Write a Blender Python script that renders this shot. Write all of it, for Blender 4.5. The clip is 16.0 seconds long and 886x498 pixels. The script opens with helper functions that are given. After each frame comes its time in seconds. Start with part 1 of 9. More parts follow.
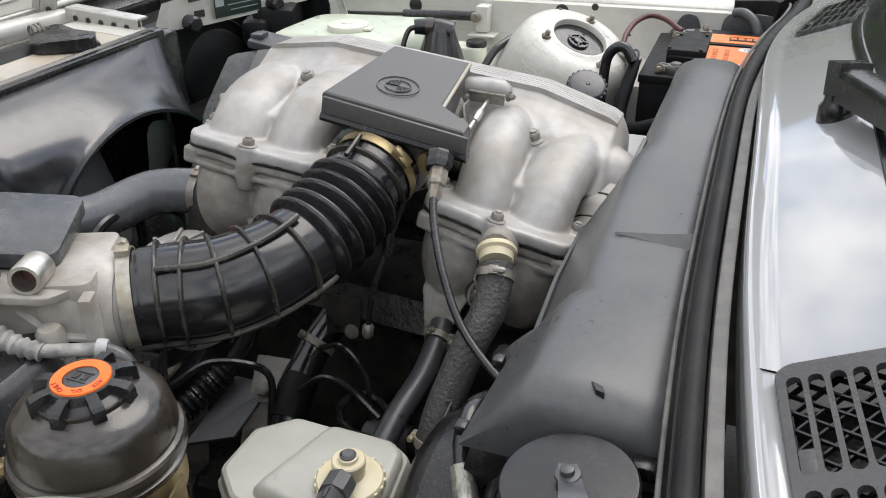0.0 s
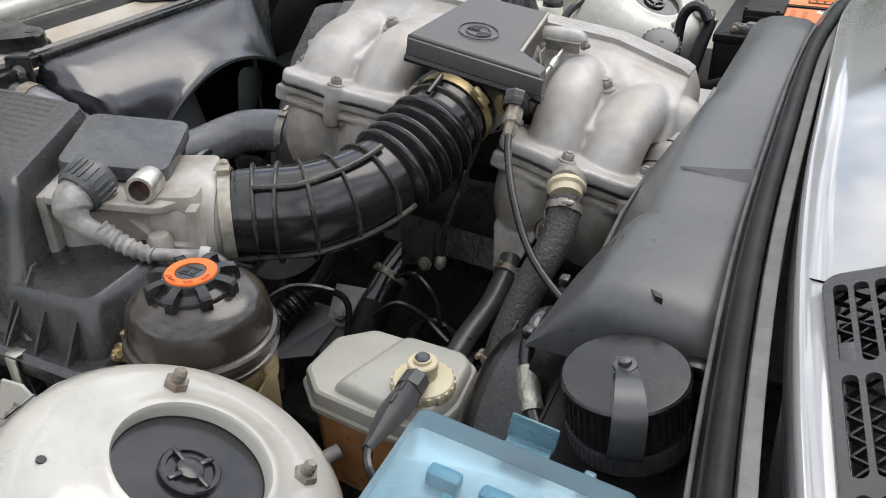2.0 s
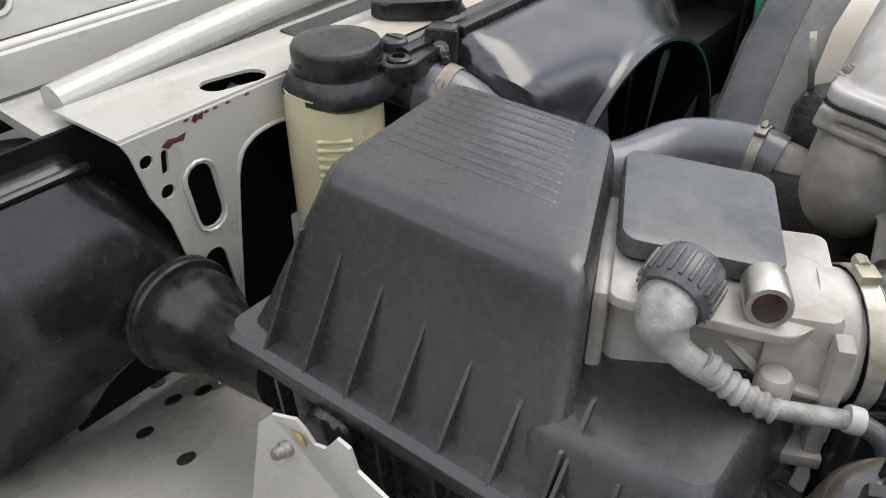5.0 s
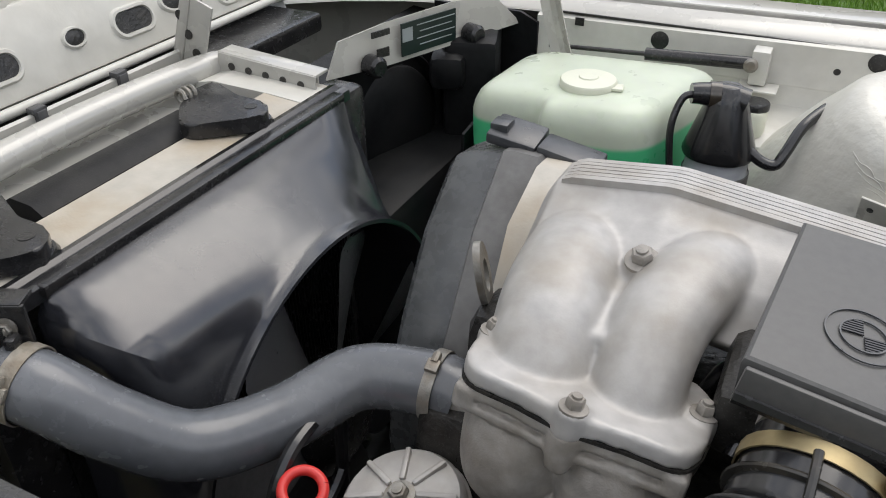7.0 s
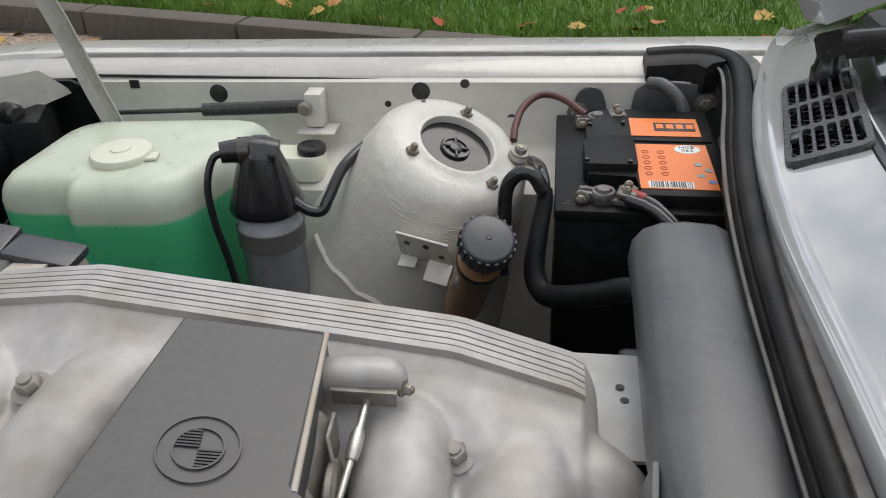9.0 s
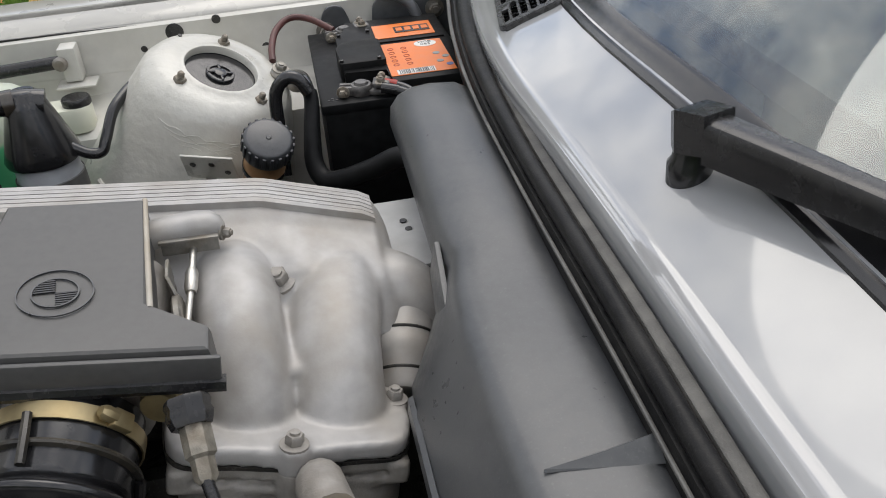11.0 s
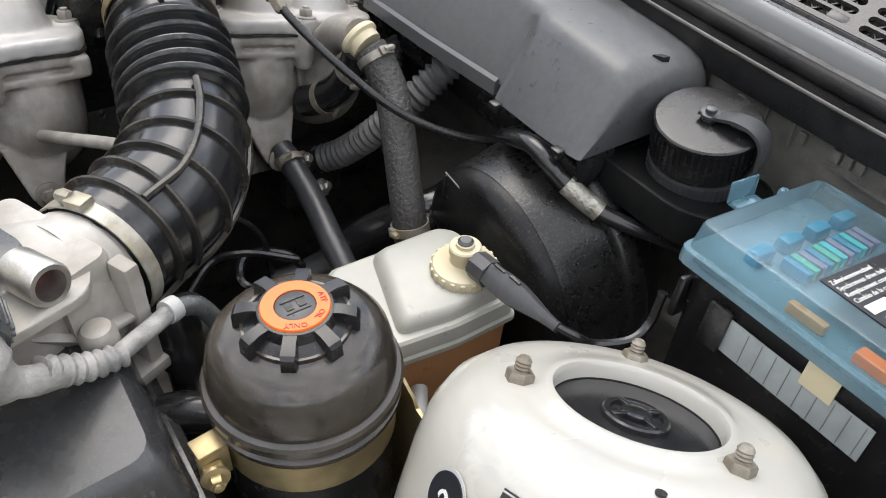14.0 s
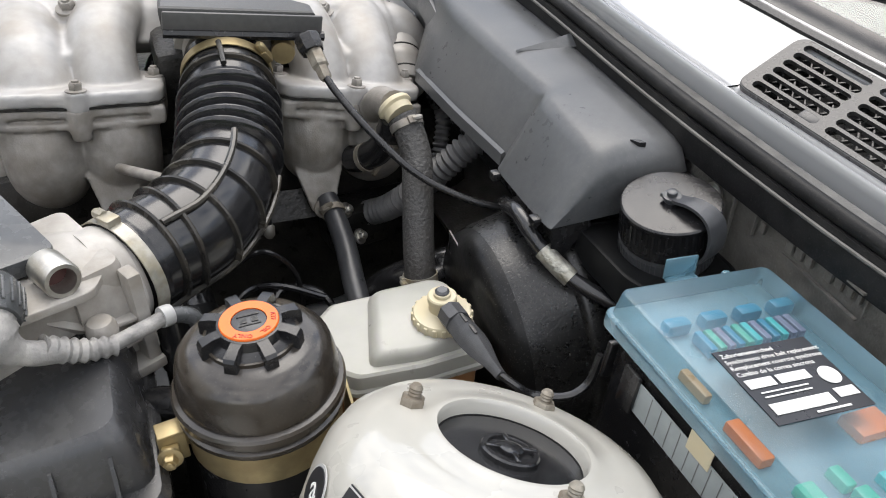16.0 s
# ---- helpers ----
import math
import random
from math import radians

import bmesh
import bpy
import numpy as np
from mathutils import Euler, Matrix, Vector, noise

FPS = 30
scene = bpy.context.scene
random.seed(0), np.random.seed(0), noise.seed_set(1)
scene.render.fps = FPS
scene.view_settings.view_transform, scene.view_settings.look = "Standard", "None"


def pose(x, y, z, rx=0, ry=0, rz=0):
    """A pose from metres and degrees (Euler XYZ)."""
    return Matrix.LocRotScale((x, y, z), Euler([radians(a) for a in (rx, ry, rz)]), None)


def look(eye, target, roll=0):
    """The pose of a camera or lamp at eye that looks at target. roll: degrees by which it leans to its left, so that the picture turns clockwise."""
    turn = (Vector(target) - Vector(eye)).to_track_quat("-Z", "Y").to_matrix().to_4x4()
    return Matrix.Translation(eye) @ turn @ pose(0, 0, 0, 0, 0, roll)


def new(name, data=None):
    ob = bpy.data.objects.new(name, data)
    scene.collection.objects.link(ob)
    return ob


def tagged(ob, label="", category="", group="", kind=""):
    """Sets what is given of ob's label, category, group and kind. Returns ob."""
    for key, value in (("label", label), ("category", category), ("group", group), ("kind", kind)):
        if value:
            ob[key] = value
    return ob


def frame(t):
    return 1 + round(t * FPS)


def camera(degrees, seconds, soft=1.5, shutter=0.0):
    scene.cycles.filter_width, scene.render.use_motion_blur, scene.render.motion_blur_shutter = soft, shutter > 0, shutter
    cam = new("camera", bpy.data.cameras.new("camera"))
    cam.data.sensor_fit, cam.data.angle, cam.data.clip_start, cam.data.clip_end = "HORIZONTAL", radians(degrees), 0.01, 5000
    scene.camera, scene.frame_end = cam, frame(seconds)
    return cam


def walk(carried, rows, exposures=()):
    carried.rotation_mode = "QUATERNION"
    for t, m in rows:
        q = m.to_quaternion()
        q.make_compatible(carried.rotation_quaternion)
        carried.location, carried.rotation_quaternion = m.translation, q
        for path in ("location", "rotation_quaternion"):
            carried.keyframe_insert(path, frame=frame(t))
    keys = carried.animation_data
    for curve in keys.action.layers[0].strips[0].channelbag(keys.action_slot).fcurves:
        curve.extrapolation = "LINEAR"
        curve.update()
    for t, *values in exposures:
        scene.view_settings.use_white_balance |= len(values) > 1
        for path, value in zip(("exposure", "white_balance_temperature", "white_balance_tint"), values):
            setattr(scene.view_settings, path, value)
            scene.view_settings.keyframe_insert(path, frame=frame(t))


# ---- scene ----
cam = camera(56.82, 16.0, soft=1.0)
PATH = [
    (0, (0.2879, -0.7191, 1.1791), (-0.3271, 0.9183, 0.2092), -0.49),
    (0.5, (0.2519, -0.7068, 1.1863), (-0.3114, 0.9378, 0.1973), -1.00),
    (1, (0.2735, -0.7294, 1.1914), (-0.2932, 0.9142, 0.2028), -0.93),
    (1.5, (0.3080, -0.7635, 1.1845), (-0.3588, 0.8443, 0.1993), -0.26),
    (2, (0.3034, -0.7795, 1.1685), (-0.4422, 0.7704, 0.1477), -0.61),
    (2.5, (0.2562, -0.7921, 1.1478), (-0.5471, 0.6938, 0.0769), -0.20),
    (3, (0.2033, -0.7857, 1.1362), (-0.6417, 0.6487, 0.0278), 0.60),
    (3.5, (0.1161, -0.7610, 1.1305), (-0.7820, 0.6317, 0.0108), 0.61),
    (4, (0.0132, -0.7579, 1.1170), (-0.9296, 0.5911, -0.0193), 0.56),
    (4.2, (-0.0165, -0.7592, 1.1161), (-0.9748, 0.5682, -0.0327), 0.28),
    (4.7, (-0.0786, -0.7365, 1.1233), (-1.0706, 0.5641, -0.0323), 0.08),
    (5.2, (-0.1265, -0.6818, 1.1496), (-1.1452, 0.6086, -0.0003), -0.14),
    (5.8, (-0.1529, -0.5980, 1.1858), (-1.1645, 0.7124, 0.0528), -0.38),
    (6.3, (-0.1388, -0.5332, 1.2025), (-1.0869, 0.8294, 0.0870), -0.51),
    (6.5, (-0.1251, -0.5035, 1.2065), (-1.0309, 0.8961, 0.1017), -0.49),
    (7, (-0.0713, -0.4209, 1.2131), (-0.8244, 1.0839, 0.1321), -0.66),
    (7.5, (-0.0179, -0.3620, 1.2298), (-0.6158, 1.2218, 0.1647), -1.21),
    (8, (0.0453, -0.3107, 1.2301), (-0.4107, 1.3272, 0.1769), -1.51),
    (8.5, (0.0960, -0.2905, 1.2338), (-0.2460, 1.3754, 0.1812), -1.82),
    (9, (0.1451, -0.2887, 1.2282), (-0.1030, 1.3967, 0.1803), -2.05),
    (9.2, (0.1643, -0.2892, 1.2242), (-0.0498, 1.4004, 0.1755), -2.12),
    (9.7, (0.1814, -0.3021, 1.2206), (0.0641, 1.3924, 0.1644), -2.57),
    (10.2, (0.1728, -0.3382, 1.2174), (0.1983, 1.3463, 0.1395), -3.29),
    (10.8, (0.1460, -0.4043, 1.2097), (0.3630, 1.2468, 0.0974), -3.86),
    (11.3, (0.1245, -0.4716, 1.1965), (0.4835, 1.1323, 0.0569), -3.53),
    (11.5, (0.1207, -0.5074, 1.1867), (0.5501, 1.0641, 0.0265), -3.23),
    (12, (0.0913, -0.6132, 1.1616), (0.6972, 0.8777, -0.0258), -1.78),
    (12.5, (0.0358, -0.7004, 1.1629), (0.7772, 0.6953, -0.0628), -0.29),
    (13, (-0.0399, -0.7103, 1.1707), (0.8197, 0.6041, -0.0676), 0.74),
    (13.5, (-0.1272, -0.7029, 1.1754), (0.7968, 0.5288, -0.1010), 1.97),
    (14, (-0.1839, -0.6995, 1.1668), (0.6719, 0.5283, -0.1599), 2.56),
    (14.5, (-0.2002, -0.7132, 1.1790), (0.5605, 0.5642, -0.1589), 1.40),
    (15, (-0.1944, -0.7288, 1.1952), (0.5160, 0.6135, -0.1062), -0.22),
    (15.5, (-0.1594, -0.7642, 1.2021), (0.5090, 0.6397, -0.0558), -0.81),
    (16, (-0.1041, -0.8105, 1.2006), (0.4883, 0.6760, 0.0010), 0.37),
]
EXPOSURES = ((0.0, 0.25), (2.0, 0.2), (3.0, 0.22), (4.0, 0.42), (5.2, 0.32), (6.4, 0.20), (7.5, -0.08), (8.5, -0.22), (9.0, -0.26), (10.4, -0.2), (11.5, -0.1), (12.3, 0.28), (13.0, 0.57), (15.0, 0.59), (16.0, 0.46))
walk(cam, [(t, look(eye, target, roll)) for t, eye, target, roll in PATH], EXPOSURES)

# ---- light ----
SUN_ELEV, SUN_AZ = 61.0, 24.0
world = bpy.data.worlds.new("sky_world")
scene.world = world
world.use_nodes = True
wn, wl = world.node_tree.nodes, world.node_tree.links
wn.clear()
w_out = wn.new("ShaderNodeOutputWorld")
w_bg = wn.new("ShaderNodeBackground")
w_sky = wn.new("ShaderNodeTexSky")
w_sky.sky_type = "NISHITA"
w_sky.sun_disc = False
w_sky.sun_elevation = radians(SUN_ELEV)
w_sky.sun_rotation = radians(SUN_AZ)
w_tc = wn.new("ShaderNodeTexCoord")
w_no = wn.new("ShaderNodeTexNoise")
w_no.inputs["Scale"].default_value = 6.5
w_no.inputs["Detail"].default_value = 7.0
w_no.inputs["Roughness"].default_value = 0.6
w_ramp = wn.new("ShaderNodeValToRGB")
w_ramp.color_ramp.elements[0].position = 0.40
w_ramp.color_ramp.elements[0].color = (0.04, 0.04, 0.04, 1)
w_ramp.color_ramp.elements[1].position = 0.60
w_ramp.color_ramp.elements[1].color = (1, 1, 1, 1)
w_mix = wn.new("ShaderNodeMix")
w_mix.data_type = "RGBA"
w_mix.inputs["B"].default_value = (13.6, 13.35, 13.2, 1)
wl.new(w_tc.outputs["Generated"], w_no.inputs["Vector"])
wl.new(w_no.outputs["Fac"], w_ramp.inputs["Fac"])
wl.new(w_ramp.outputs["Color"], w_mix.inputs["Factor"])
wl.new(w_sky.outputs["Color"], w_mix.inputs["A"])
wl.new(w_mix.outputs["Result"], w_bg.inputs["Color"])
w_bg.inputs["Strength"].default_value = 0.16
wl.new(w_bg.outputs["Background"], w_out.inputs["Surface"])

sun_data = bpy.data.lights.new("sun", "SUN")
sun_data.energy = 1.35
sun_data.angle = radians(42)
sun_data.color = (1.0, 0.945, 0.87)
sun = new("sun", sun_data)
sun.matrix_world = look((1.05, 2.4, 5.6), (0, 0, 0.8))

# ---- materials ----
def mat(name, color, rough=0.5, metal=0.0, var=0.12, scale=30.0, bump=0.0, bump_scale=200.0, coat=0.0, spec=0.5,
        dirt=None, dirt_scale=9.0, dirt_amount=0.35, rough_var=0.12, speck=0.0):
    """A surface with two scales of variation in colour, gloss and relief, in metres."""
    m = bpy.data.materials.new(name)
    m.use_nodes = True
    nt = m.node_tree
    n, l = nt.nodes, nt.links
    b = n["Principled BSDF"]
    tc = n.new("ShaderNodeTexCoord")
    geo = n.new("ShaderNodeNewGeometry")
    big = n.new("ShaderNodeTexNoise")
    big.inputs["Scale"].default_value = dirt_scale
    big.inputs["Detail"].default_value = 6.0
    fine = n.new("ShaderNodeTexNoise")
    fine.inputs["Scale"].default_value = scale
    fine.inputs["Detail"].default_value = 5.0
    for t in (big, fine):
        l.new(geo.outputs["Position"], t.inputs["Vector"])
    lo = tuple(c * (1 - var) for c in color) + (1,)
    hi = tuple(min(1, c * (1 + var)) for c in color) + (1,)
    r1 = n.new("ShaderNodeMix")
    r1.data_type = "RGBA"
    r1.inputs["A"].default_value, r1.inputs["B"].default_value = lo, hi
    spread = n.new("ShaderNodeMapRange")
    spread.inputs["From Min"].default_value, spread.inputs["From Max"].default_value = 0.32, 0.68
    l.new(fine.outputs["Fac"], spread.inputs["Value"])
    l.new(spread.outputs["Result"], r1.inputs["Factor"])
    ramp = n.new("ShaderNodeValToRGB")
    ramp.color_ramp.elements[0].position, ramp.color_ramp.elements[1].position = 0.42, 0.72
    ramp.color_ramp.elements[0].color = (0, 0, 0, 1)
    ramp.color_ramp.elements[1].color = (dirt_amount,) * 3 + (1,)
    l.new(big.outputs["Fac"], ramp.inputs["Fac"])
    r2 = n.new("ShaderNodeMix")
    r2.data_type = "RGBA"
    r2.inputs["B"].default_value = (*(dirt or tuple(c * 0.7 for c in color)), 1)
    l.new(r1.outputs["Result"], r2.inputs["A"])
    l.new(ramp.outputs["Color"], r2.inputs["Factor"])
    base = r2.outputs["Result"]
    if speck:
        sn = n.new("ShaderNodeTexNoise")
        sn.inputs["Scale"].default_value = 620.0
        sn.inputs["Detail"].default_value = 2.0
        l.new(geo.outputs["Position"], sn.inputs["Vector"])
        sr = n.new("ShaderNodeMapRange")
        sr.inputs["From Min"].default_value, sr.inputs["From Max"].default_value = 0.60, 0.78
        sr.inputs["To Max"].default_value = speck
        l.new(sn.outputs["Fac"], sr.inputs["Value"])
        sm = n.new("ShaderNodeMix")
        sm.data_type = "RGBA"
        sm.inputs["B"].default_value = (0.32, 0.31, 0.29, 1)
        l.new(base, sm.inputs["A"])
        l.new(sr.outputs["Result"], sm.inputs["Factor"])
        base = sm.outputs["Result"]
    l.new(base, b.inputs["Base Color"])
    mr = n.new("ShaderNodeMapRange")
    mr.inputs["To Min"].default_value = max(0.03, rough - rough_var)
    mr.inputs["To Max"].default_value = min(1.0, rough + rough_var)
    gloss = n.new("ShaderNodeMath")
    gloss.operation = "MULTIPLY_ADD"
    gloss.inputs[1].default_value, gloss.inputs[2].default_value = 0.45, 0.0
    l.new(spread.outputs["Result"], gloss.inputs[0])
    both = n.new("ShaderNodeMath")
    both.operation = "MULTIPLY_ADD"
    both.inputs[1].default_value = 0.55
    l.new(big.outputs["Fac"], both.inputs[0])
    l.new(gloss.outputs["Value"], both.inputs[2])
    l.new(both.outputs["Value"], mr.inputs["Value"])
    l.new(mr.outputs["Result"], b.inputs["Roughness"])
    b.inputs["Metallic"].default_value = metal
    b.inputs["Specular IOR Level"].default_value = spec
    if coat:
        b.inputs["Coat Weight"].default_value = coat
        b.inputs["Coat Roughness"].default_value = 0.04
        b.inputs["Coat IOR"].default_value = 1.5 + 0.25 * coat
    if bump:
        bn = n.new("ShaderNodeTexNoise")
        bn.inputs["Scale"].default_value = bump_scale
        bn.inputs["Detail"].default_value = 3.0
        l.new(geo.outputs["Position"], bn.inputs["Vector"])
        bp = n.new("ShaderNodeBump")
        bp.inputs["Strength"].default_value = bump
        bp.inputs["Distance"].default_value = 0.002
        l.new(bn.outputs["Fac"], bp.inputs["Height"])
        l.new(bp.outputs["Normal"], b.inputs["Normal"])
    return m


M = {}
M["alu"] = mat("cast_aluminium", (0.395, 0.384, 0.370), 0.48, 0.18, 0.12, 60, 0.05, 700, dirt=(0.25, 0.215, 0.165), dirt_scale=21, dirt_amount=0.6, speck=0.10)
# grimy casting, its base also lowered for the weaker light on near faces
M["alu_dirty_shaded"] = mat("dirty_shaded_aluminium", (0.285, 0.268, 0.244), 0.55, 0.1, 0.2, 80, 0.18, 650, dirt=(0.17, 0.148, 0.118), dirt_scale=28, dirt_amount=0.8, speck=0.1)
M["steel"] = mat("zinc_steel", (0.55, 0.54, 0.5), 0.35, 0.9, 0.15, 120, 0.1, 600, dirt=(0.25, 0.2, 0.15), dirt_amount=0.4, dirt_scale=40)
M["dull_steel"] = mat("dull_steel", (0.27, 0.26, 0.235), 0.5, 0.6, 0.2, 140, 0.2, 600, dirt=(0.2, 0.15, 0.1), dirt_amount=0.6, dirt_scale=60)
M["brass"] = mat("yellow_zinc", (0.42, 0.34, 0.19), 0.4, 0.75, 0.15, 90, dirt=(0.25, 0.18, 0.08), dirt_amount=0.5, dirt_scale=40)
M["plastic"] = mat("black_plastic", (0.011, 0.011, 0.012), 0.24, 0, 0.2, 120, 0.05, 1800, dirt=(0.045, 0.043, 0.041), dirt_amount=0.45, dirt_scale=18, speck=0.03)
M["plastic_matt"] = mat("matt_black_plastic", (0.036, 0.038, 0.042), 0.33, 0, 0.2, 160, 0.10, 2200, spec=0.7, dirt=(0.07, 0.072, 0.075), dirt_amount=0.5, dirt_scale=12, speck=0.05)
M["plastic_grey"] = mat("dark_grey_plastic", (0.05, 0.051, 0.054), 0.34, 0, 0.2, 150, 0.12, 2000, dirt=(0.08, 0.08, 0.08), dirt_amount=0.5)
M["shroud"] = mat("satin_black_shroud", (0.017, 0.018, 0.022), 0.22, 0, 0.12, 60, 0.015, 700, spec=0.9, dirt=(0.075, 0.075, 0.072), dirt_amount=0.45, dirt_scale=6, rough_var=0.09, speck=0.03)
M["rubber"] = mat("black_rubber", (0.0140, 0.0140, 0.0150), 0.17, 0, 0.15, 90, 0.03, 1200, spec=0.6, dirt=(0.022, 0.022, 0.023), dirt_amount=0.5, dirt_scale=16, speck=0.0)
M["rubber_grey"] = mat("grey_coolant_hose", (0.088, 0.094, 0.103), 0.25, 0, 0.10, 90, 0.03, 900, spec=0.6, dirt=(0.15, 0.155, 0.165), dirt_amount=0.45, dirt_scale=11, rough_var=0.08)
M["rubber_worn"] = mat("worn_rubber_edge", (0.024, 0.023, 0.021), 0.24, 0, 0.3, 90, 0.05, 900, dirt=(0.075, 0.066, 0.052), dirt_amount=0.8, dirt_scale=40)
M["braid"] = mat("braided_hose", (0.045, 0.044, 0.042), 0.6, 0, 0.3, 300, 1.0, 300, dirt=(0.06, 0.055, 0.05), dirt_amount=0.6, dirt_scale=30, speck=0.3)
M["paint"] = mat("white_paint", (0.40, 0.391, 0.357), 0.28, 0, 0.03, 20, coat=0.6, dirt=(0.55, 0.52, 0.45), dirt_amount=0.25, dirt_scale=5, rough_var=0.06)
M["paint_out"] = mat("white_car_paint", (0.335, 0.34, 0.342), 0.08, 0.0, 0.02, 20, coat=0.75, spec=0.35, dirt=(0.6, 0.6, 0.6), dirt_amount=0.15, dirt_scale=4, rough_var=0.05)
M["paint_in"] = mat("dusty_white_inner_paint", (0.54, 0.53, 0.485), 0.40, 0, 0.06, 40, 0.12, 130, coat=0.15, dirt=(0.46, 0.44, 0.38), dirt_amount=0.5, dirt_scale=9)
M["sealed"] = mat("wrinkled_white_sealant_paint", (0.56, 0.55, 0.50), 0.33, 0, 0.06, 40, 0.9, 60, coat=0.2, dirt=(0.44, 0.42, 0.36), dirt_amount=0.5, dirt_scale=10)
M["undercoat"] = mat("dark_underseal", (0.15, 0.144, 0.130), 0.42, 0, 0.25, 60, 0.5, 300, dirt=(0.1, 0.09, 0.075), dirt_amount=0.7, dirt_scale=11, speck=0.25)
# dark metal, and flat marks that stand in for shade in holes and slots
M["dark"] = mat("oily_black_and_hole_shade", (0.012, 0.012, 0.012), 0.36, 0.0, 0.4, 50, 0.6, 220, dirt=(0.04, 0.036, 0.03), dirt_amount=0.7, dirt_scale=22, speck=0.3)
M["booster_edge"] = mat("chipped_black_lacquer", (0.009, 0.009, 0.009), 0.3, 0, 0.3, 200, 0.2, 400, dirt=(0.025, 0.025, 0.024), dirt_amount=0.5, dirt_scale=60, speck=0.3)
M["belt_cover"] = mat("grey_plastic_belt_cover", (0.14, 0.138, 0.134), 0.42, 0, 0.15, 120, 0.1, 900, dirt=(0.08, 0.076, 0.07), dirt_amount=0.6, dirt_scale=20)
# oily grime, with the deep shade low in the bay put into its colour
M["oily"] = mat("oily_metal_and_bay_shade", (0.016, 0.0155, 0.0145), 0.34, 0.0, 0.45, 60, 0.7, 160, spec=0.25, dirt=(0.052, 0.048, 0.042), dirt_amount=0.85, dirt_scale=26, rough_var=0.2, speck=0.15)
M["seal"] = mat("aged_black_seal_rubber", (0.012, 0.012, 0.0125), 0.42, 0, 0.25, 90, 0.1, 900, spec=0.15, dirt=(0.035, 0.034, 0.032), dirt_amount=0.6, dirt_scale=30, speck=0.06)
M["gutter"] = mat("dusty_grey_rubber", (0.075, 0.073, 0.068), 0.45, 0, 0.25, 90, 0.15, 700, dirt=(0.17, 0.165, 0.15), dirt_amount=0.7, dirt_scale=35, speck=0.1)
M["loop"] = mat("dull_grey_rubber", (0.095, 0.094, 0.09), 0.5, 0, 0.15, 120, 0.1, 900, dirt=(0.18, 0.175, 0.16), dirt_amount=0.5, dirt_scale=25)
M["liner"] = mat("black_wing_liner", (0.0075, 0.008, 0.0085), 0.45, 0, 0.3, 90, 0.1, 800, spec=0.14, dirt=(0.018, 0.0175, 0.017), dirt_amount=0.5, dirt_scale=16)
M["booster"] = mat("black_lacquer_with_chips", (0.007, 0.007, 0.007), 0.30, 0, 0.3, 200, 0.12, 160, spec=0.25, dirt=(0.02, 0.02, 0.02), dirt_amount=0.5, dirt_scale=30, rough_var=0.05, speck=0.15)
M["afm"] = mat("powdery_cast_alloy", (0.41, 0.39, 0.36), 0.5, 0.12, 0.16, 60, 0.1, 500, dirt=(0.21, 0.185, 0.15), dirt_scale=24, dirt_amount=0.85)
M["powder"] = mat("powdery_grey_plastic", (0.20, 0.195, 0.187), 0.5, 0, 0.2, 80, 0.35, 500, dirt=(0.46, 0.44, 0.41), dirt_amount=0.8, dirt_scale=60)
M["stained"] = mat("stained_beige_panel", (0.42, 0.395, 0.345), 0.5, 0, 0.1, 40, 0.1, 300, dirt=(0.33, 0.25, 0.15), dirt_amount=0.7, dirt_scale=12)
M["dash"] = mat("dark_dashboard", (0.02, 0.02, 0.02), 0.6, 0, 0.1, 200)
M["dusty"] = mat("dusty_black_plastic", (0.058, 0.061, 0.063), 0.27, 0, 0.16, 90, 0.04, 1500, dirt=(0.13, 0.135, 0.135), dirt_amount=0.6, dirt_scale=20, speck=0.10)
M["airbox"] = mat("grained_black_plastic", (0.027, 0.0275, 0.029), 0.26, 0, 0.10, 140, 0.06, 1500, spec=0.7, dirt=(0.07, 0.069, 0.066), dirt_amount=0.35, dirt_scale=9, rough_var=0.09, speck=0.07)
M["cover"] = mat("satin_grey_black_cover", (0.075, 0.074, 0.072), 0.40, 0, 0.12, 160, 0.06, 2200, dirt=(0.09, 0.088, 0.084), dirt_amount=0.4, dirt_scale=15)
M["duct"] = mat("smooth_blue_black_plastic", (0.070, 0.073, 0.076), 0.34, 0, 0.12, 160, 0.05, 2200, spec=0.5, dirt=(0.12, 0.12, 0.118), dirt_amount=0.6, dirt_scale=10, speck=0.12)
M["cap_white"] = mat("off_white_plastic", (0.62, 0.63, 0.52), 0.4, 0, 0.06, 50, dirt=(0.55, 0.55, 0.45), dirt_amount=0.4, dirt_scale=25)
M["cream"] = mat("yellowed_cream_plastic", (0.53, 0.48, 0.34), 0.4, 0, 0.08, 50, dirt=(0.5, 0.4, 0.22), dirt_amount=0.5, dirt_scale=25)
M["orange"] = mat("orange_plastic", (0.85, 0.16, 0.02), 0.4, 0, 0.06, 80, dirt=(0.6, 0.12, 0.02), dirt_amount=0.3, dirt_scale=60)
M["label_orange"] = mat("orange_label", (0.78, 0.20, 0.035), 0.35, 0, 0.04, 60, dirt=(0.6, 0.15, 0.03), dirt_amount=0.2)
M["label_white"] = mat("white_label", (0.75, 0.75, 0.72), 0.45, 0, 0.05, 60)
M["label_black"] = mat("black_label", (0.015, 0.016, 0.02), 0.3, 0, 0.1, 60)
M["label_grey"] = mat("faded_grey_label", (0.30, 0.33, 0.33), 0.5, 0, 0.1, 60, dirt=(0.2, 0.22, 0.22), dirt_amount=0.5)
M["label_green"] = mat("green_label", (0.005, 0.017, 0.014), 0.4, 0, 0.1, 60)
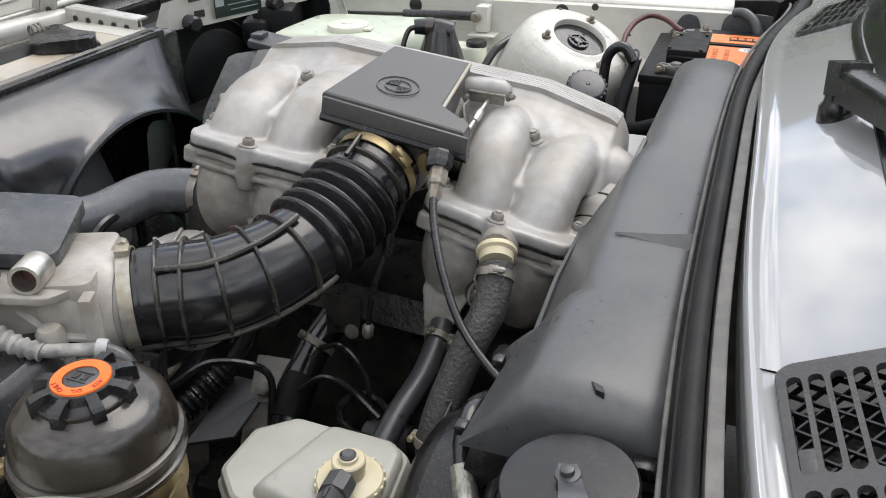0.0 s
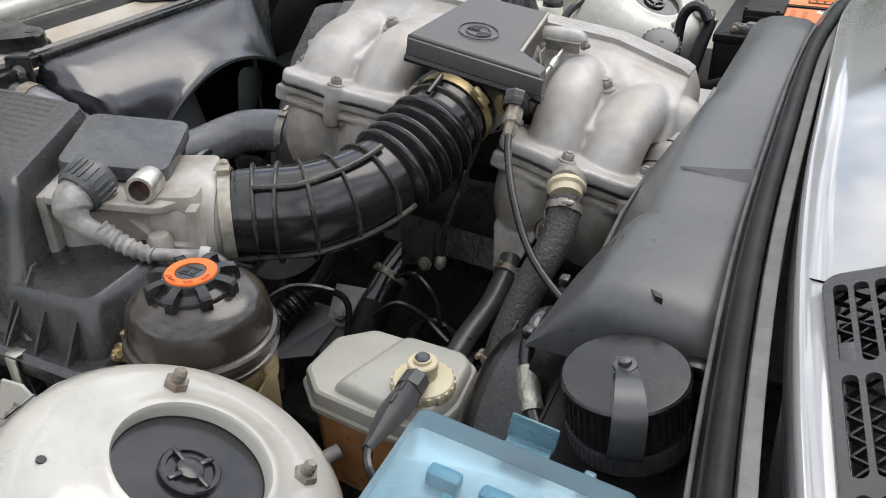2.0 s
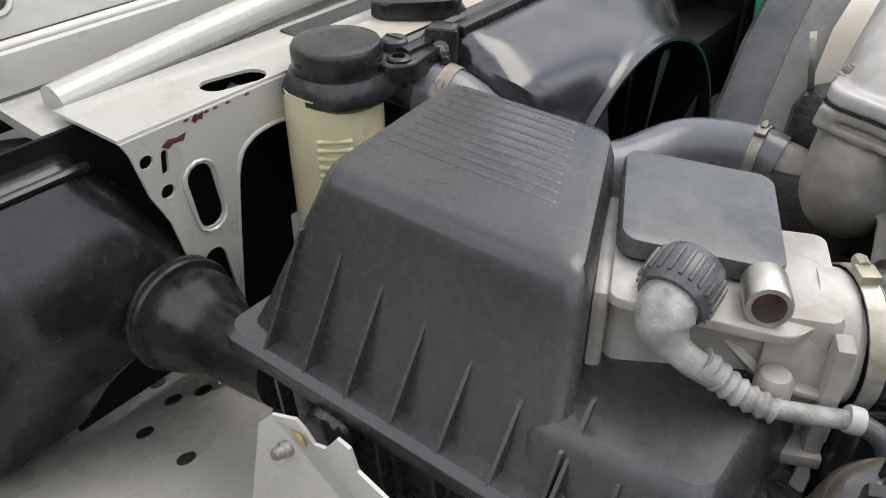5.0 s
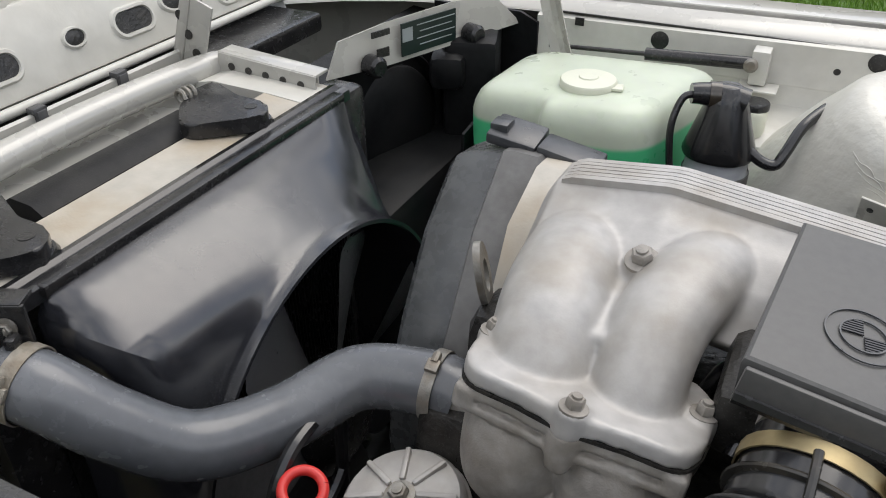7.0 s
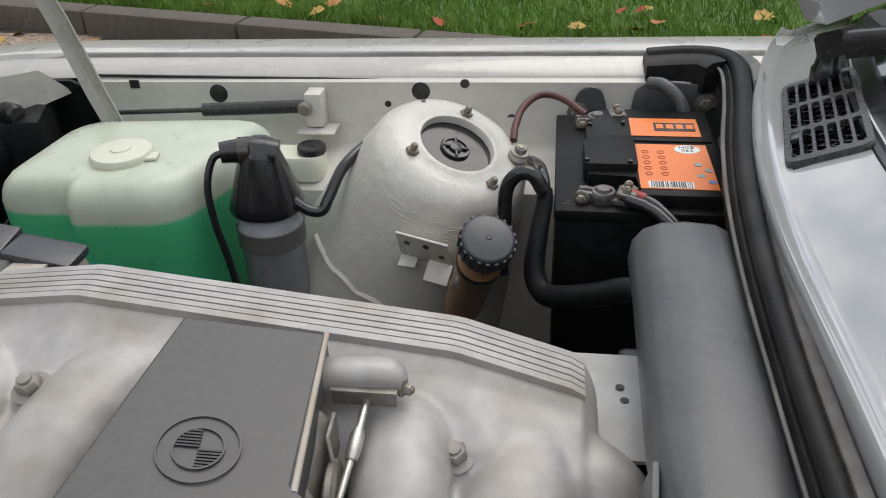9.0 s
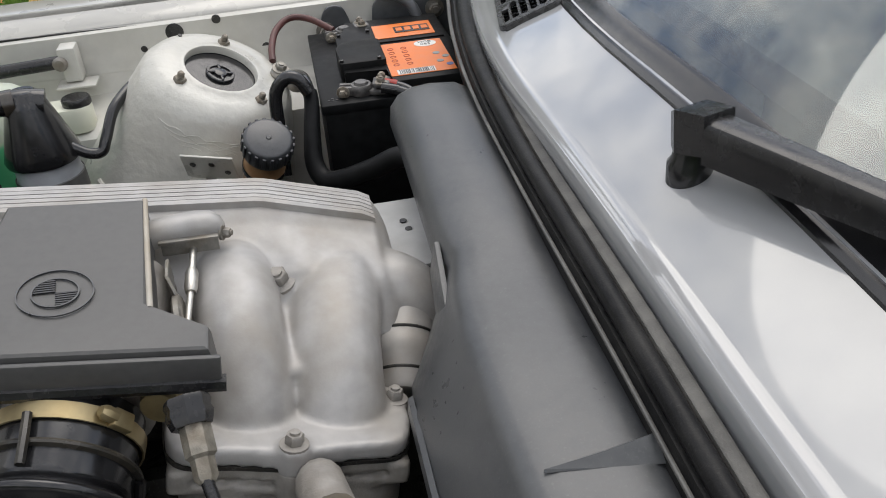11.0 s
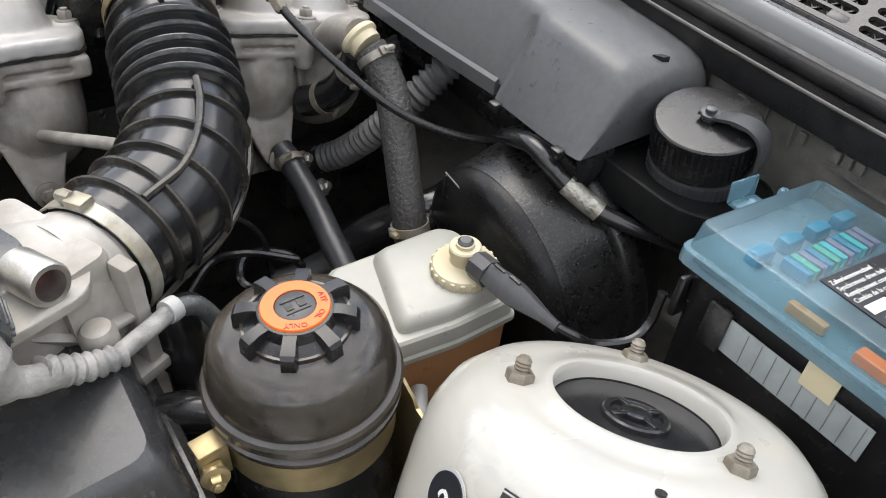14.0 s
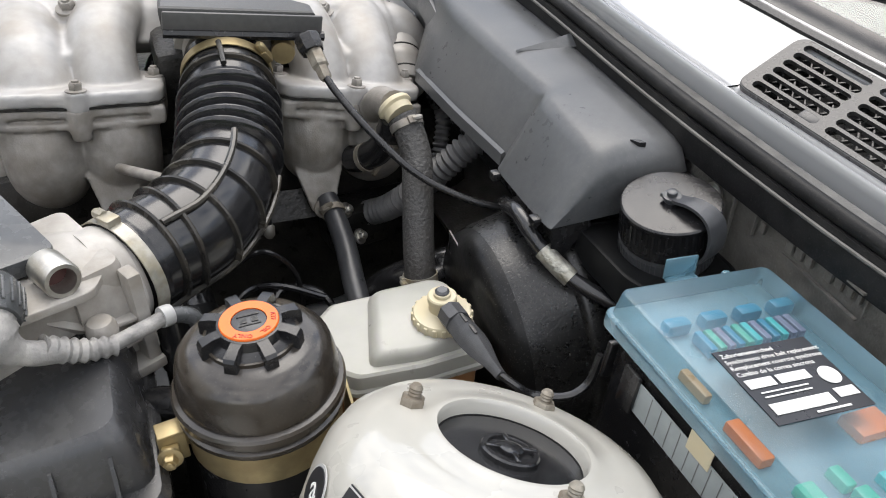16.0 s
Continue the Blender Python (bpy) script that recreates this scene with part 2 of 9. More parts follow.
M["red"] = mat("red_plastic", (0.6, 0.035, 0.03), 0.4, 0, 0.08, 60)
M["red_cable"] = mat("red_cable", (0.35, 0.03, 0.02), 0.45, 0, 0.1, 60)
M["brown_cable"] = mat("brown_cable", (0.085, 0.028, 0.024), 0.45, 0, 0.2, 60)
M["grey_plastic"] = mat("light_grey_plastic", (0.42, 0.42, 0.41), 0.45, 0, 0.08, 60, dirt=(0.3, 0.29, 0.27), dirt_amount=0.5, dirt_scale=20)
M["bronze"] = mat("worn_brown_black_plastic", (0.026, 0.022, 0.018), 0.20, 0.0, 0.12, 70, 0.04, 900, spec=0.7, dirt=(0.075, 0.060, 0.043), dirt_amount=0.6, dirt_scale=14, rough_var=0.10, speck=0.05)
M["bellow_grey"] = mat("grey_ribbed_hose", (0.13, 0.13, 0.13), 0.5, 0, 0.2, 90, dirt=(0.2, 0.19, 0.18), dirt_amount=0.5, dirt_scale=40)
M["silver_clip"] = mat("silver_foil_tape", (0.42, 0.41, 0.36), 0.42, 0.75, 0.3, 120, 0.6, 400, dirt=(0.22, 0.2, 0.15), dirt_amount=0.8, dirt_scale=90)
M["fluid"] = mat("brown_fluid_pot", (0.28, 0.16, 0.08), 0.35, 0, 0.1, 40, dirt=(0.4, 0.27, 0.15), dirt_amount=0.5, dirt_scale=30)
M["grass"] = mat("grass", (0.06, 0.13, 0.018), 0.8, 0, 0.4, 30, dirt=(0.10, 0.17, 0.03), dirt_amount=0.8, dirt_scale=3)
M["asphalt"] = mat("asphalt", (0.05, 0.048, 0.045), 0.85, 0, 0.3, 80, 0.8, 120, dirt=(0.08, 0.07, 0.06), dirt_amount=0.6, dirt_scale=2)
M["kerb"] = mat("concrete_kerb", (0.11, 0.094, 0.08), 0.85, 0, 0.2, 40, 0.6, 150, dirt=(0.09, 0.08, 0.06), dirt_amount=0.7, dirt_scale=5)
M["gravel"] = mat("brown_gravel", (0.24, 0.185, 0.135), 0.9, 0, 0.75, 38, 1.0, 38, dirt=(0.36, 0.29, 0.21), dirt_amount=0.7, dirt_scale=14)
M["zinc_band"] = mat("dull_yellowed_zinc", (0.36, 0.345, 0.30), 0.42, 0.45, 0.2, 140, 0.1, 600, dirt=(0.30, 0.24, 0.12), dirt_amount=0.7, dirt_scale=55)
M["leaf"] = mat("dry_leaf", (0.32, 0.12, 0.03), 0.7, 0, 0.3, 20, dirt=(0.4, 0.25, 0.06), dirt_amount=0.9, dirt_scale=1.5)


def mat_tank(name, level, milk, liquid, rough=0.32):
    """Milky plastic: pale above the level of the liquid inside, coloured by it below."""
    m = mat(name, milk, rough, 0, 0.05, 40)
    nt = m.node_tree
    n, l = nt.nodes, nt.links
    b = n["Principled BSDF"]
    src = b.inputs["Base Color"].links[0].from_socket
    geo = n.new("ShaderNodeNewGeometry")
    sep = n.new("ShaderNodeSeparateXYZ")
    l.new(geo.outputs["Position"], sep.inputs["Vector"])
    mr = n.new("ShaderNodeMapRange")
    mr.interpolation_type = "SMOOTHSTEP"
    mr.inputs["From Min"].default_value = level - 0.004
    mr.inputs["From Max"].default_value = level + 0.004
    l.new(sep.outputs["Z"], mr.inputs["Value"])
    mx = n.new("ShaderNodeMix")
    mx.data_type = "RGBA"
    mx.inputs["A"].default_value = (*liquid, 1)
    l.new(mr.outputs["Result"], mx.inputs["Factor"])
    l.new(src, mx.inputs["B"])
    l.new(mx.outputs["Result"], b.inputs["Base Color"])
    b.inputs["Subsurface Weight"].default_value = 0.35
    b.inputs["Subsurface Radius"].default_value = (0.01, 0.012, 0.008)
    return m


M["washer"] = mat_tank("milky_washer_tank", 0.798, (0.51, 0.56, 0.45), (0.075, 0.48, 0.22))
M["brake_pot"] = mat_tank("milky_brake_fluid_tank", 0.728, (0.37, 0.366, 0.328), (0.42, 0.21, 0.09))
M["coolant_pot"] = mat_tank("yellowed_expansion_tank", 0.60, (0.62, 0.57, 0.36), (0.5, 0.45, 0.2))


def mat_clear(name, color, rough=0.08, mixf=0.3):
    m = bpy.data.materials.new(name)
    m.use_nodes = True
    n, l = m.node_tree.nodes, m.node_tree.links
    b = n["Principled BSDF"]
    b.inputs["Base Color"].default_value = (*color, 1)
    b.inputs["Roughness"].default_value = rough
    tr = n.new("ShaderNodeBsdfTransparent")
    tr.inputs["Color"].default_value = (*[min(0.97, 0.62 + 0.4 * c) for c in color], 1)
    mx = n.new("ShaderNodeMixShader")
    gl = n.new("ShaderNodeBsdfGlossy")
    gl.inputs["Roughness"].default_value = 0.28
    gl.inputs["Color"].default_value = (0.6, 0.62, 0.64, 1)
    fres = n.new("ShaderNodeFresnel")
    fres.inputs["IOR"].default_value = 1.5
    top = n.new("ShaderNodeMixShader")
    l.new(fres.outputs["Fac"], top.inputs["Fac"])
    l.new(gl.outputs["BSDF"], top.inputs[2])
    no = n.new("ShaderNodeTexNoise")
    no.inputs["Scale"].default_value = 25
    no.inputs["Detail"].default_value = 5
    mr = n.new("ShaderNodeMapRange")
    mr.inputs["To Min"].default_value, mr.inputs["To Max"].default_value = mixf - 0.1, mixf + 0.15
    geo = n.new("ShaderNodeNewGeometry")
    l.new(geo.outputs["Position"], no.inputs["Vector"])
    l.new(no.outputs["Fac"], mr.inputs["Value"])
    l.new(mr.outputs["Result"], mx.inputs["Fac"])
    l.new(tr.outputs["BSDF"], mx.inputs[1])
    l.new(b.outputs["BSDF"], mx.inputs[2])
    l.new(mx.outputs["Shader"], top.inputs[1])
    l.new(top.outputs["Shader"], n["Material Output"].inputs["Surface"])
    return m


M["lid_blue"] = mat_clear("clear_blue_plastic", (0.45, 0.70, 0.80), 0.10, 0.07)
M["lid_rim"] = mat_clear("thick_blue_plastic", (0.28, 0.55, 0.68), 0.10, 0.26)


def mat_glass(name):
    m = bpy.data.materials.new(name)
    m.use_nodes = True
    b = m.node_tree.nodes["Principled BSDF"]
    b.inputs["Base Color"].default_value = (0.55, 0.64, 0.64, 1)
    b.inputs["Roughness"].default_value = 0.02
    b.inputs["Transmission Weight"].default_value = 1.0
    b.inputs["IOR"].default_value = 1.62
    return m


M["glass"] = mat_glass("windscreen_glass")

# ---- building blocks ----
ORIGIN = {}


def thing(name, label, category, at=(0, 0, 0), group="", kind=""):
    e = new(name)
    e.empty_display_size = 0.05
    e.location = at
    ORIGIN[e] = Vector(at)
    return tagged(e, label, category, group, kind)


def link_mesh(name, bm, material, smooth=38):
    me = bpy.data.meshes.new(name)
    bmesh.ops.recalc_face_normals(bm, faces=bm.faces)
    bm.to_mesh(me)
    bm.free()
    me.materials.append(material)
    if smooth:
        me.shade_smooth()
        me.set_sharp_from_angle(angle=radians(smooth))
    return me


def part(name, bm, material, parent, label="", smooth=38):
    """One mesh object under a thing or a part. The bmesh is in world metres."""
    o = ORIGIN[parent]
    bmesh.ops.translate(bm, vec=-o, verts=bm.verts)
    ob = new(name, link_mesh(name, bm, material, smooth))
    ob.parent = parent
    ORIGIN[ob] = o
    if label:
        ob["label"] = label
    return ob


def solo(name, bm, material, label, category, group="", kind="", smooth=38):
    """A thing that is one plain mesh, with its origin at its base."""
    zs = [v.co.z for v in bm.verts]
    c = sum((v.co for v in bm.verts), Vector()) / len(bm.verts)
    o = Vector((c.x, c.y, min(zs)))
    bmesh.ops.translate(bm, vec=-o, verts=bm.verts)
    ob = new(name, link_mesh(name, bm, material, smooth))
    ob.location = o
    ORIGIN[ob] = o
    return tagged(ob, label, category, group, kind)


def add(a, b):
    """Joins bmesh b into a."""
    me = bpy.data.meshes.new("tmp")
    b.to_mesh(me)
    b.free()
    a.from_mesh(me)
    bpy.data.meshes.remove(me)
    return a


def join(*bms):
    out = bms[0]
    for b in bms[1:]:
        add(out, b)
    return out


def box(sx, sy, sz, m=None, bevel=0.0, seg=2, at=None):
    bm = bmesh.new()
    bmesh.ops.create_cube(bm, size=1.0)
    bmesh.ops.scale(bm, vec=(sx, sy, sz), verts=bm.verts)
    if bevel:
        bmesh.ops.bevel(bm, geom=bm.edges[:], offset=bevel, segments=seg, affect="EDGES", profile=0.5)
    if at is not None:
        m = Matrix.Translation(at) @ (m or Matrix())
    if m is not None:
        bmesh.ops.transform(bm, matrix=m, verts=bm.verts)
    return bm


def loft(rings, cap=True, closed=True):
    """A skin over rings of equally many points."""
    bm = bmesh.new()
    vs = [[bm.verts.new(p) for p in ring] for ring in rings]
    n = len(rings[0])
    for a, b in zip(vs, vs[1:]):
        for i in range(n if closed else n - 1):
            j = (i + 1) % n
            bm.faces.new((a[i], a[j], b[j], b[i]))
    if cap and closed:
        bm.faces.new(vs[0][::-1])
        bm.faces.new(vs[-1])
    return bm


def lathe(profile, n=28, m=None, cap=True):
    """A body of revolution from (radius, height) pairs round local z."""
    rings = [[(max(r, 1e-4) * math.cos(2 * math.pi * i / n), max(r, 1e-4) * math.sin(2 * math.pi * i / n), z) for i in range(n)] for r, z in profile]
    bm = loft(rings, cap)
    if m is not None:
        bmesh.ops.transform(bm, matrix=m, verts=bm.verts)
    return bm


def axis_pose(at, direction, spin=0.0):
    """A pose at a place whose z points along a direction."""
    q = Vector(direction).to_track_quat("Z", "Y")
    return Matrix.Translation(at) @ q.to_matrix().to_4x4() @ pose(0, 0, 0, 0, 0, spin)


def spline(points, per=8):
    p = [Vector(q) for q in points]
    p = [2 * p[0] - p[1]] + p + [2 * p[-1] - p[-2]]
    out = []
    for i in range(1, len(p) - 2):
        a, b, c, d = p[i - 1 : i + 3]
        for k in range(per):
            t = k / per
            out.append(0.5 * (2 * b + (c - a) * t + (2 * a - 5 * b + 4 * c - d) * t * t + (3 * b - a - 3 * c + d) * t**3))
    out.append(p[-2])
    return out


def frames_along(path):
    tangents = []
    for i in range(len(path)):
        a, b = path[max(i - 1, 0)], path[min(i + 1, len(path) - 1)]
        tangents.append((b - a).normalized())
    up = Vector((0, 0, 1)) if abs(tangents[0].z) < 0.9 else Vector((1, 0, 0))
    side = tangents[0].cross(up).normalized()
    res = []
    for t in tangents:
        side = (side - t * side.dot(t)).normalized()
        res.append((t, side, side.cross(t)))
    return res


def tube(points, radius, n=14, per=8, cap=True, shape=None):
    """A pipe along a smooth line. radius: a number, or a function of the part of the way 0..1. shape: a function of way and angle."""
    path = spline(points, per) if per > 1 else [Vector(p) for p in points]
    fr = frames_along(path)
    lengths = [0.0]
    for a, b in zip(path, path[1:]):
        lengths.append(lengths[-1] + (b - a).length)
    rings = []
    for p, (t, s, u), d in zip(path, fr, lengths):
        w = d / lengths[-1]
        r = radius(w) if callable(radius) else radius
        ring = []
        for i in range(n):
            a = 2 * math.pi * i / n
            k = r * (shape(w, a) if shape else 1.0)
            ring.append(p + s * (k * math.cos(a)) + u * (k * math.sin(a)))
        rings.append(ring)
    return loft(rings, cap)


def rrect(w, d, r, n=5, cx=0.0, cy=0.0):
    """A rounded rectangle, counter-clockwise."""
    pts = []
    for sx, sy, a0 in ((1, 1, 0), (-1, 1, 90), (-1, -1, 180), (1, -1, 270)):
        for k in range(n + 1):
            a = radians(a0 + 90 * k / n)
            pts.append((cx + sx * (w / 2 - r) + r * math.cos(a), cy + sy * (d / 2 - r) + r * math.sin(a)))
    return pts


def round_poly(poly, r, n=4):
    """A polygon with every corner rounded off."""
    out = []
    for i in range(len(poly)):
        a, b, c = Vector(poly[i - 1]), Vector(poly[i]), Vector(poly[(i + 1) % len(poly)])
        k = min(r, 0.45 * (a - b).length, 0.45 * (c - b).length)
        p, q = b + (a - b).normalized() * k, b + (c - b).normalized() * k
        for j in range(n + 1):
            t = j / n
            out.append(tuple(p * (1 - t) ** 2 + b * 2 * t * (1 - t) + q * t * t))
    return out


def fuse(ob, voxel, rounds=6, factor=0.5):
    """Melts the overlapping bodies of a casting into one skin with soft fillets."""
    r = ob.modifiers.new("fuse", "REMESH")
    r.mode, r.voxel_size, r.use_smooth_shade = "VOXEL", voxel, True
    s = ob.modifiers.new("soften", "SMOOTH")
    s.factor, s.iterations = factor, rounds
    return ob


def prism(poly, z0, z1, m=None, bevel=0.0, seg=2):
    bm = bmesh.new()
    lo = [bm.verts.new((x, y, z0)) for x, y in poly]
    hi = [bm.verts.new((x, y, z1)) for x, y in poly]
    n = len(poly)
    bm.faces.new(lo[::-1])
    top = bm.faces.new(hi)
    for i in range(n):
        bm.faces.new((lo[i], lo[(i + 1) % n], hi[(i + 1) % n], hi[i]))
    if bevel:
        bmesh.ops.bevel(bm, geom=list(top.edges), offset=bevel, segments=seg, affect="EDGES", profile=0.5)
    if m is not None:
        bmesh.ops.transform(bm, matrix=m, verts=bm.verts)
    return bm


def stack(layers, n=5, m=None):
    """A moulded box: rounded rectangles (width, depth, corner, z[, cx, cy]) one over another."""
    rings = []
    for w, d, r, z, *c in layers:
        rings.append([(x, y, z) for x, y in rrect(w, d, r, n, *c)])
    bm = loft(rings)
    if m is not None:
        bmesh.ops.transform(bm, matrix=m, verts=bm.verts)
    return bm


def plate(corners, thick, bevel=0.0):
    """A plate on a loop of 3D corners (roughly flat), thickened against its normal."""
    c = [Vector(p) for p in corners]
    nrm = Vector()
    for i in range(len(c)):
        a, b = c[i], c[(i + 1) % len(c)]
        nrm += Vector(((a.y - b.y) * (a.z + b.z), (a.z - b.z) * (a.x + b.x), (a.x - b.x) * (a.y + b.y)))
    nrm.normalize()
    bm = bmesh.new()
    hi = [bm.verts.new(p) for p in c]
    lo = [bm.verts.new(p - nrm * thick) for p in c]
    n = len(c)
    top = bm.faces.new(hi)
    bm.faces.new(lo[::-1])
    for i in range(n):
        bm.faces.new((hi[i], lo[i], lo[(i + 1) % n], hi[(i + 1) % n]))
    if bevel:
        bmesh.ops.bevel(bm, geom=list(top.edges), offset=bevel, segments=2, affect="EDGES", profile=0.5)
    return bm


def hex_bolt(at, direction=(0, 0, 1), r=0.008, h=0.007, washer=True):
    m = axis_pose(at, direction)
    bm = lathe([(r * 0.9, 0), (r, h * 0.15), (r, h * 0.8), (r * 0.85, h)], 6, m)
    if washer:
        add(bm, lathe([(r * 1.55, -h * 0.35), (r * 1.55, 0), (r * 1.2, h * 0.1)], 18, m))
    add(bm, lathe([(r * 0.55, h * 0.9), (r * 0.55, h * 1.25), (r * 0.4, h * 1.3)], 10, m))
    return bm


def clamp(at, direction, r, w=0.009, spin=0.0):
    """A worm-drive hose clamp."""
    m = axis_pose(at, direction, spin)
    k = min(1.0, 0.45 + r * 14)
    bm = lathe([(r, -w / 2), (r + 0.0012, -w / 2), (r + 0.0012, w / 2), (r, w / 2)], 30, m, cap=False)
    add(bm, box(0.013 * k, 0.006 * k, w * 1.1, m @ pose(0, r + 0.003 * k, 0), 0.0012))
    add(bm, lathe([(0.0042 * k, -0.010), (0.0046 * k, -0.003), (0.003 * k, 0.0)], 8, m @ pose(0.015 * k, r + 0.004 * k, 0, 0, 90, 0)))
    return bm


def text_mesh(body, size, m, extrude=0.0004):
    cu = bpy.data.curves.new("letters", "FONT")
    cu.body, cu.size, cu.extrude = body, size, extrude
    cu.align_x, cu.align_y, cu.resolution_u = "CENTER", "CENTER", 2
    ob = bpy.data.objects.new("letters", cu)
    me = bpy.data.meshes.new_from_object(ob)
    bm = bmesh.new()
    bm.from_mesh(me)
    bpy.data.objects.remove(ob)
    bpy.data.curves.remove(cu)
    bpy.data.meshes.remove(me)
    bmesh.ops.transform(bm, matrix=m, verts=bm.verts)
    return bm


# ---- outside: one ground sheet, road, kerb, grass ----
def sheet(name, x0, x1, y0, y1, z, material, label, category, nx=2, ny=2, rise=None):
    rings = []
    for i in range(ny + 1):
        y = y0 + (y1 - y0) * i / ny
        rings.append([(x0 + (x1 - x0) * k / nx, y, z + (rise(x0 + (x1 - x0) * k / nx, y) if rise else 0)) for k in range(nx + 1)])
    bm = loft(rings, cap=False, closed=False)
    return solo(name, bm, material, label, category, kind="structure", smooth=0)


sheet("ground", -400, 400, -400, 400, -0.02, M["grass"], "grassy ground reaching far away", "ground")
sheet("road", -60, 60, -6, 5.6, 0.0, M["asphalt"], "grey asphalt beside the parked car", "road")

KERB = Matrix.Translation((-1.35, 3.50, 0)) @ pose(0, 0, 0, 0, 0, -12.5)
kerb_thing = thing("kerb", "weathered concrete kerb stones along a grass verge", "kerb", (0, 3.6, 0), kind="structure")
for i in range(-12, 13):
    part("kerb_stone", box(0.905, 0.14, 0.26, KERB @ pose(i * 0.915 - 0.46, 0, 0.0), 0.015), M["kerb"], kerb_thing)
verge = [KERB @ Vector(p) for p in ((-40, 0.07, 0.105), (40, 0.07, 0.105), (40, 40, 0.2), (-40, 40, 0.2))]
solo("grass_verge", plate(verge, 0.1), M["grass"], "green lawn with fallen leaves beyond the kerb", "lawn", kind="structure")

rng = random.Random(4)


def blade_field(x0, x1, y0, y1, count):
    """Many bent grass blades as one mesh."""
    verts, faces = [], []
    for _ in range(count):
        p = KERB @ Vector((rng.uniform(x0, x1), y0 + (y1 - y0) * rng.random() ** 1.6, 0.1))
        a = rng.uniform(0, 6.28)
        h, w = rng.uniform(0.03, 0.085), rng.uniform(0.0025, 0.006)
        dx, dy = math.cos(a), math.sin(a)
        lean = rng.uniform(0.1, 0.8) * h
        k = len(verts)
        verts += [(p.x - dy * w, p.y + dx * w, p.z), (p.x + dy * w, p.y - dx * w, p.z),
                  (p.x + dx * lean * 0.4, p.y + dy * lean * 0.4, p.z + h * 0.6), (p.x + dx * lean, p.y + dy * lean, p.z + h)]
        faces += [(k, k + 1, k + 2), (k + 1, k + 3, k + 2)]
    me = bpy.data.meshes.new("grass_blades")
    me.from_pydata(verts, [], faces)
    me.materials.append(M["blade"])
    return tagged(new("grass_blades", me), "green grass blades of a lawn", "grass", kind="stuff")


M["blade"] = mat("grass_blade", (0.115, 0.22, 0.024), 0.6, 0, 0.3, 3, dirt=(0.16, 0.26, 0.04), dirt_amount=0.9, dirt_scale=2)
blade_field(-3.5, 6.5, 0.09, 3.5, 60000)


def leaf_mesh(material):
    pts = [(0, -1), (0.35, -0.75), (0.75, -0.25), (0.55, 0.2), (0.7, 0.5), (0.2, 0.6), (0, 1), (-0.2, 0.6), (-0.7, 0.5), (-0.55, 0.2), (-0.75, -0.25), (-0.35, -0.75)]
    bm = bmesh.new()
    c = bm.verts.new((0, 0, 0.12))
    vs = [bm.verts.new((x, y, 0.25 * (x * x) + 0.1 * y)) for x, y in pts]
    for i in range(len(vs)):
        bm.faces.new((c, vs[i], vs[(i + 1) % len(vs)]))
    me = bpy.data.meshes.new("fallen_leaf")
    bm.to_mesh(me)
    bm.free()
    me.materials.append(material)
    return me


leaf_kinds = [leaf_mesh(M["leaf"]), leaf_mesh(mat("yellow_leaf", (0.42, 0.27, 0.06), 0.7, 0, 0.3, 20)), leaf_mesh(mat("red_leaf", (0.35, 0.06, 0.02), 0.7, 0, 0.3, 20))]
for i in range(150):
    on_road = i % 4 == 0
    u = rng.uniform(-2.5, 4.5)
    v = rng.uniform(-0.35, -0.1) if on_road else 0.12 + 2.2 * rng.random() ** 1.5
    p = KERB @ Vector((u, v, 0.012 if on_road else 0.15))
    ob = new("fallen_leaf", leaf_kinds[i % 3])
    s = rng.uniform(0.025, 0.06)
    ob.matrix_world = Matrix.Translation(p) @ pose(0, 0, 0, rng.uniform(-25, 25), rng.uniform(-25, 25), rng.uniform(0, 360)) @ Matrix.Scale(s, 4)
    tagged(ob, "dry autumn leaf lying on the ground", "leaf", "fallen leaves")

# unseen dark belt of hedges and trees, added all round to darken low reflections
rings = []
for h in (0.0, 2.0, 3.6, 4.8, 5.4):
    ring = []
    for i in range(96):
        a = 2 * math.pi * i / 96
        r = 16 + 1.2 * noise.noise(Vector((math.cos(a) * 3, math.sin(a) * 3, h)))
        ring.append((r * math.cos(a), r * math.sin(a), h + (1.3 * noise.noise(Vector((math.cos(a) * 9, math.sin(a) * 9, 3.0))) if h > 3 else 0)))
    rings.append(ring)
M["hedge"] = mat("hedge_foliage", (0.035, 0.06, 0.018), 0.8, 0, 0.6, 6, 1.0, 9, dirt=(0.08, 0.11, 0.03), dirt_amount=0.8, dirt_scale=1.5)
solo("unseen_backdrop_hedge", loft(rings, cap=False), M["hedge"], "added unseen belt of dark green hedges and trees far around the car", "hedge", kind="structure")

# a patch of pale gravel beyond the front wing
sheet("gravel_path", -9.0, -2.15, 1.4, 3.66, 0.004, M["gravel"], "pale brown gravel strewn with leaves", "gravel")

# ---- the car's body ----
body = thing("car_body", "white car body with an open engine bay", "car", (0, 0, 0.3))
WING = ((0.712, 0.866), (0.722, 0.873), (0.752, 0.879), (0.758, 0.885), (0.80, 0.888), (0.826, 0.881), (0.85, 0.86), (0.868, 0.82), (0.88, 0.7), (0.885, 0.3))


def wing_rings(side):
    rings = []
    for x in (-1.25, -1.1, -0.95, -0.8, -0.7, -0.6, -0.5, -0.35, -0.2, 0, 0.2, 0.35, 0.45, 0.9, 1.6):
        k = max(0.0, -x - 0.5)
        drop, pull = 0.16 * k * k, 0.32 * k * k
        rings.append([(x, side * (y - pull * (0.4 + (y - 0.7) * 4)), z + 0.015 * x - drop) for y, z in WING])
    return rings


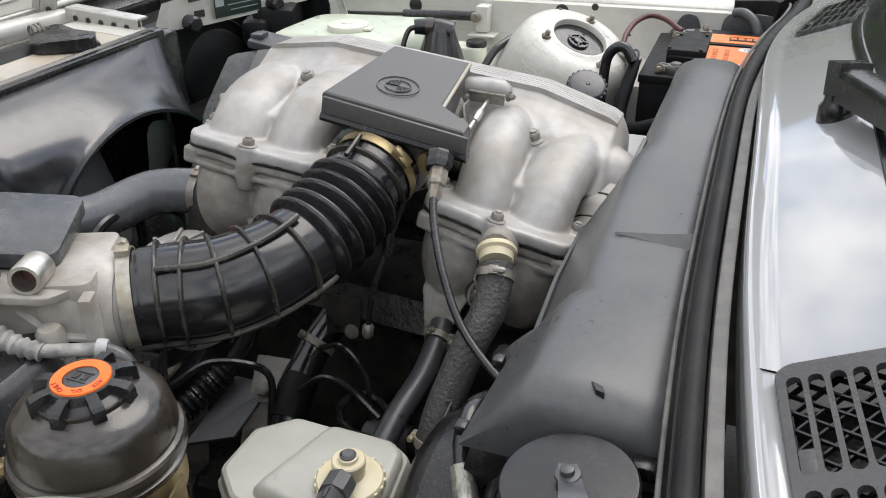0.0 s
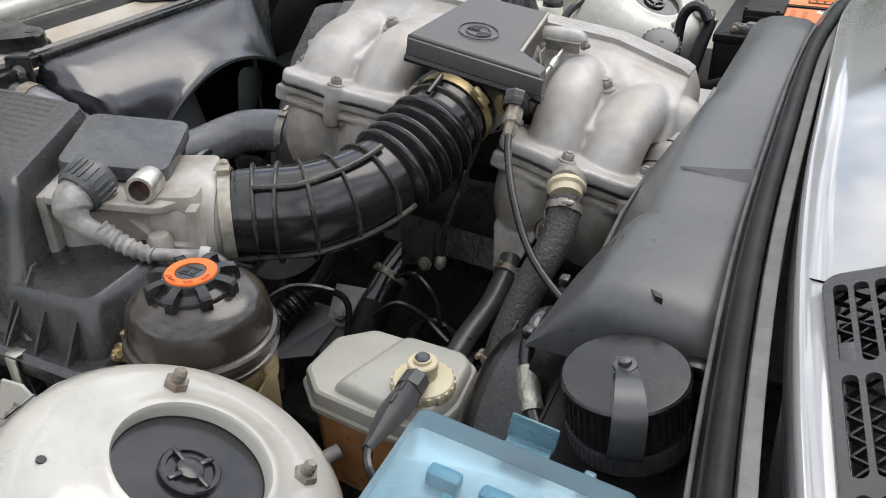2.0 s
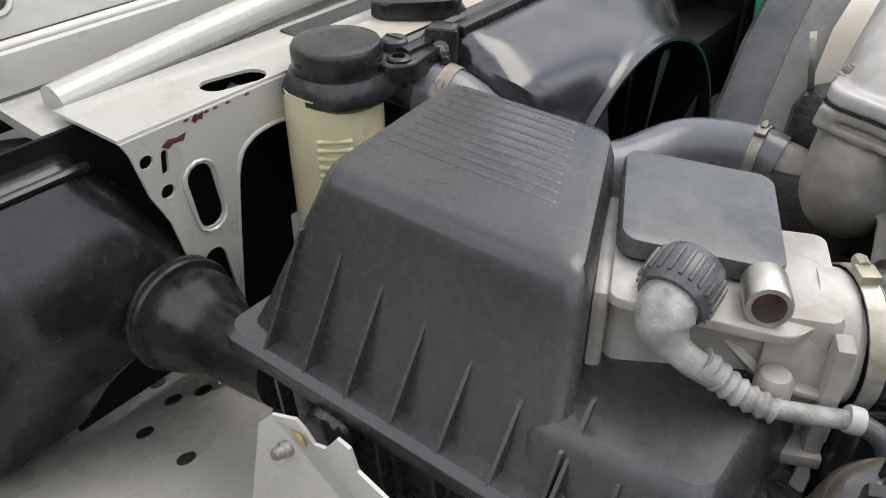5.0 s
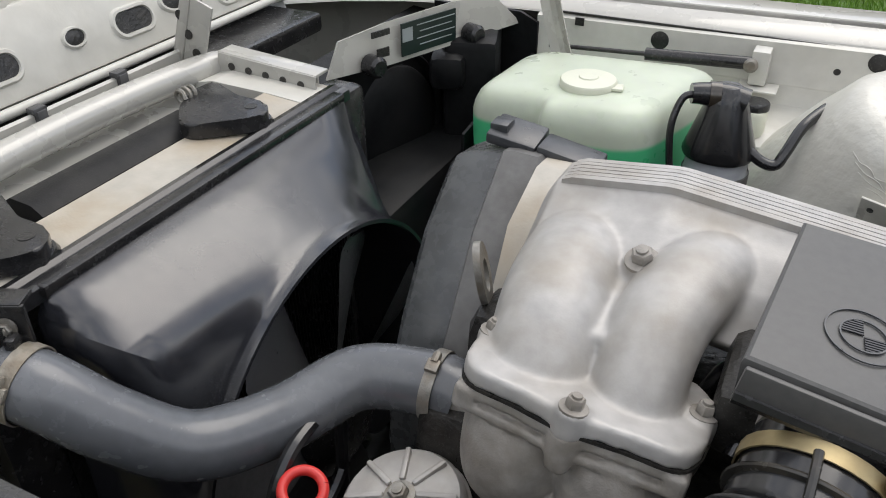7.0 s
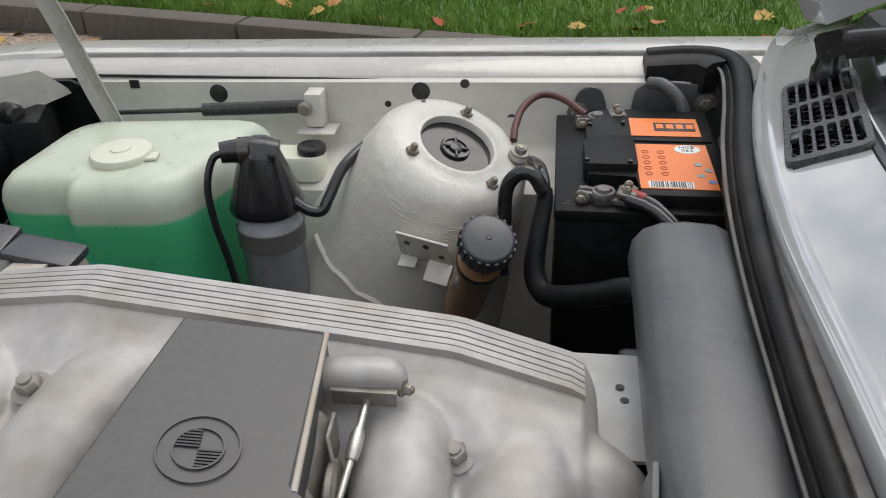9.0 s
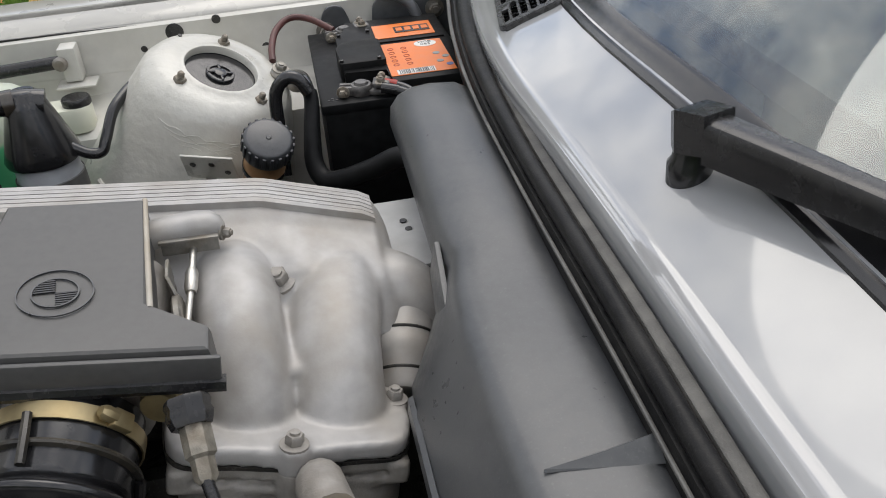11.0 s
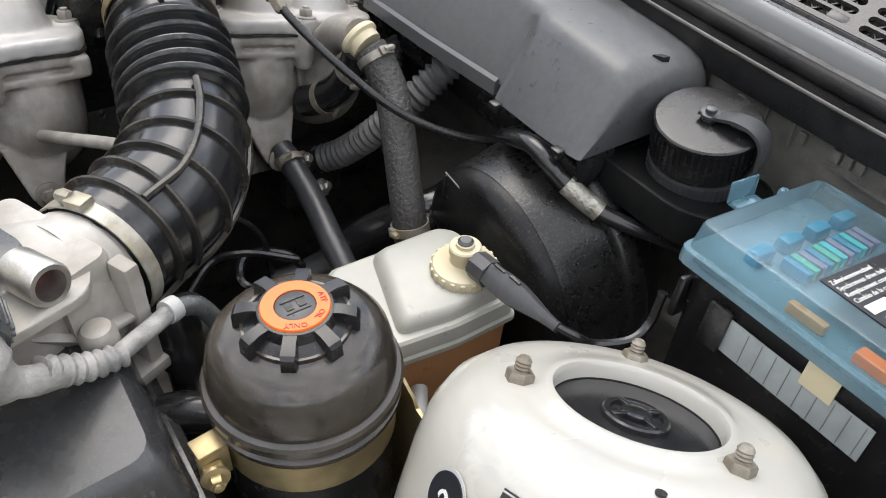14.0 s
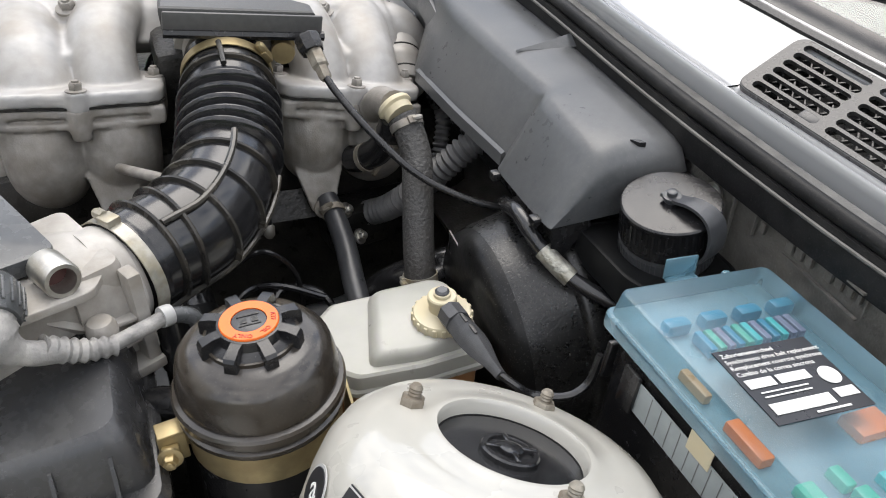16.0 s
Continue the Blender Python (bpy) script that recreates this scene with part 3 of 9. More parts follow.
for side in (1, -1):
    outer = wing_rings(side)
    bm = loft(outer, cap=False, closed=False)
    inner = [[(x, y - side * 0.0015, z - 0.0015) for x, y, z in r] for r in outer]
    add(bm, loft(inner, cap=False, closed=False))
    part("front_wing", bm, M["paint"], body, "glossy white front wing", smooth=25)


def inner_wing(side, x0=-0.62, x1=0.42):
    prof = ((0.716, 0.866), (0.702, 0.862), (0.700, 0.80), (0.692, 0.782), (0.61, 0.776), (0.585, 0.765), (0.575, 0.72), (0.57, 0.30))
    prof2 = [(y + 0.003, z - 0.004) for y, z in prof]
    rings = []
    for x in (x0, -0.45, -0.2, 0, 0.2, x1):
        dz = 0.015 * x
        rings.append([(x, side * y, z + dz) for y, z in prof] + [(x, side * y, z + dz) for y, z in reversed(prof2)])
    return loft(rings)


part("inner_wing", inner_wing(1, -0.475), M["paint_in"], body, "dusty white inner wing panel", smooth=30)
# holes and plugs in the far inner wing, black discs for the shade inside
for x, z, r in ((-0.295, 0.842, 0.0125), (-0.022, 0.85, 0.012), (0.035, 0.861, 0.006), (-0.066, 0.832, 0.0045), (0.095, 0.815, 0.007)):
    part("hole", lathe([(r, 0), (r, 0.0015), (r * 0.9, 0.002)], 18, axis_pose((x, 0.7025, z), (0, -1, 0))), M["dark"], body)
part("hole", box(0.013, 0.002, 0.011, at=(-0.411, 0.7015, 0.853)), M["dark"], body)
part("wing_edge_seam", box(0.62, 0.003, 0.003, at=(-0.16, 0.7105, 0.8615)), M["dark"], body)
# a stamped swage on the inner wing
part("swage", box(0.30, 0.006, 0.01, pose(-0.18, 0.703, 0.806), 0.004), M["paint_in"], body)

# near side wheel arch, domed, with its lip
def cap_dome(c, r, rear, n=48, k=14):
    """The upper part of an ellipsoid."""
    rings = []
    for i in range(k + 1):
        e = radians(-10 + 99 * i / k)
        rings.append([(c[0] + (r[0] if math.cos(2 * math.pi * j / n) < 0 else rear) * math.cos(e) * math.cos(2 * math.pi * j / n), c[1] + r[1] * math.cos(e) * math.sin(2 * math.pi * j / n), c[2] + r[2] * math.sin(e)) for j in range(n)])
    return loft(rings)


part("wheel_arch", cap_dome((-0.198, -0.652, 0.553), (0.315, 0.250, 0.193), 0.200), M["paint"], body, "glossy white domed wheel arch", smooth=60)
part("arch_shelf", plate([(-0.40, -0.53, 0.640), (-0.15, -0.49, 0.655), (-0.02, -0.49, 0.66), (0.0, -0.70, 0.66), (-0.44, -0.70, 0.64)][::-1], 0.003), M["paint"], body)
for side in (-1,):
    part("wing_rail", plate([(-0.62, -0.70, 0.86), (0.42, -0.70, 0.87), (0.42, -0.70, 0.5), (-0.62, -0.70, 0.5)], 0.003), M["paint_in"], body)

# bracket sheet with two bolts on the near wheel arch
mount = thing("airbox_bracket", "white folded sheet bracket bolted beside the air filter box", "bracket", (-0.3, -0.49, 0.64))
prof = [(-0.412, 0.765), (-0.403, 0.775), (-0.388, 0.776), (-0.383, 0.769), (-0.378, 0.758), (-0.371, 0.757), (-0.362, 0.770), (-0.352, 0.768), (-0.347, 0.752),
        (-0.235, 0.722), (-0.226, 0.736), (-0.214, 0.766), (-0.192, 0.768), (-0.176, 0.752), (-0.170, 0.726), (-0.180, 0.70), (-0.2, 0.655), (-0.43, 0.655), (-0.418, 0.70)]
bm = prism(prof, 0, 0.0025)
for v in bm.verts:
    x, z, t = v.co
    lean = 0.20 * max(0, 0.745 - z) + (0.35 * max(0, -0.365 - x))
    v.co = Vector((x, -0.4835 - lean - t, z))
part("sheet", bm, M["paint"], mount)
for x, y, z in ((-0.389, -0.4965, 0.756), (-0.195, -0.4865, 0.745)):
    m = axis_pose((x, y, z), (0, -1, 0.25))
    part("washer", lathe([(0.011, 0), (0.011, 0.002), (0.009, 0.003)], 22, m), M["brass"], mount, "yellow zinc washer")
    part("stud", lathe([(0.0055, 0.002), (0.0055, 0.009), (0.004, 0.01), (0.004, 0.015), (0.003, 0.016)], 10, m), M["dull_steel"], mount)

# strut towers
TOP_N = Vector((0.42, 0.27, 1.0)).normalized()


def tower(side):
    c = Vector((0.0425, side * 0.549, 0.8465 if side < 0 else 0.847))
    nrm = Vector((TOP_N.x, -side * TOP_N.y, TOP_N.z))
    m = axis_pose(c, nrm)
    prof = [(0.0425, -0.018), (0.0425, -0.001), (0.044, 0.0015), (0.048, 0.0015), (0.050, 0), (0.062, -0.001), (0.073, -0.003), (0.083, -0.009), (0.091, -0.02), (0.097, -0.04),
            (0.108, -0.075), (0.122, -0.13), (0.145, -0.21), (0.17, -0.30)]
    if side < 0:
        prof = prof[:6] + [(0.074, -0.0025), (0.085, -0.007), (0.0945, -0.0155), (0.1005, -0.028), (0.104, -0.046), (0.107, -0.08), (0.111, -0.14), (0.116, -0.22), (0.122, -0.30)]
    bm = lathe(prof, 64, m, cap=False)
    tw = part("strut_tower", bm, M["paint"] if side < 0 else M["sealed"], body, "domed white suspension strut tower", smooth=50)
    part("well", lathe([(0.0428, -0.0085), (0.041, -0.010), (0.038, -0.0105), (0.028, -0.0092), (0.012, -0.0088)], 40, m), M["rubber"], tw, "black round rubber cover")
    part("rim", lathe([(0.0432, -0.014), (0.0424, -0.012), (0.0418, -0.0082), (0.0432, -0.0076)], 48, m, cap=False), M["liner"], tw)
    knob = lathe([(0.0172, -0.0095), (0.0172, -0.0058), (0.0162, -0.0048), (0.0135, -0.0048), (0.0128, -0.0066), (0.008, -0.0066), (0.0075, -0.0040), (0.005, -0.0032)], 32, m)
    for a in (0, 90, 180, 270):
        add(knob, box(0.0095, 0.0032, 0.0045, m @ pose(0, 0, 0, 0, 0, a + 45) @ pose(0.0105, 0, -0.0058), 0.0008))
    for a, r in ((20, 0.034), (160, 0.033), (250, 0.036)):
        add(knob, lathe([(0.0016, 0), (0.0016, 0.0007), (0.001, 0.001)], 8, m @ pose(r * math.cos(radians(a)), r * math.sin(radians(a)), -0.0102)))
    part("cap", knob, M["rubber"], tw)
    return tw, c, nrm


towers = {side: tower(side) for side in (-1, 1)}
wrinkles = [(0.0962 + 0.0011 * k, -0.0345 - 0.0048 * k, 172 + (k * 37) % 31, 232 + (k * 53) % 38, 0.00055) for k in range(9)]
for r, dz, a0, a1, rad_b in wrinkles + [(0.130, -0.158, 150, 230, 0.004)]:
    tw, c, nrm = towers[1]
    m = axis_pose(c, nrm)
    part("sealant_bead", tube([m @ Vector((r * math.cos(radians(a0 + (a1 - a0) * k / 14)), r * math.sin(radians(a0 + (a1 - a0) * k / 14)), dz + 0.0016 * math.sin(k * 1.7 + 90 * r) + 0.0009 * math.sin(k * 4.1 + 300 * r))) for k in range(15)], rad_b, 8, 3), M["sealed"], tw)


M["stud"] = mat("dirty_zinc", (0.26, 0.24, 0.20), 0.55, 0.4, 0.25, 140, 0.2, 600, dirt=(0.16, 0.12, 0.08), dirt_amount=0.7, dirt_scale=90)


def stud(at, nrm, parent):
    m = axis_pose(Vector(at) - nrm * 0.013, nrm) @ Matrix.Scale(0.88, 4)
    bm = lathe([(0.0125, 0), (0.0125, 0.0018), (0.0095, 0.0045), (0.0075, 0.005)], 20, m)
    add(bm, lathe([(0.0082, 0.004), (0.0085, 0.005), (0.0085, 0.011), (0.0075, 0.0125)], 6, m))
    thread = [(0.0048 - (0.0007 if i % 2 else 0), 0.012 + 0.0011 * i) for i in range(8)]
    add(bm, lathe(thread + [(0.003, 0.0212)], 12, m))
    part("stud_nut", bm, M["stud"], parent, "dull steel stud with a flanged nut")


for side in (-1, 1):
    tw, c, nrm = towers[side]
    for at in ((0.0, side * 0.508, 0.86), (0.086, side * 0.508, 0.822), (0.049, side * 0.603, 0.865)):
        stud(at, nrm, tw)
    rad = Vector((-0.0465, 0.053 * side, 0.0275))
    a = (rad - nrm * rad.dot(nrm)).normalized()
    part("hole", lathe([(0.0026, 0), (0.0026, 0.0012)], 12, axis_pose(c + a * 0.0748 - nrm * 0.0032, nrm)), M["dark"], tw)

# bulkhead and the bay's dark lower parts
part("bulkhead", box(0.012, 0.66, 0.52, at=(0.2985, -0.03, 0.625)), M["undercoat"], body, "dark grey bulkhead panel")
part("bulkhead_recess", box(0.012, 0.42, 0.50, at=(0.372, 0.505, 0.615)), M["undercoat"], body, "dark grey recess behind the battery")
part("recess_side", box(0.082, 0.010, 0.50, at=(0.336, 0.30, 0.615)), M["undercoat"], body)
part("bulkhead_shelf", plate([(0.20, -0.70, 0.62), (0.31, -0.70, 0.64), (0.31, 0.70, 0.64), (0.20, 0.70, 0.62)][::-1], 0.01), M["undercoat"], body)
part("floor_pan", box(1.15, 1.40, 0.02, at=(-0.22, 0, 0.30)), M["oily"], body)
part("chassis_leg", box(1.0, 0.10, 0.12, pose(-0.16, 0.50, 0.52), 0.012), M["undercoat"], body)
part("chassis_leg", box(1.0, 0.10, 0.12, pose(-0.16, -0.46, 0.50), 0.012), M["undercoat"], body)

# ---- engine and intake ----
engine = thing("engine", "oily black engine block below the intake manifold", "engine", (-0.02, 0.1, 0.31))
part("block", box(0.58, 0.24, 0.36, pose(-0.03, 0.10, 0.49) @ pose(0, 0, 0, -12, 0, 0), 0.02), M["oily"], engine)
part("cylinder_head", box(0.55, 0.20, 0.09, pose(-0.03, 0.08, 0.70) @ pose(0, 0, 0, -12, 0, 0), 0.012), M["oily"], engine, "oily cylinder head, blackened for crevice shade")
part("valve_cover", box(0.52, 0.15, 0.08, pose(-0.03, 0.11, 0.775) @ pose(0, 0, 0, -12, 0, 0), 0.025), M["oily"], engine)
part("oil_pan", box(0.5, 0.22, 0.1, pose(-0.05, 0.0, 0.36), 0.02), M["oily"], engine)

manifold = thing("intake_manifold", "grey cast aluminium intake manifold with paired runners and a ribbed plenum", "manifold", (-0.04, 0.08, 0.74))


def plenum_top(x):
    pts = ((-0.252, 0.905), (-0.240, 0.9175), (-0.154, 0.9275), (0.091, 0.8985), (0.173, 0.8715), (0.184, 0.862))
    for (a, za), (b, zb) in zip(pts, pts[1:]):
        if x <= b:
            return za + (zb - za) * (x - a) / (b - a)
    return pts[-1][1]


rings = []
xs = [-0.252, -0.248, -0.240, -0.230, -0.2, -0.164, -0.154, -0.144, -0.1, -0.04, 0.02, 0.07, 0.083, 0.091, 0.099, 0.12, 0.15, 0.165, 0.173, 0.180, 0.184]
for i, x in enumerate(xs):
    z = plenum_top(x)
    e = 0.0 if 1 < i < len(xs) - 2 else (0.006 if i in (1, len(xs) - 2) else 0.014)
    rings.append([(x, 0.156 - e, z - 0.055), (x, 0.158 - e, z - 0.012), (x, 0.1555 - e, z - 0.003 - e), (x, 0.151 - e, z + 0.001 - e), (x, 0.118, z + 0.003 - e), (x, 0.108, z + 0.001 - e),
                  (x, 0.098, z - 0.005 - e), (x, 0.085, z - (0.010 if x < 0.105 else 0.007) - e), (x, 0.058, z - (0.024 if x < 0.105 else 0.016) - e), (x, 0.03, z - 0.050), (x, 0.05, z - 0.07)])
upper = loft(rings)
# raised ribs along the top of the plenum, with narrow grooves between them
for k in range(6):
    prof = []
    half = 0.0028 if 0 < k < 5 else 0.0033
    for x in [-0.236, -0.228, -0.2, -0.158, -0.150, -0.1, -0.02, 0.06, 0.087, 0.095, 0.13, 0.165, 0.174]:
        y = 0.1470 - (5 - k) * 0.0068
        z = plenum_top(x) + 0.0045 - (y - 0.12) * 0.06 - (0.0022 if x in (-0.236, 0.174) else 0)
        prof.append([(x, y - half, z - 0.005), (x, y - half + 0.0004, z + 0.0018), (x, y + half - 0.0004, z + 0.0018), (x, y + half, z - 0.005)])
    part("rib", loft(prof), M["alu"], manifold, smooth=30)


def runner(pts, r0, r1, squash=0.86):
    return tube(pts, lambda w: r0 + (r1 - r0) * w, 24, 10, shape=lambda w, a: 1.0 - (1 - squash) * abs(math.sin(a)) ** 2)


# front pair, then rear pair: each runner leaves the plenum, arches over and dives into its flange
RUNNERS = (
    [(-0.207, 0.125, 0.868), (-0.207, 0.07, 0.882), (-0.204, 0.015, 0.882), (-0.200, -0.022, 0.864), (-0.200, -0.042, 0.838)],
    [(-0.098, 0.12, 0.878), (-0.119, 0.072, 0.890), (-0.1325, 0.018, 0.886), (-0.1355, -0.020, 0.864), (-0.136, -0.042, 0.836)],
    [(0.062, 0.11, 0.854), (0.0655, 0.068, 0.869), (0.069, 0.018, 0.863), (0.069, -0.016, 0.840), (0.068, -0.036, 0.808)],
    [(0.140, 0.12, 0.832), (0.136, 0.07, 0.844), (0.129, 0.018, 0.838), (0.126, -0.018, 0.817), (0.126, -0.038, 0.788)],
)
for pts, r0, r1 in zip(RUNNERS, (0.041, 0.036, 0.0295, 0.035), (0.0355, 0.029, 0.029, 0.0315)):
    add(upper, runner(pts, r0, r1))
# webs between the runners of a pair
for xa, xb, za, zb in ((-0.205, -0.105, 0.883, 0.868), (0.066, 0.136, 0.843, 0.832)):
    add(upper, box(xb - xa, 0.125, 0.026, pose((xa + xb) / 2, 0.045, (za + zb) / 2 + 0.007) @ pose(0, 0, 0, 9, 9, 0), 0.004))
# rear end of the plenum turning down
add(upper, tube([(0.150, 0.090, 0.828), (0.176, 0.080, 0.828), (0.193, 0.072, 0.814), (0.197, 0.068, 0.785)], lambda w: 0.032 - 0.003 * w, 20, 8))
BOSSES = ((-0.157, 0.05, 0.911), (0.097, 0.057, 0.872))
for at in BOSSES:
    add(upper, lathe([(0.017, -0.045), (0.014, -0.02), (0.0125, -0.004)], 20, axis_pose(at, (-0.05, -0.25, 1))))
# flanges: two plates with a wavy lower edge and lugs
FL = ((-0.1645, -0.032, 0.852, 0.0775, 7, -10), (0.0915, -0.028, 0.811, 0.0775, 12, -10))


def flange_outline(half):
    pts = []
    for i in range(48):
        a = 2 * math.pi * i / 48
        x = half * math.copysign(abs(math.cos(a)) ** 0.4, math.cos(a))
        y = 0.044 * math.copysign(abs(math.sin(a)) ** 0.6, math.sin(a))
        pts.append((x, y - (0.005 * math.cos(math.pi * x / half) ** 2 if y < 0 else 0)))
    return pts


FLM, lowers = [], []
for cx, cy, cz0, half, tilt, lean in FL:
    m = Matrix.Translation((cx, cy, cz0)) @ pose(0, 0, 0, lean, tilt, 0)
    FLM.append(m)
    add(upper, prism(flange_outline(half), 0.001, 0.014, m, 0.003))
    low = prism([(x * 0.985, y * 0.98) for x, y in flange_outline(half)], -0.009, 0.0, m, 0.002)
    add(low, prism([(x * 0.95, y * 0.84) for x, y in flange_outline(half)], -0.016, -0.006, m, 0.003))
    add(low, prism([(x * 0.985, y * 0.98) for x, y in flange_outline(half)], -0.020, -0.0135, m, 0.002))
    for bx in (-0.068, 0.0, 0.068):
        add(low, box(0.014, 0.020, 0.018, m @ pose(bx, -0.034, -0.010), 0.003))
    lower = low
    lowers.append(low)
    for bx, by in ((-0.070, 0.004), (0.0, -0.043), (0.070, 0.004)):
        add(upper, lathe([(0.0105, -0.004), (0.0105, 0.014), (0.009, 0.017)], 16, m @ pose(bx, by, 0)))
        add(lower, lathe([(0.008, -0.030), (0.0105, -0.012), (0.0105, 0.0)], 16, m @ pose(bx, by, 0)))
add(upper, tube([(-0.086, 0.100, 0.872), (-0.099, 0.07, 0.876), (-0.107, 0.035, 0.876), (-0.1085, 0.0, 0.868), (-0.1075, -0.03, 0.852)], 0.0034, 10, 6))
fuse(part("upper_casting", upper, M["alu"], manifold, smooth=60), 0.0021, 9)
BULBS = (
    [(-0.203, -0.030, 0.846), (-0.204, -0.047, 0.815), (-0.205, -0.046, 0.789), (-0.203, -0.014, 0.767), (-0.195, 0.04, 0.755)],
    [(-0.133, -0.030, 0.843), (-0.136, -0.047, 0.812), (-0.138, -0.046, 0.785), (-0.136, -0.014, 0.762), (-0.130, 0.04, 0.75)],
    [(0.054, -0.026, 0.808), (0.052, -0.043, 0.784), (0.052, -0.042, 0.760), (0.054, -0.010, 0.738), (0.06, 0.04, 0.72)],
    [(0.124, -0.026, 0.795), (0.122, -0.043, 0.770), (0.118, -0.042, 0.746), (0.116, -0.010, 0.724), (0.115, 0.04, 0.71)],
)
for i, pts in enumerate(BULBS):
    add(lowers[i // 2], tube(pts, lambda w: 0.0362 + 0.003 * math.sin(math.pi * min(1.0, w * 1.6)) - 0.006 * w, 24, 8))
for low, x0, z0 in ((lowers[0], -0.152, 0.768), (lowers[1], 0.045, 0.732)):
    add(low, loft([[(x0 - 0.022, -0.074, z0 + 0.02), (x0 + 0.03, -0.074, z0 + 0.02), (x0 + 0.03, -0.045, z0 + 0.02), (x0 - 0.022, -0.045, z0 + 0.02)], [(x0 - 0.012, -0.098, z0 - 0.02), (x0 + 0.012, -0.098, z0 - 0.02), (x0 + 0.012, -0.085, z0 - 0.02), (x0 - 0.012, -0.085, z0 - 0.02)]]))
fuse(part("front_lower_casting", lowers[0], M["alu_dirty_shaded"], manifold, "dusty lower manifold half, darkened for shade", smooth=60), 0.0019, 4)
fuse(part("rear_lower_casting", lowers[1], M["alu_dirty_shaded"], manifold, "dusty lower manifold half, darkened for shade", smooth=60), 0.0019, 4)
for m, fl_row in zip(FLM, FL):
    part("gasket", prism([(x * 1.004, y * 1.012) for x, y in flange_outline(fl_row[3])], -0.0006, 0.0016, m), M["oily"], manifold, "dark gasket between the castings")
    for bx, by in ((-0.070, 0.004), (0.0, -0.043), (0.070, 0.004)):
        part("bolt", hex_bolt(m @ Vector((bx, by, 0.0165)), m.to_3x3() @ Vector((0, 0, 1)), 0.0060, 0.007), M["alu_dirty_shaded"], manifold)
for at in BOSSES:
    part("bolt", hex_bolt(Vector(at) + Vector((0, 0, -0.003)), (-0.05, -0.25, 1), 0.0078, 0.008), M["alu_dirty_shaded"], manifold)
for x0, z0 in ((-0.152, 0.752), (0.045, 0.716)):
    part("foot_bolt", hex_bolt((x0, -0.099, z0), (0, -1, 0.3), 0.007, 0.006), M["dull_steel"], manifold)
part("joint_plate", plate([(-0.12, -0.075, 0.742), (0.04, -0.072, 0.728), (0.045, -0.088, 0.70), (-0.10, -0.09, 0.712)][::-1], 0.006), M["oily"], manifold)
rear_sheet = thing("rear_sheet", "pale grey pierced sheet behind the intake plenum", "panel", (0.2, 0.15, 0.82))
part("sheet", plate([(0.160, 0.10, 0.832), (0.238, 0.10, 0.832), (0.238, 0.215, 0.826), (0.160, 0.215, 0.826)], 0.003), M["grey_plastic"], rear_sheet)
for x, y in ((0.2025, 0.174), (0.205, 0.160)):
    part("hole", lathe([(0.0032, 0), (0.0032, 0.0008)], 16, pose(x, y, 0.8288)), M["dark"], rear_sheet)
# throttle body under the cover
part("throttle_body", join(lathe([(0.043, 0), (0.043, 0.02), (0.05, 0.022), (0.05, 0.05), (0.044, 0.055), (0.044, 0.1)], 26, axis_pose((-0.022, -0.045, 0.87), (0.08, 1, 0.12)))), M["alu_dirty_shaded"], manifold)

part("throttle_housing", box(0.10, 0.10, 0.05, pose(-0.04, 0.02, 0.855), 0.01), M["oily"], manifold)

# black cover over the throttle, with its badge
cover = thing("throttle_cover", "matt black plastic throttle cover with a round badge", "engine cover", (-0.01, 0.0, 0.88))
CORN = [(-0.066, 0.080), (0.017, 0.089), (0.028, -0.024), (0.062, -0.044), (0.062, -0.062), (-0.079, -0.062)]


def cover_z(x, y):
    return 0.9285 - 0.165 * x + 0.075 * y


def cover_shell():
    rings = []
    for off, dz in ((0.0, -0.027), (0.0, -0.004), (-0.0012, -0.0012), (-0.004, 0.0)):
        ring = []
        c = Vector((sum(p[0] for p in CORN) / 6, sum(p[1] for p in CORN) / 6))
        for x, y in CORN:
            d = (Vector((x, y)) - c).normalized() * off
            ring.append((x + d.x, y + d.y, cover_z(x, y) + dz))
        rings.append(ring)
    return loft(rings)


part("shell", cover_shell(), M["cover"], cover, smooth=25)
part("worn_edge", tube([(CORN[1][0] + 0.0003, CORN[1][1], cover_z(*CORN[1]) - 0.002), (CORN[2][0] + 0.0003, CORN[2][1], cover_z(*CORN[2]) - 0.002)], 0.0019, 10, 2), M["stained"], cover, "worn brassy edge")
part("front_lip", tube([(-0.079, -0.066, cover_z(-0.079, -0.066) - 0.022), (0.067, -0.066, cover_z(0.067, -0.066) - 0.022)], 0.005, 8, 2), M["plastic"], cover)
part("front_apron", box(0.146, 0.004, 0.024, Matrix.Translation((-0.006, -0.066, cover_z(-0.006, -0.066) - 0.014)) @ pose(0, 0, 0, 0, 9.4, 0), 0.0015), M["cover"], cover)
badge_m = Matrix.Translation((-0.023, -0.011, cover_z(-0.023, -0.011) + 0.0006)) @ pose(0, 0, 0, 4.3, 9.4, 0)
badge = part("badge", lathe([(0.0212, 0), (0.0212, 0.0009), (0.0202, 0.0009), (0.0202, 0)], 44, badge_m, cap=False), M["plastic_matt"], cover, "moulded ring badge")
part("inner_ring", lathe([(0.0132, 0), (0.0132, 0.0009), (0.0122, 0.0009), (0.0122, 0)], 36, badge_m, cap=False), M["plastic_matt"], badge)
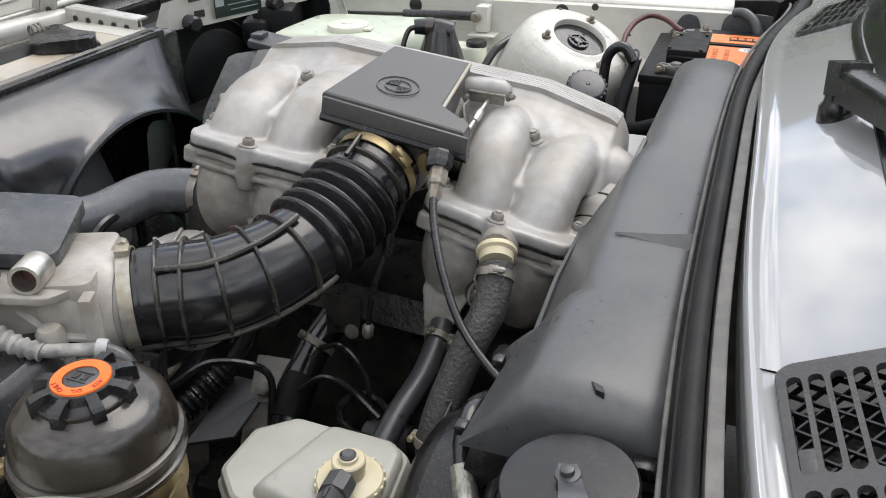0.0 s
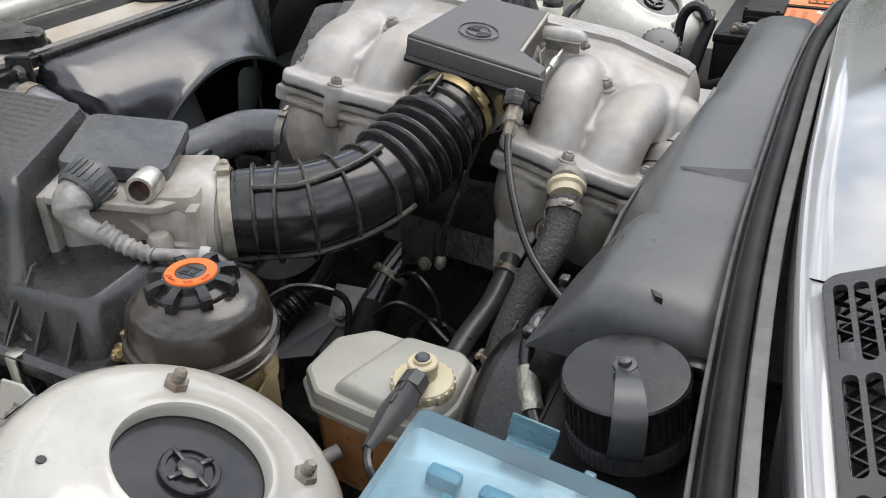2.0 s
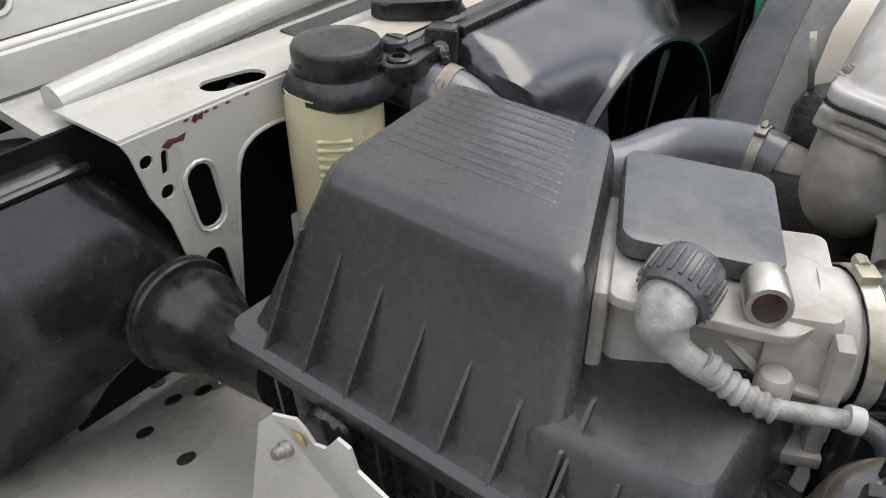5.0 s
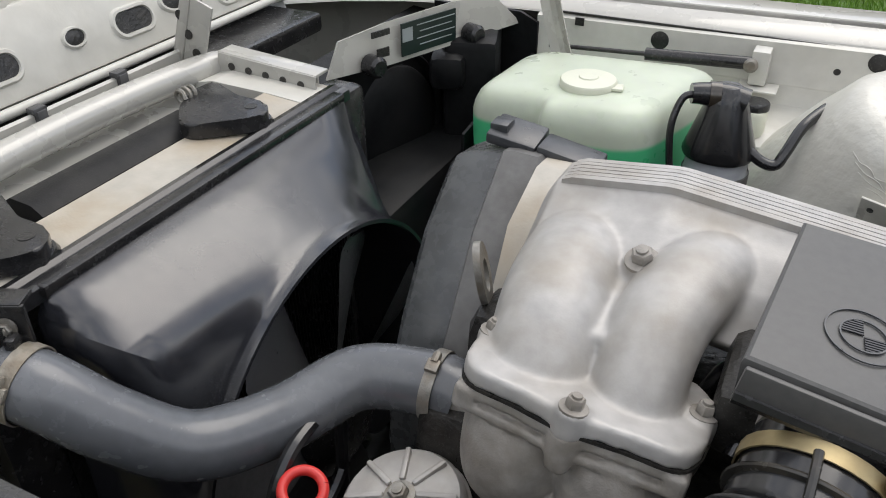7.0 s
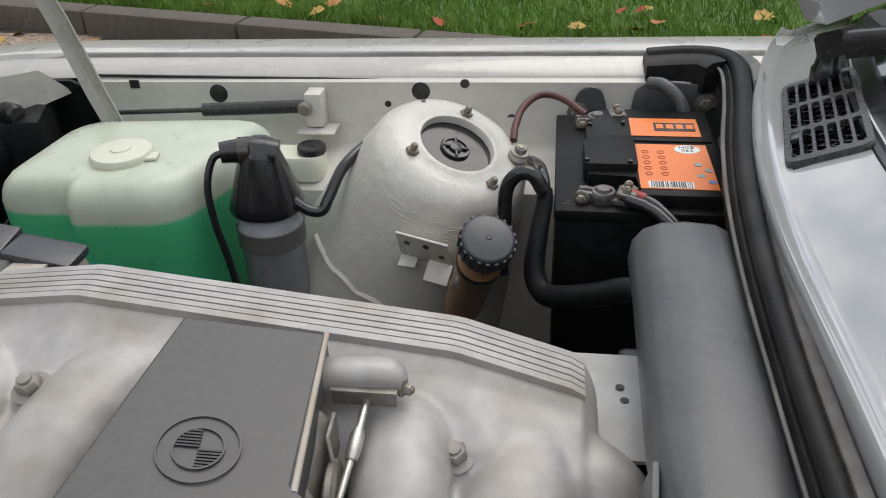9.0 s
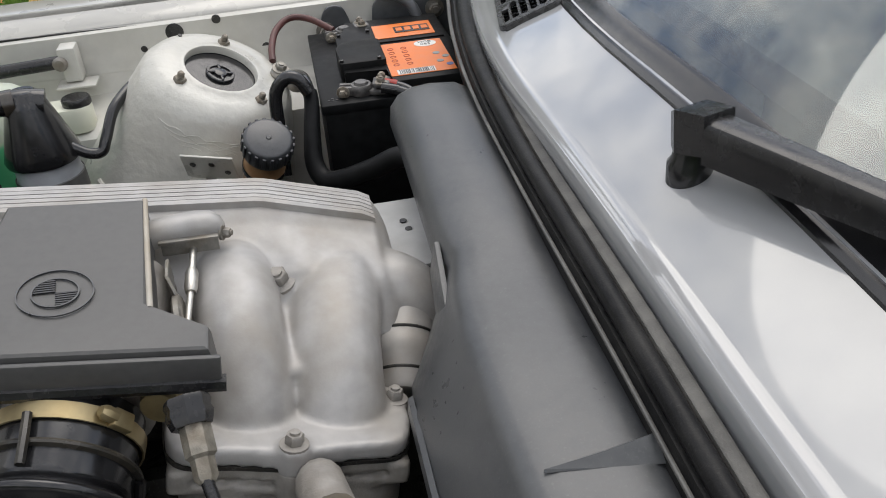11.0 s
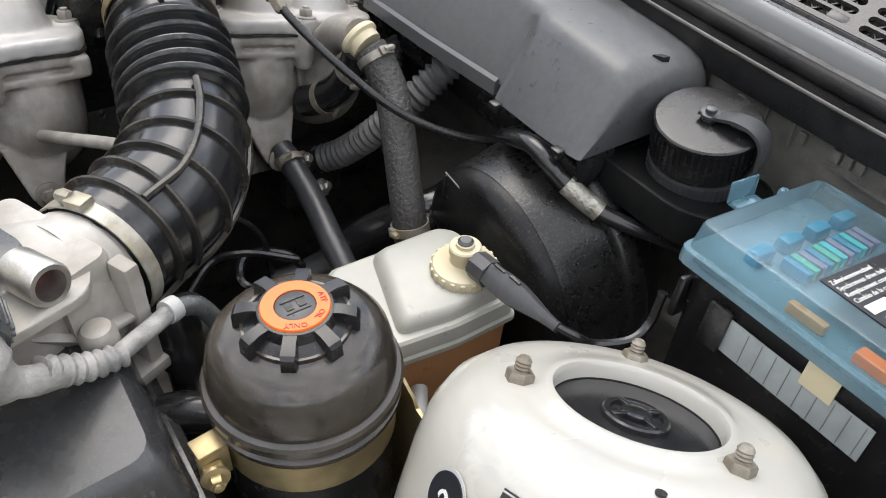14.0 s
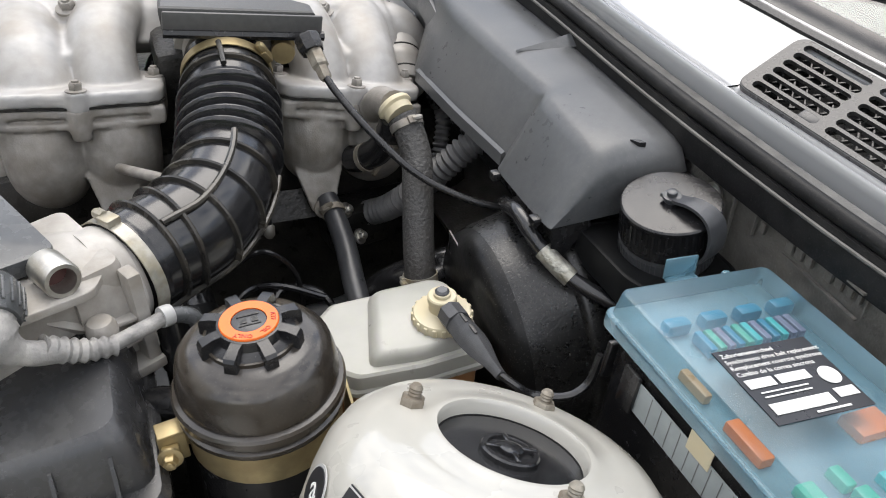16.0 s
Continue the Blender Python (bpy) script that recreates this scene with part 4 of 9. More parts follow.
for q in (0, 2):
    bm = bmesh.new()
    for k in range(6):
        y = 0.0011 + 0.00195 * k
        w = math.sqrt(max(1e-6, 0.0120**2 - y * y))
        add(bm, box(w, 0.0011, 0.0008, badge_m @ pose(0, 0, 0, 0, 0, 90 * q + 8) @ pose(-w / 2, y, 0.0004)))
    part("hatched_quarter", bm, M["label_black"], badge)

vent = thing("vent_hose", "small black vent hose curling under the throttle cover", "hose", (-0.08, 0.0, 0.83))
part("hose", tube([(-0.098, 0.025, 0.835), (-0.088, 0.03, 0.852), (-0.074, 0.018, 0.858), (-0.066, -0.008, 0.852), (-0.072, -0.035, 0.838)], 0.0062, 12, 6), M["rubber"], vent)
part("stub", tube([(-0.105, 0.0, 0.835), (-0.085, -0.004, 0.842), (-0.060, -0.006, 0.846)], 0.0052, 12, 5), M["plastic_grey"], vent)

# throttle linkage beside the cover
linkage = thing("throttle_linkage", "zinc throttle lever and rod beside the cover", "linkage", (0.05, 0.03, 0.86))
part("lever", loft([[(x, 0.079 - 0.004 * k + dy * w, z + dz * w) for dy, dz in ((-0.0115, -0.006), (-0.0120, 0.0), (-0.0095, 0.0065), (-0.004, 0.009), (0.004, 0.009), (0.0095, 0.006), (0.0115, 0.0), (0.011, -0.006))]
                    for x, z, w, k in ((0.016, 0.9105, 1.0, 1.0), (0.030, 0.9120, 0.95, 0.6), (0.048, 0.9125, 0.92, 0.2), (0.058, 0.9110, 0.85, 0.0), (0.064, 0.9085, 0.66, 0.0), (0.0665, 0.9065, 0.35, 0.0))]), M["alu"], linkage, "cast alloy lever", smooth=50)
part("slot_plate", join(box(0.038, 0.0030, 0.010, pose(0.043, 0.0660, 0.9025, 0, 4, 4), 0.0008), box(0.040, 0.0050, 0.0026, pose(0.043, 0.0650, 0.9085, 0, 4, 4), 0.0008)), M["dull_steel"], linkage, "grey slotted plate")
part("end_screw", hex_bolt((0.0655, 0.074, 0.9045), (1, -0.3, 0), 0.0036, 0.005), M["dull_steel"], linkage)
part("hooked_plate", plate([(0.030, 0.050, 0.905), (0.031, 0.030, 0.905), (0.036, 0.020, 0.896), (0.037, 0.014, 0.880), (0.034, 0.016, 0.872), (0.032, 0.030, 0.885), (0.030, 0.050, 0.890)], 0.002), M["dull_steel"], linkage)
part("rod", tube([(0.0445, 0.068, 0.901), (0.0432, 0.036, 0.894), (0.041, 0.006, 0.886), (0.039, -0.020, 0.878)], lambda w: 0.0026 - 0.0008 * w, 10, 3), M["steel"], linkage)
part("joint", lathe([(0.0035, -0.01), (0.0045, -0.006), (0.0045, 0.006), (0.0035, 0.01)], 10, axis_pose((0.0432, 0.036, 0.894), (0.05, 1, 0.25))), M["steel"], linkage)
part("quadrant", lathe([(0.024, -0.003), (0.026, -0.0015), (0.026, 0.0015), (0.024, 0.003)], 24, axis_pose((0.035, 0.01, 0.872), (1, 0.1, 0))), M["dull_steel"], linkage)
part("spring", tube([(0.028 + 0.006 * math.cos(k * 1.2), -0.005 + 0.003 * k * 0.3, 0.865 + 0.006 * math.sin(k * 1.2)) for k in range(18)], 0.0012, 6, 3), M["dull_steel"], linkage)
part("spool", lathe([(0.011, -0.012), (0.012, -0.008), (0.008, -0.006), (0.008, 0.006), (0.012, 0.008), (0.011, 0.012)], 18, axis_pose((0.029, -0.052, 0.878), (0.2, 1, 0))), M["brass"], linkage, "brass-coloured bush")

# throttle cable with its adjuster
cable = thing("throttle_cable", "black throttle cable in a grey sleeve", "cable", (0.05, -0.11, 0.8))
part("grip", lathe([(0.012, 0), (0.013, 0.003), (0.012, 0.006), (0.013, 0.009), (0.012, 0.013), (0.011, 0.016)], 8, axis_pose((0.047, -0.082, 0.898), (0.12, -0.75, -0.55))), M["plastic"], cable)
part("adjuster", lathe([(0.0075, 0), (0.0085, 0.002), (0.0085, 0.018), (0.0065, 0.020), (0.0065, 0.030), (0.0045, 0.033)], 6, axis_pose((0.05, -0.093, 0.890), (0.12, -0.75, -0.55))), M["stud"], cable, "hexagonal zinc adjuster")
part("sleeve", tube([(0.052, -0.112, 0.877), (0.060, -0.135, 0.862), (0.080, -0.170, 0.836), (0.110, -0.205, 0.806), (0.150, -0.232, 0.785), (0.19, -0.25, 0.775), (0.25, -0.27, 0.76)], 0.0035, 10, 8), M["plastic"], cable)

# rubber intake boot
boot = thing("intake_boot", "ribbed black rubber intake boot with bellows", "air duct", (-0.08, -0.18, 0.77))
BOOT = [(-0.152, -0.281, 0.821), (-0.125, -0.262, 0.821), (-0.092, -0.240, 0.821), (-0.066, -0.205, 0.824), (-0.050, -0.165, 0.831), (-0.040, -0.125, 0.842), (-0.032, -0.085, 0.856), (-0.026, -0.048, 0.868)]
RIBS = (0.125, 0.205, 0.29, 0.385, 0.495, 0.88)


def boot_r(w):
    r = 0.0405 + 0.0025 * math.sin(math.pi * min(1, w / 0.55))
    if w < 0.05:
        r = 0.0405
    if 0.55 < w < 0.83:
        ph = (w - 0.55) / 0.28 * 5
        r = 0.0375 + 0.0105 * (0.5 - 0.5 * math.cos(2 * math.pi * ph)) ** 0.7
    if w > 0.83:
        r = 0.0405
    return r


part("duct", tube(BOOT, boot_r, 40, 22), M["rubber"], boot, smooth=60)
path = spline(BOOT, 22)
fr = frames_along(path)
for ang, w0, w1, rad in ((57, 0.13, 0.55, 0.0029), (57, 0.83, 0.94, 0.0027), (-32, 0.02, 0.55, 0.0026)):
    n0, n1 = int(w0 * len(path)), int(w1 * len(path))
    line = []
    for i in range(n0, n1, 3):
        t = (path[min(i + 1, len(path) - 1)] - path[max(i - 1, 0)]).normalized()
        s = t.cross(Vector((0, 0, 1))).normalized()
        u = s.cross(t)
        a = radians(ang + 32 * max(0.0, (i / len(path) - 0.25) / 0.6))
        line.append(path[i] + (s * math.cos(a) + u * math.sin(a)) * (boot_r(0.23) + 0.0022))
    part("moulded_rib", tube(line, rad, 8, 2), M["rubber_worn"], boot)
for c in RIBS:
    i = int(c * (len(path) - 1))
    t = (path[i + 1] - path[i - 1]).normalized()
    r = 0.0405 + 0.0025 * math.sin(math.pi * min(1, c / 0.55)) if c < 0.83 else 0.0405
    part("ring_rib", lathe([(r - 0.001, -0.0024), (r + 0.0036, -0.0013), (r + 0.0043, 0), (r + 0.0036, 0.0013), (r - 0.001, 0.0024)], 48, axis_pose(path[i], t), cap=False), M["rubber_worn"], boot)
clamp_spin = max(range(0, 360, 10), key=lambda a: (axis_pose(path[9], fr[9][0], a).to_3x3() @ Vector((0, 1, 0))).z)
part("hose_clamp", clamp(path[3], fr[3][0], 0.0424, 0.0105, clamp_spin), M["zinc_band"], boot, "dull zinc band clamp with a worm screw")
part("hose_clamp", clamp(path[-10], fr[-10][0], 0.0418, 0.010, 60), M["brass"], boot, "brass-coloured band clamp")

# vacuum hose with braid, running to the brake servo
vac = thing("vacuum_hose", "black braided vacuum hose with band clamps", "hose", (0.11, -0.2, 0.7))
part("hose", tube([(0.119, -0.143, 0.831), (0.122, -0.154, 0.821), (0.122, -0.174, 0.803), (0.114, -0.198, 0.782), (0.104, -0.226, 0.745), (0.100, -0.240, 0.722), (0.099, -0.245, 0.702)], 0.0148, 18, 8), M["braid"], vac)
part("spigot", lathe([(0.0165, 0), (0.0178, 0.002), (0.0178, 0.005), (0.015, 0.007), (0.0145, 0.014)], 24, axis_pose((0.115, -0.128, 0.838), (0.3, -1, -0.5))), M["cream"], vac, "cream plastic spigot")
part("hose_clamp", clamp((0.1210, -0.150, 0.825), (0.1, -0.7, -0.65), 0.0153, 0.007, 0), M["dull_steel"], vac)
part("hose_clamp", clamp((0.0995, -0.2425, 0.715), (0, -0.3, -1), 0.0155, 0.008, 90), M["zinc_band"], vac)
part("nozzle", tube([(0.108, -0.085, 0.815), (0.110, -0.105, 0.832), (0.115, -0.130, 0.838)], 0.015, 14, 5), M["alu_dirty_shaded"], vac)
part("elbow", tube([(0.084, -0.078, 0.757), (0.092, -0.092, 0.764), (0.104, -0.112, 0.782), (0.112, -0.13, 0.812), (0.114, -0.134, 0.826)], 0.0145, 16, 6), M["rubber"], vac, "black rubber elbow")
part("hose_clamp", clamp((0.095, -0.097, 0.767), (0.42, -0.75, 0.55), 0.0146, 0.006, 200), M["stud"], vac)
part("hose_clamp", clamp((0.111, -0.126, 0.804), (0.2, -0.4, 0.9), 0.0146, 0.006, 150), M["stud"], vac)

# coolant pipes below the manifold
pipes = thing("coolant_pipe", "black rubber coolant pipe below the manifold", "pipe", (0.05, -0.15, 0.6))
part("pipe", tube([(0.05, -0.09, 0.722), (0.052, -0.11, 0.714), (0.052, -0.15, 0.700), (0.046, -0.2, 0.688), (0.042, -0.26, 0.665), (0.04, -0.33, 0.63)], 0.0115, 14, 6), M["plastic_matt"], pipes)
part("hose_clamp", clamp((0.052, -0.108, 0.716), (0, -1, -0.4), 0.0118, 0.007, 40), M["stud"], pipes)

rod = thing("control_rod", "thin black control rod with a ball end", "rod", (-0.01, -0.1, 0.71))
part("rod", tube([(0.01, -0.085, 0.845), (-0.003, -0.10, 0.80), (-0.014, -0.112, 0.755), (-0.018, -0.118, 0.716)], 0.0032, 8, 4), M["plastic"], rod)
part("ball_end", lathe([(0.003, -0.008), (0.006, -0.004), (0.006, 0.004), (0.003, 0.008)], 12, axis_pose((-0.018, -0.118, 0.716), (0.1, 0.2, 1))), M["dull_steel"], rod)
part("ball_end", lathe([(0.004, -0.012), (0.0055, -0.006), (0.0055, 0.006), (0.004, 0.012)], 12, axis_pose((-0.001, -0.098, 0.806), (0.1, 0.2, 1))), M["plastic"], rod)

solo("support_bar", tube([(-0.142, -0.088, 0.800), (-0.129, -0.121, 0.812), (-0.112, -0.168, 0.830), (-0.104, -0.19, 0.838)], 0.0048, 12, 4), M["alu_dirty_shaded"], "grey metal bar between the manifold and the intake boot", "bar")

# idle valve and its hose behind the rear runners
idle = thing("idle_valve", "silver cylindrical idle control valve", "valve", (0.18, 0.02, 0.75))
part("can", lathe([(0.024, -0.035), (0.026, -0.032), (0.026, -0.008), (0.0275, -0.006), (0.0275, 0.006), (0.026, 0.008), (0.026, 0.032), (0.02, 0.036)], 28, axis_pose((0.177, 0.034, 0.800), (0.2, 1, 0.45))), M["alu"], idle)
for k in (-0.020, 0.012):
    part("groove", lathe([(0.0262, -0.0012), (0.0268, 0), (0.0262, 0.0012)], 30, axis_pose((0.177, 0.034, 0.800), (0.2, 1, 0.45)) @ pose(0, 0, k)), M["oily"], idle)
part("plug", box(0.02, 0.026, 0.018, pose(0.198, -0.03, 0.785), 0.003), M["plastic"], idle)
part("plug_clip", box(0.012, 0.008, 0.022, pose(0.205, -0.012, 0.797), 0.002), M["grey_plastic"], idle)
hose = thing("corrugated_hose", "grey corrugated plastic hose", "hose", (0.15, -0.1, 0.65))


def corr(r, k, d=0.0022):
    return lambda w: r + d * math.cos(2 * math.pi * k * w)


part("hose", tube([(0.105, -0.055, 0.668), (0.122, -0.080, 0.688), (0.143, -0.112, 0.725), (0.166, -0.130, 0.757), (0.190, -0.140, 0.783), (0.215, -0.145, 0.80)], corr(0.0135, 26, 0.0018), 16, 40), M["bellow_grey"], hose)
hose2 = thing("corrugated_sleeve", "black corrugated wiring sleeve", "hose", (0.19, -0.03, 0.7))
part("hose", tube([(0.203, -0.022, 0.782), (0.200, -0.045, 0.765), (0.19, -0.06, 0.735), (0.18, -0.07, 0.70)], corr(0.0085, 16, 0.0012), 12, 30), M["bellow_grey"], hose2)
part("socket", box(0.07, 0.045, 0.05, pose(0.088, -0.045, 0.655) @ pose(0, 0, 0, 0, 0, 8), 0.005), M["oily"], hose)

# dark clutter low beside the engine
low = thing("lower_hose", "thick oily black hose low beside the engine", "hose", (-0.09, -0.1, 0.55))
part("hose_clamp", clamp((-0.099, -0.082, 0.656), (-0.25, -0.75, -0.6), 0.0195, 0.008, 30), M["stud"], low, "dull steel hose clamp")
part("tape_wrap", tube([(-0.1012, -0.12, 0.6345), (-0.1000, -0.14, 0.625), (-0.0975, -0.16, 0.612)], 0.0202, 16, 4), M["liner"], low, "matt black tape")
part("hose", tube([(-0.075, -0.04, 0.70), (-0.09, -0.06, 0.675), (-0.102, -0.09, 0.65), (-0.100, -0.14, 0.625), (-0.09, -0.20, 0.58)], 0.019, 16, 7), M["rubber"], low)
pipe2 = thing("heater_pipe", "bent black heater pipe with a grey bare end", "pipe", (0.08, -0.18, 0.6))
part("pipe", tube([(0.19, -0.20, 0.70), (0.15, -0.215, 0.70), (0.115, -0.205, 0.69), (0.085, -0.185, 0.665), (0.06, -0.175, 0.64)], 0.0185, 16, 7), M["rubber"], pipe2)
part("bare_end", tube([(0.064, -0.176, 0.643), (0.035, -0.17, 0.63), (0.0, -0.165, 0.625)], 0.0175, 16, 5), M["plastic_grey"], pipe2, "grey metal pipe end")
shield = thing("splash_plate", "grey plastic splash plate low in the bay", "plate", (-0.16, -0.18, 0.6))
part("plate", plate([(-0.185, -0.215, 0.60), (-0.135, -0.20, 0.612), (-0.128, -0.135, 0.632), (-0.172, -0.135, 0.632)], 0.004), M["plastic_grey"], shield)
conn3 = thing("loom_connector", "black ribbed wiring connector low in the bay", "plug", (-0.18, -0.17, 0.6))
part("boot", tube([(-0.205, -0.195, 0.615), (-0.19, -0.17, 0.63), (-0.175, -0.145, 0.645)], corr(0.013, 9, 0.0015), 12, 24), M["rubber"], conn3)
part("lead", tube([(-0.175, -0.145, 0.645), (-0.16, -0.12, 0.675), (-0.15, -0.10, 0.72), (-0.15, -0.09, 0.75)], 0.009, 10, 6), M["rubber"], conn3)
part("lead", tube([(-0.20, -0.20, 0.66), (-0.17, -0.17, 0.675), (-0.12, -0.15, 0.66), (-0.11, -0.17, 0.61)], 0.004, 8, 6), M["rubber"], conn3)
mountb = thing("engine_mount_bracket", "oily cast bracket with a bolt", "bracket", (-0.125, -0.14, 0.58))
part("arm", loft([[(-0.15, -0.12, 0.655), (-0.11, -0.115, 0.655), (-0.11, -0.10, 0.64), (-0.15, -0.10, 0.64)], [(-0.145, -0.165, 0.61), (-0.105, -0.16, 0.61), (-0.105, -0.14, 0.58), (-0.145, -0.145, 0.58)], [(-0.135, -0.21, 0.56), (-0.11, -0.205, 0.56), (-0.11, -0.18, 0.53), (-0.135, -0.185, 0.53)]]), M["alu_dirty_shaded"], mountb)
part("bolt", hex_bolt((-0.127, -0.148, 0.634), (0, -0.6, 0.8), 0.0085, 0.007), M["dull_steel"], mountb)
part("bolt", hex_bolt((-0.123, -0.178, 0.600), (0, -0.6, 0.8), 0.006, 0.006), M["dull_steel"], mountb)
box2 = thing("starter_solenoid", "black oily solenoid low beside the engine", "solenoid", (0.0, -0.17, 0.56))
part("can", lathe([(0.028, -0.04), (0.03, -0.036), (0.03, 0.036), (0.026, 0.04)], 24, axis_pose((0.0, -0.19, 0.60), (1, 0.15, 0.1))), M["oily"], box2)
part("terminal", hex_bolt((0.035, -0.185, 0.62), (0.3, -0.4, 0.8), 0.006, 0.006), M["dull_steel"], box2)
part("lead", tube([(0.035, -0.185, 0.625), (0.02, -0.16, 0.655), (-0.015, -0.145, 0.66), (-0.03, -0.165, 0.65), (-0.01, -0.185, 0.645), (0.04, -0.19, 0.64), (0.075, -0.215, 0.63)], 0.0042, 8, 6), M["rubber"], box2)
hang = thing("hanging_bracket", "small oily steel bracket hanging below the duct", "bracket", (-0.05, -0.1, 0.69))
part("plate", plate([(-0.075, -0.098, 0.735), (-0.035, -0.098, 0.735), (-0.035, -0.105, 0.70), (-0.07, -0.108, 0.695)][::-1], 0.004), M["oily"], hang)
part("bolt", hex_bolt((-0.042, -0.108, 0.702), (0, -1, 0.2), 0.005, 0.005), M["dull_steel"], hang)
for x0, y0, z0 in ((0.066, -0.108, 0.715), (0.075, -0.125, 0.69)):
    solo("pipe_bolt", hex_bolt((x0, y0, z0), (0.6, -0.6, 0.5), 0.0055, 0.006), M["steel"], "small bright bolt on a coolant pipe", "bolt", "pipe bolts")
wire = thing("thin_wire", "thin black wire looped below the duct", "wire", (-0.01, -0.15, 0.62))
part("wire", tube([(-0.06, -0.14, 0.70), (-0.03, -0.15, 0.715), (-0.005, -0.155, 0.69), (0.0, -0.16, 0.65), (-0.005, -0.165, 0.60)], 0.0028, 8, 7), M["rubber"], wire)
part("wire", tube([(-0.075, -0.165, 0.66), (-0.05, -0.16, 0.68), (-0.02, -0.165, 0.68), (0.02, -0.18, 0.665)], 0.0035, 8, 7), M["rubber"], wire)

# ---- near side of the bay ----
U = Vector((0.913, 0.407, 0)).normalized()
AFM_A = math.degrees(math.atan2(U.y, U.x))

airbox = thing("air_filter_box", "black ribbed plastic air filter box", "air filter", (-0.33, -0.36, 0.55))


def quad_ring(x0, x1, y0, y1, z, r, n=4, skew=(0, 0, 0, 0)):
    pts = rrect(x1 - x0, y1 - y0, r, n, (x0 + x1) / 2, (y0 + y1) / 2)
    return [(x, y, z + skew[0] * (x - x0) + skew[1] * (y - y0)) for x, y in pts]


lid = loft([quad_ring(-0.482, -0.215, -0.448, -0.225, 0.772, 0.012), quad_ring(-0.475, -0.245, -0.440, -0.232, 0.79, 0.012),
            quad_ring(-0.453, -0.264, -0.408, -0.258, 0.862, 0.014), quad_ring(-0.449, -0.266, -0.404, -0.262, 0.874, 0.014, skew=(0, 0.06)),
            quad_ring(-0.445, -0.270, -0.399, -0.266, 0.881, 0.012, skew=(0, 0.09)), quad_ring(-0.438, -0.276, -0.392, -0.272, 0.883, 0.01, skew=(0, 0.1))])
for v in lid.verts:
    if v.co.x > -0.34 and v.co.z > 0.78:
        k = min(1.0, (v.co.z - 0.78) / 0.08)
        v.co.x += k * (0.006 - 0.42 * (v.co.y + 0.39))
    if v.co.z > 0.86:
        v.co.z += 0.003
part("lid", lid, M["airbox"], airbox, smooth=40)
for k in range(10):
    y = -0.352 + 0.0088 * k
    x1 = -0.288 - 0.42 * (y + 0.39)
    part("ridge", box(x1 + 0.432, 0.0056, 0.004, pose((x1 - 0.432) / 2, y, 0.8844 + 0.1 * (y + 0.392)), 0.0018), M["airbox"], airbox)
for k in range(7):
    x = -0.452 + 0.036 * k
    u = k / 6
    fin = bmesh.new()
    a = [(x - 0.0012, -0.4465, 0.774), (x + 0.0012, -0.4465, 0.774), (x + 0.0012, -0.414, 0.845 - 0.02 * u), (x - 0.0012, -0.414, 0.845 - 0.02 * u)]
    b = [(x - 0.0012, -0.461, 0.772), (x + 0.0012, -0.461, 0.772), (x + 0.0012, -0.419, 0.845 - 0.02 * u), (x - 0.0012, -0.419, 0.845 - 0.02 * u)]
    part("fin", loft([a, b]), M["airbox"], airbox, smooth=0)
ledge = loft([quad_ring(-0.27, -0.150, -0.446, -0.30, 0.772, 0.014), quad_ring(-0.27, -0.158, -0.438, -0.305, 0.800, 0.014, skew=(0.1, 0.05)), quad_ring(-0.27, -0.165, -0.43, -0.31, 0.808, 0.012, skew=(0.1, 0.05))])
part("lid_step", ledge, M["airbox"], airbox)
for k in range(3):
    x = -0.24 + 0.034 * k
    part("fin", loft([[(x - 0.0012, -0.446, 0.774), (x + 0.0012, -0.446, 0.774), (x + 0.0012, -0.437, 0.803), (x - 0.0012, -0.437, 0.803)],
                      [(x - 0.0012, -0.460, 0.772), (x + 0.0012, -0.460, 0.772), (x + 0.0012, -0.441, 0.803), (x - 0.0012, -0.441, 0.803)]]), M["airbox"], airbox, smooth=0)
part("lip", loft([quad_ring(-0.494, -0.146, -0.462, -0.22, 0.752, 0.014), quad_ring(-0.497, -0.143, -0.465, -0.217, 0.756, 0.016), quad_ring(-0.497, -0.143, -0.465, -0.217, 0.768, 0.016), quad_ring(-0.492, -0.148, -0.46, -0.222, 0.773, 0.014)]), M["airbox"], airbox)
part("base", loft([quad_ring(-0.46, -0.18, -0.43, -0.24, 0.55, 0.02), quad_ring(-0.478, -0.16, -0.448, -0.228, 0.752, 0.016)]), M["airbox"], airbox)
for k in range(6):
    part("base_rib", box(0.003, 0.010, 0.17, pose(-0.445 + 0.045 * k, -0.449, 0.665) @ pose(0, 0, 0, 5, 0, 0)), M["airbox"], airbox)
for x in (-0.395, -0.165):
    part("grommet", lathe([(0.02, 0), (0.021, 0.01), (0.017, 0.02), (0.014, 0.022)], 20, axis_pose((x, -0.448, 0.735), (0, -1, 0))), M["rubber"], airbox)
clipm = pose(-0.224, -0.4675, 0.765)
part("clip", join(box(0.012, 0.0022, 0.034, clipm @ pose(0, 0, -0.012), 0.001), box(0.013, 0.012, 0.0022, clipm @ pose(0, 0.006, 0.007), 0.001)), M["steel"], airbox, "bright spring clip")

snorkel = thing("air_intake_duct", "fat black plastic air intake duct", "air duct", (-0.6, -0.42, 0.6))
part("duct", tube([(-0.475, -0.425, 0.715), (-0.53, -0.425, 0.705), (-0.60, -0.42, 0.695), (-0.66, -0.42, 0.69), (-0.70, -0.425, 0.69)], lambda w: 0.031 + 0.014 * max(0.0, min(1.0, (w - 0.36) / 0.16)), 26, 8), M["plastic"], snorkel)
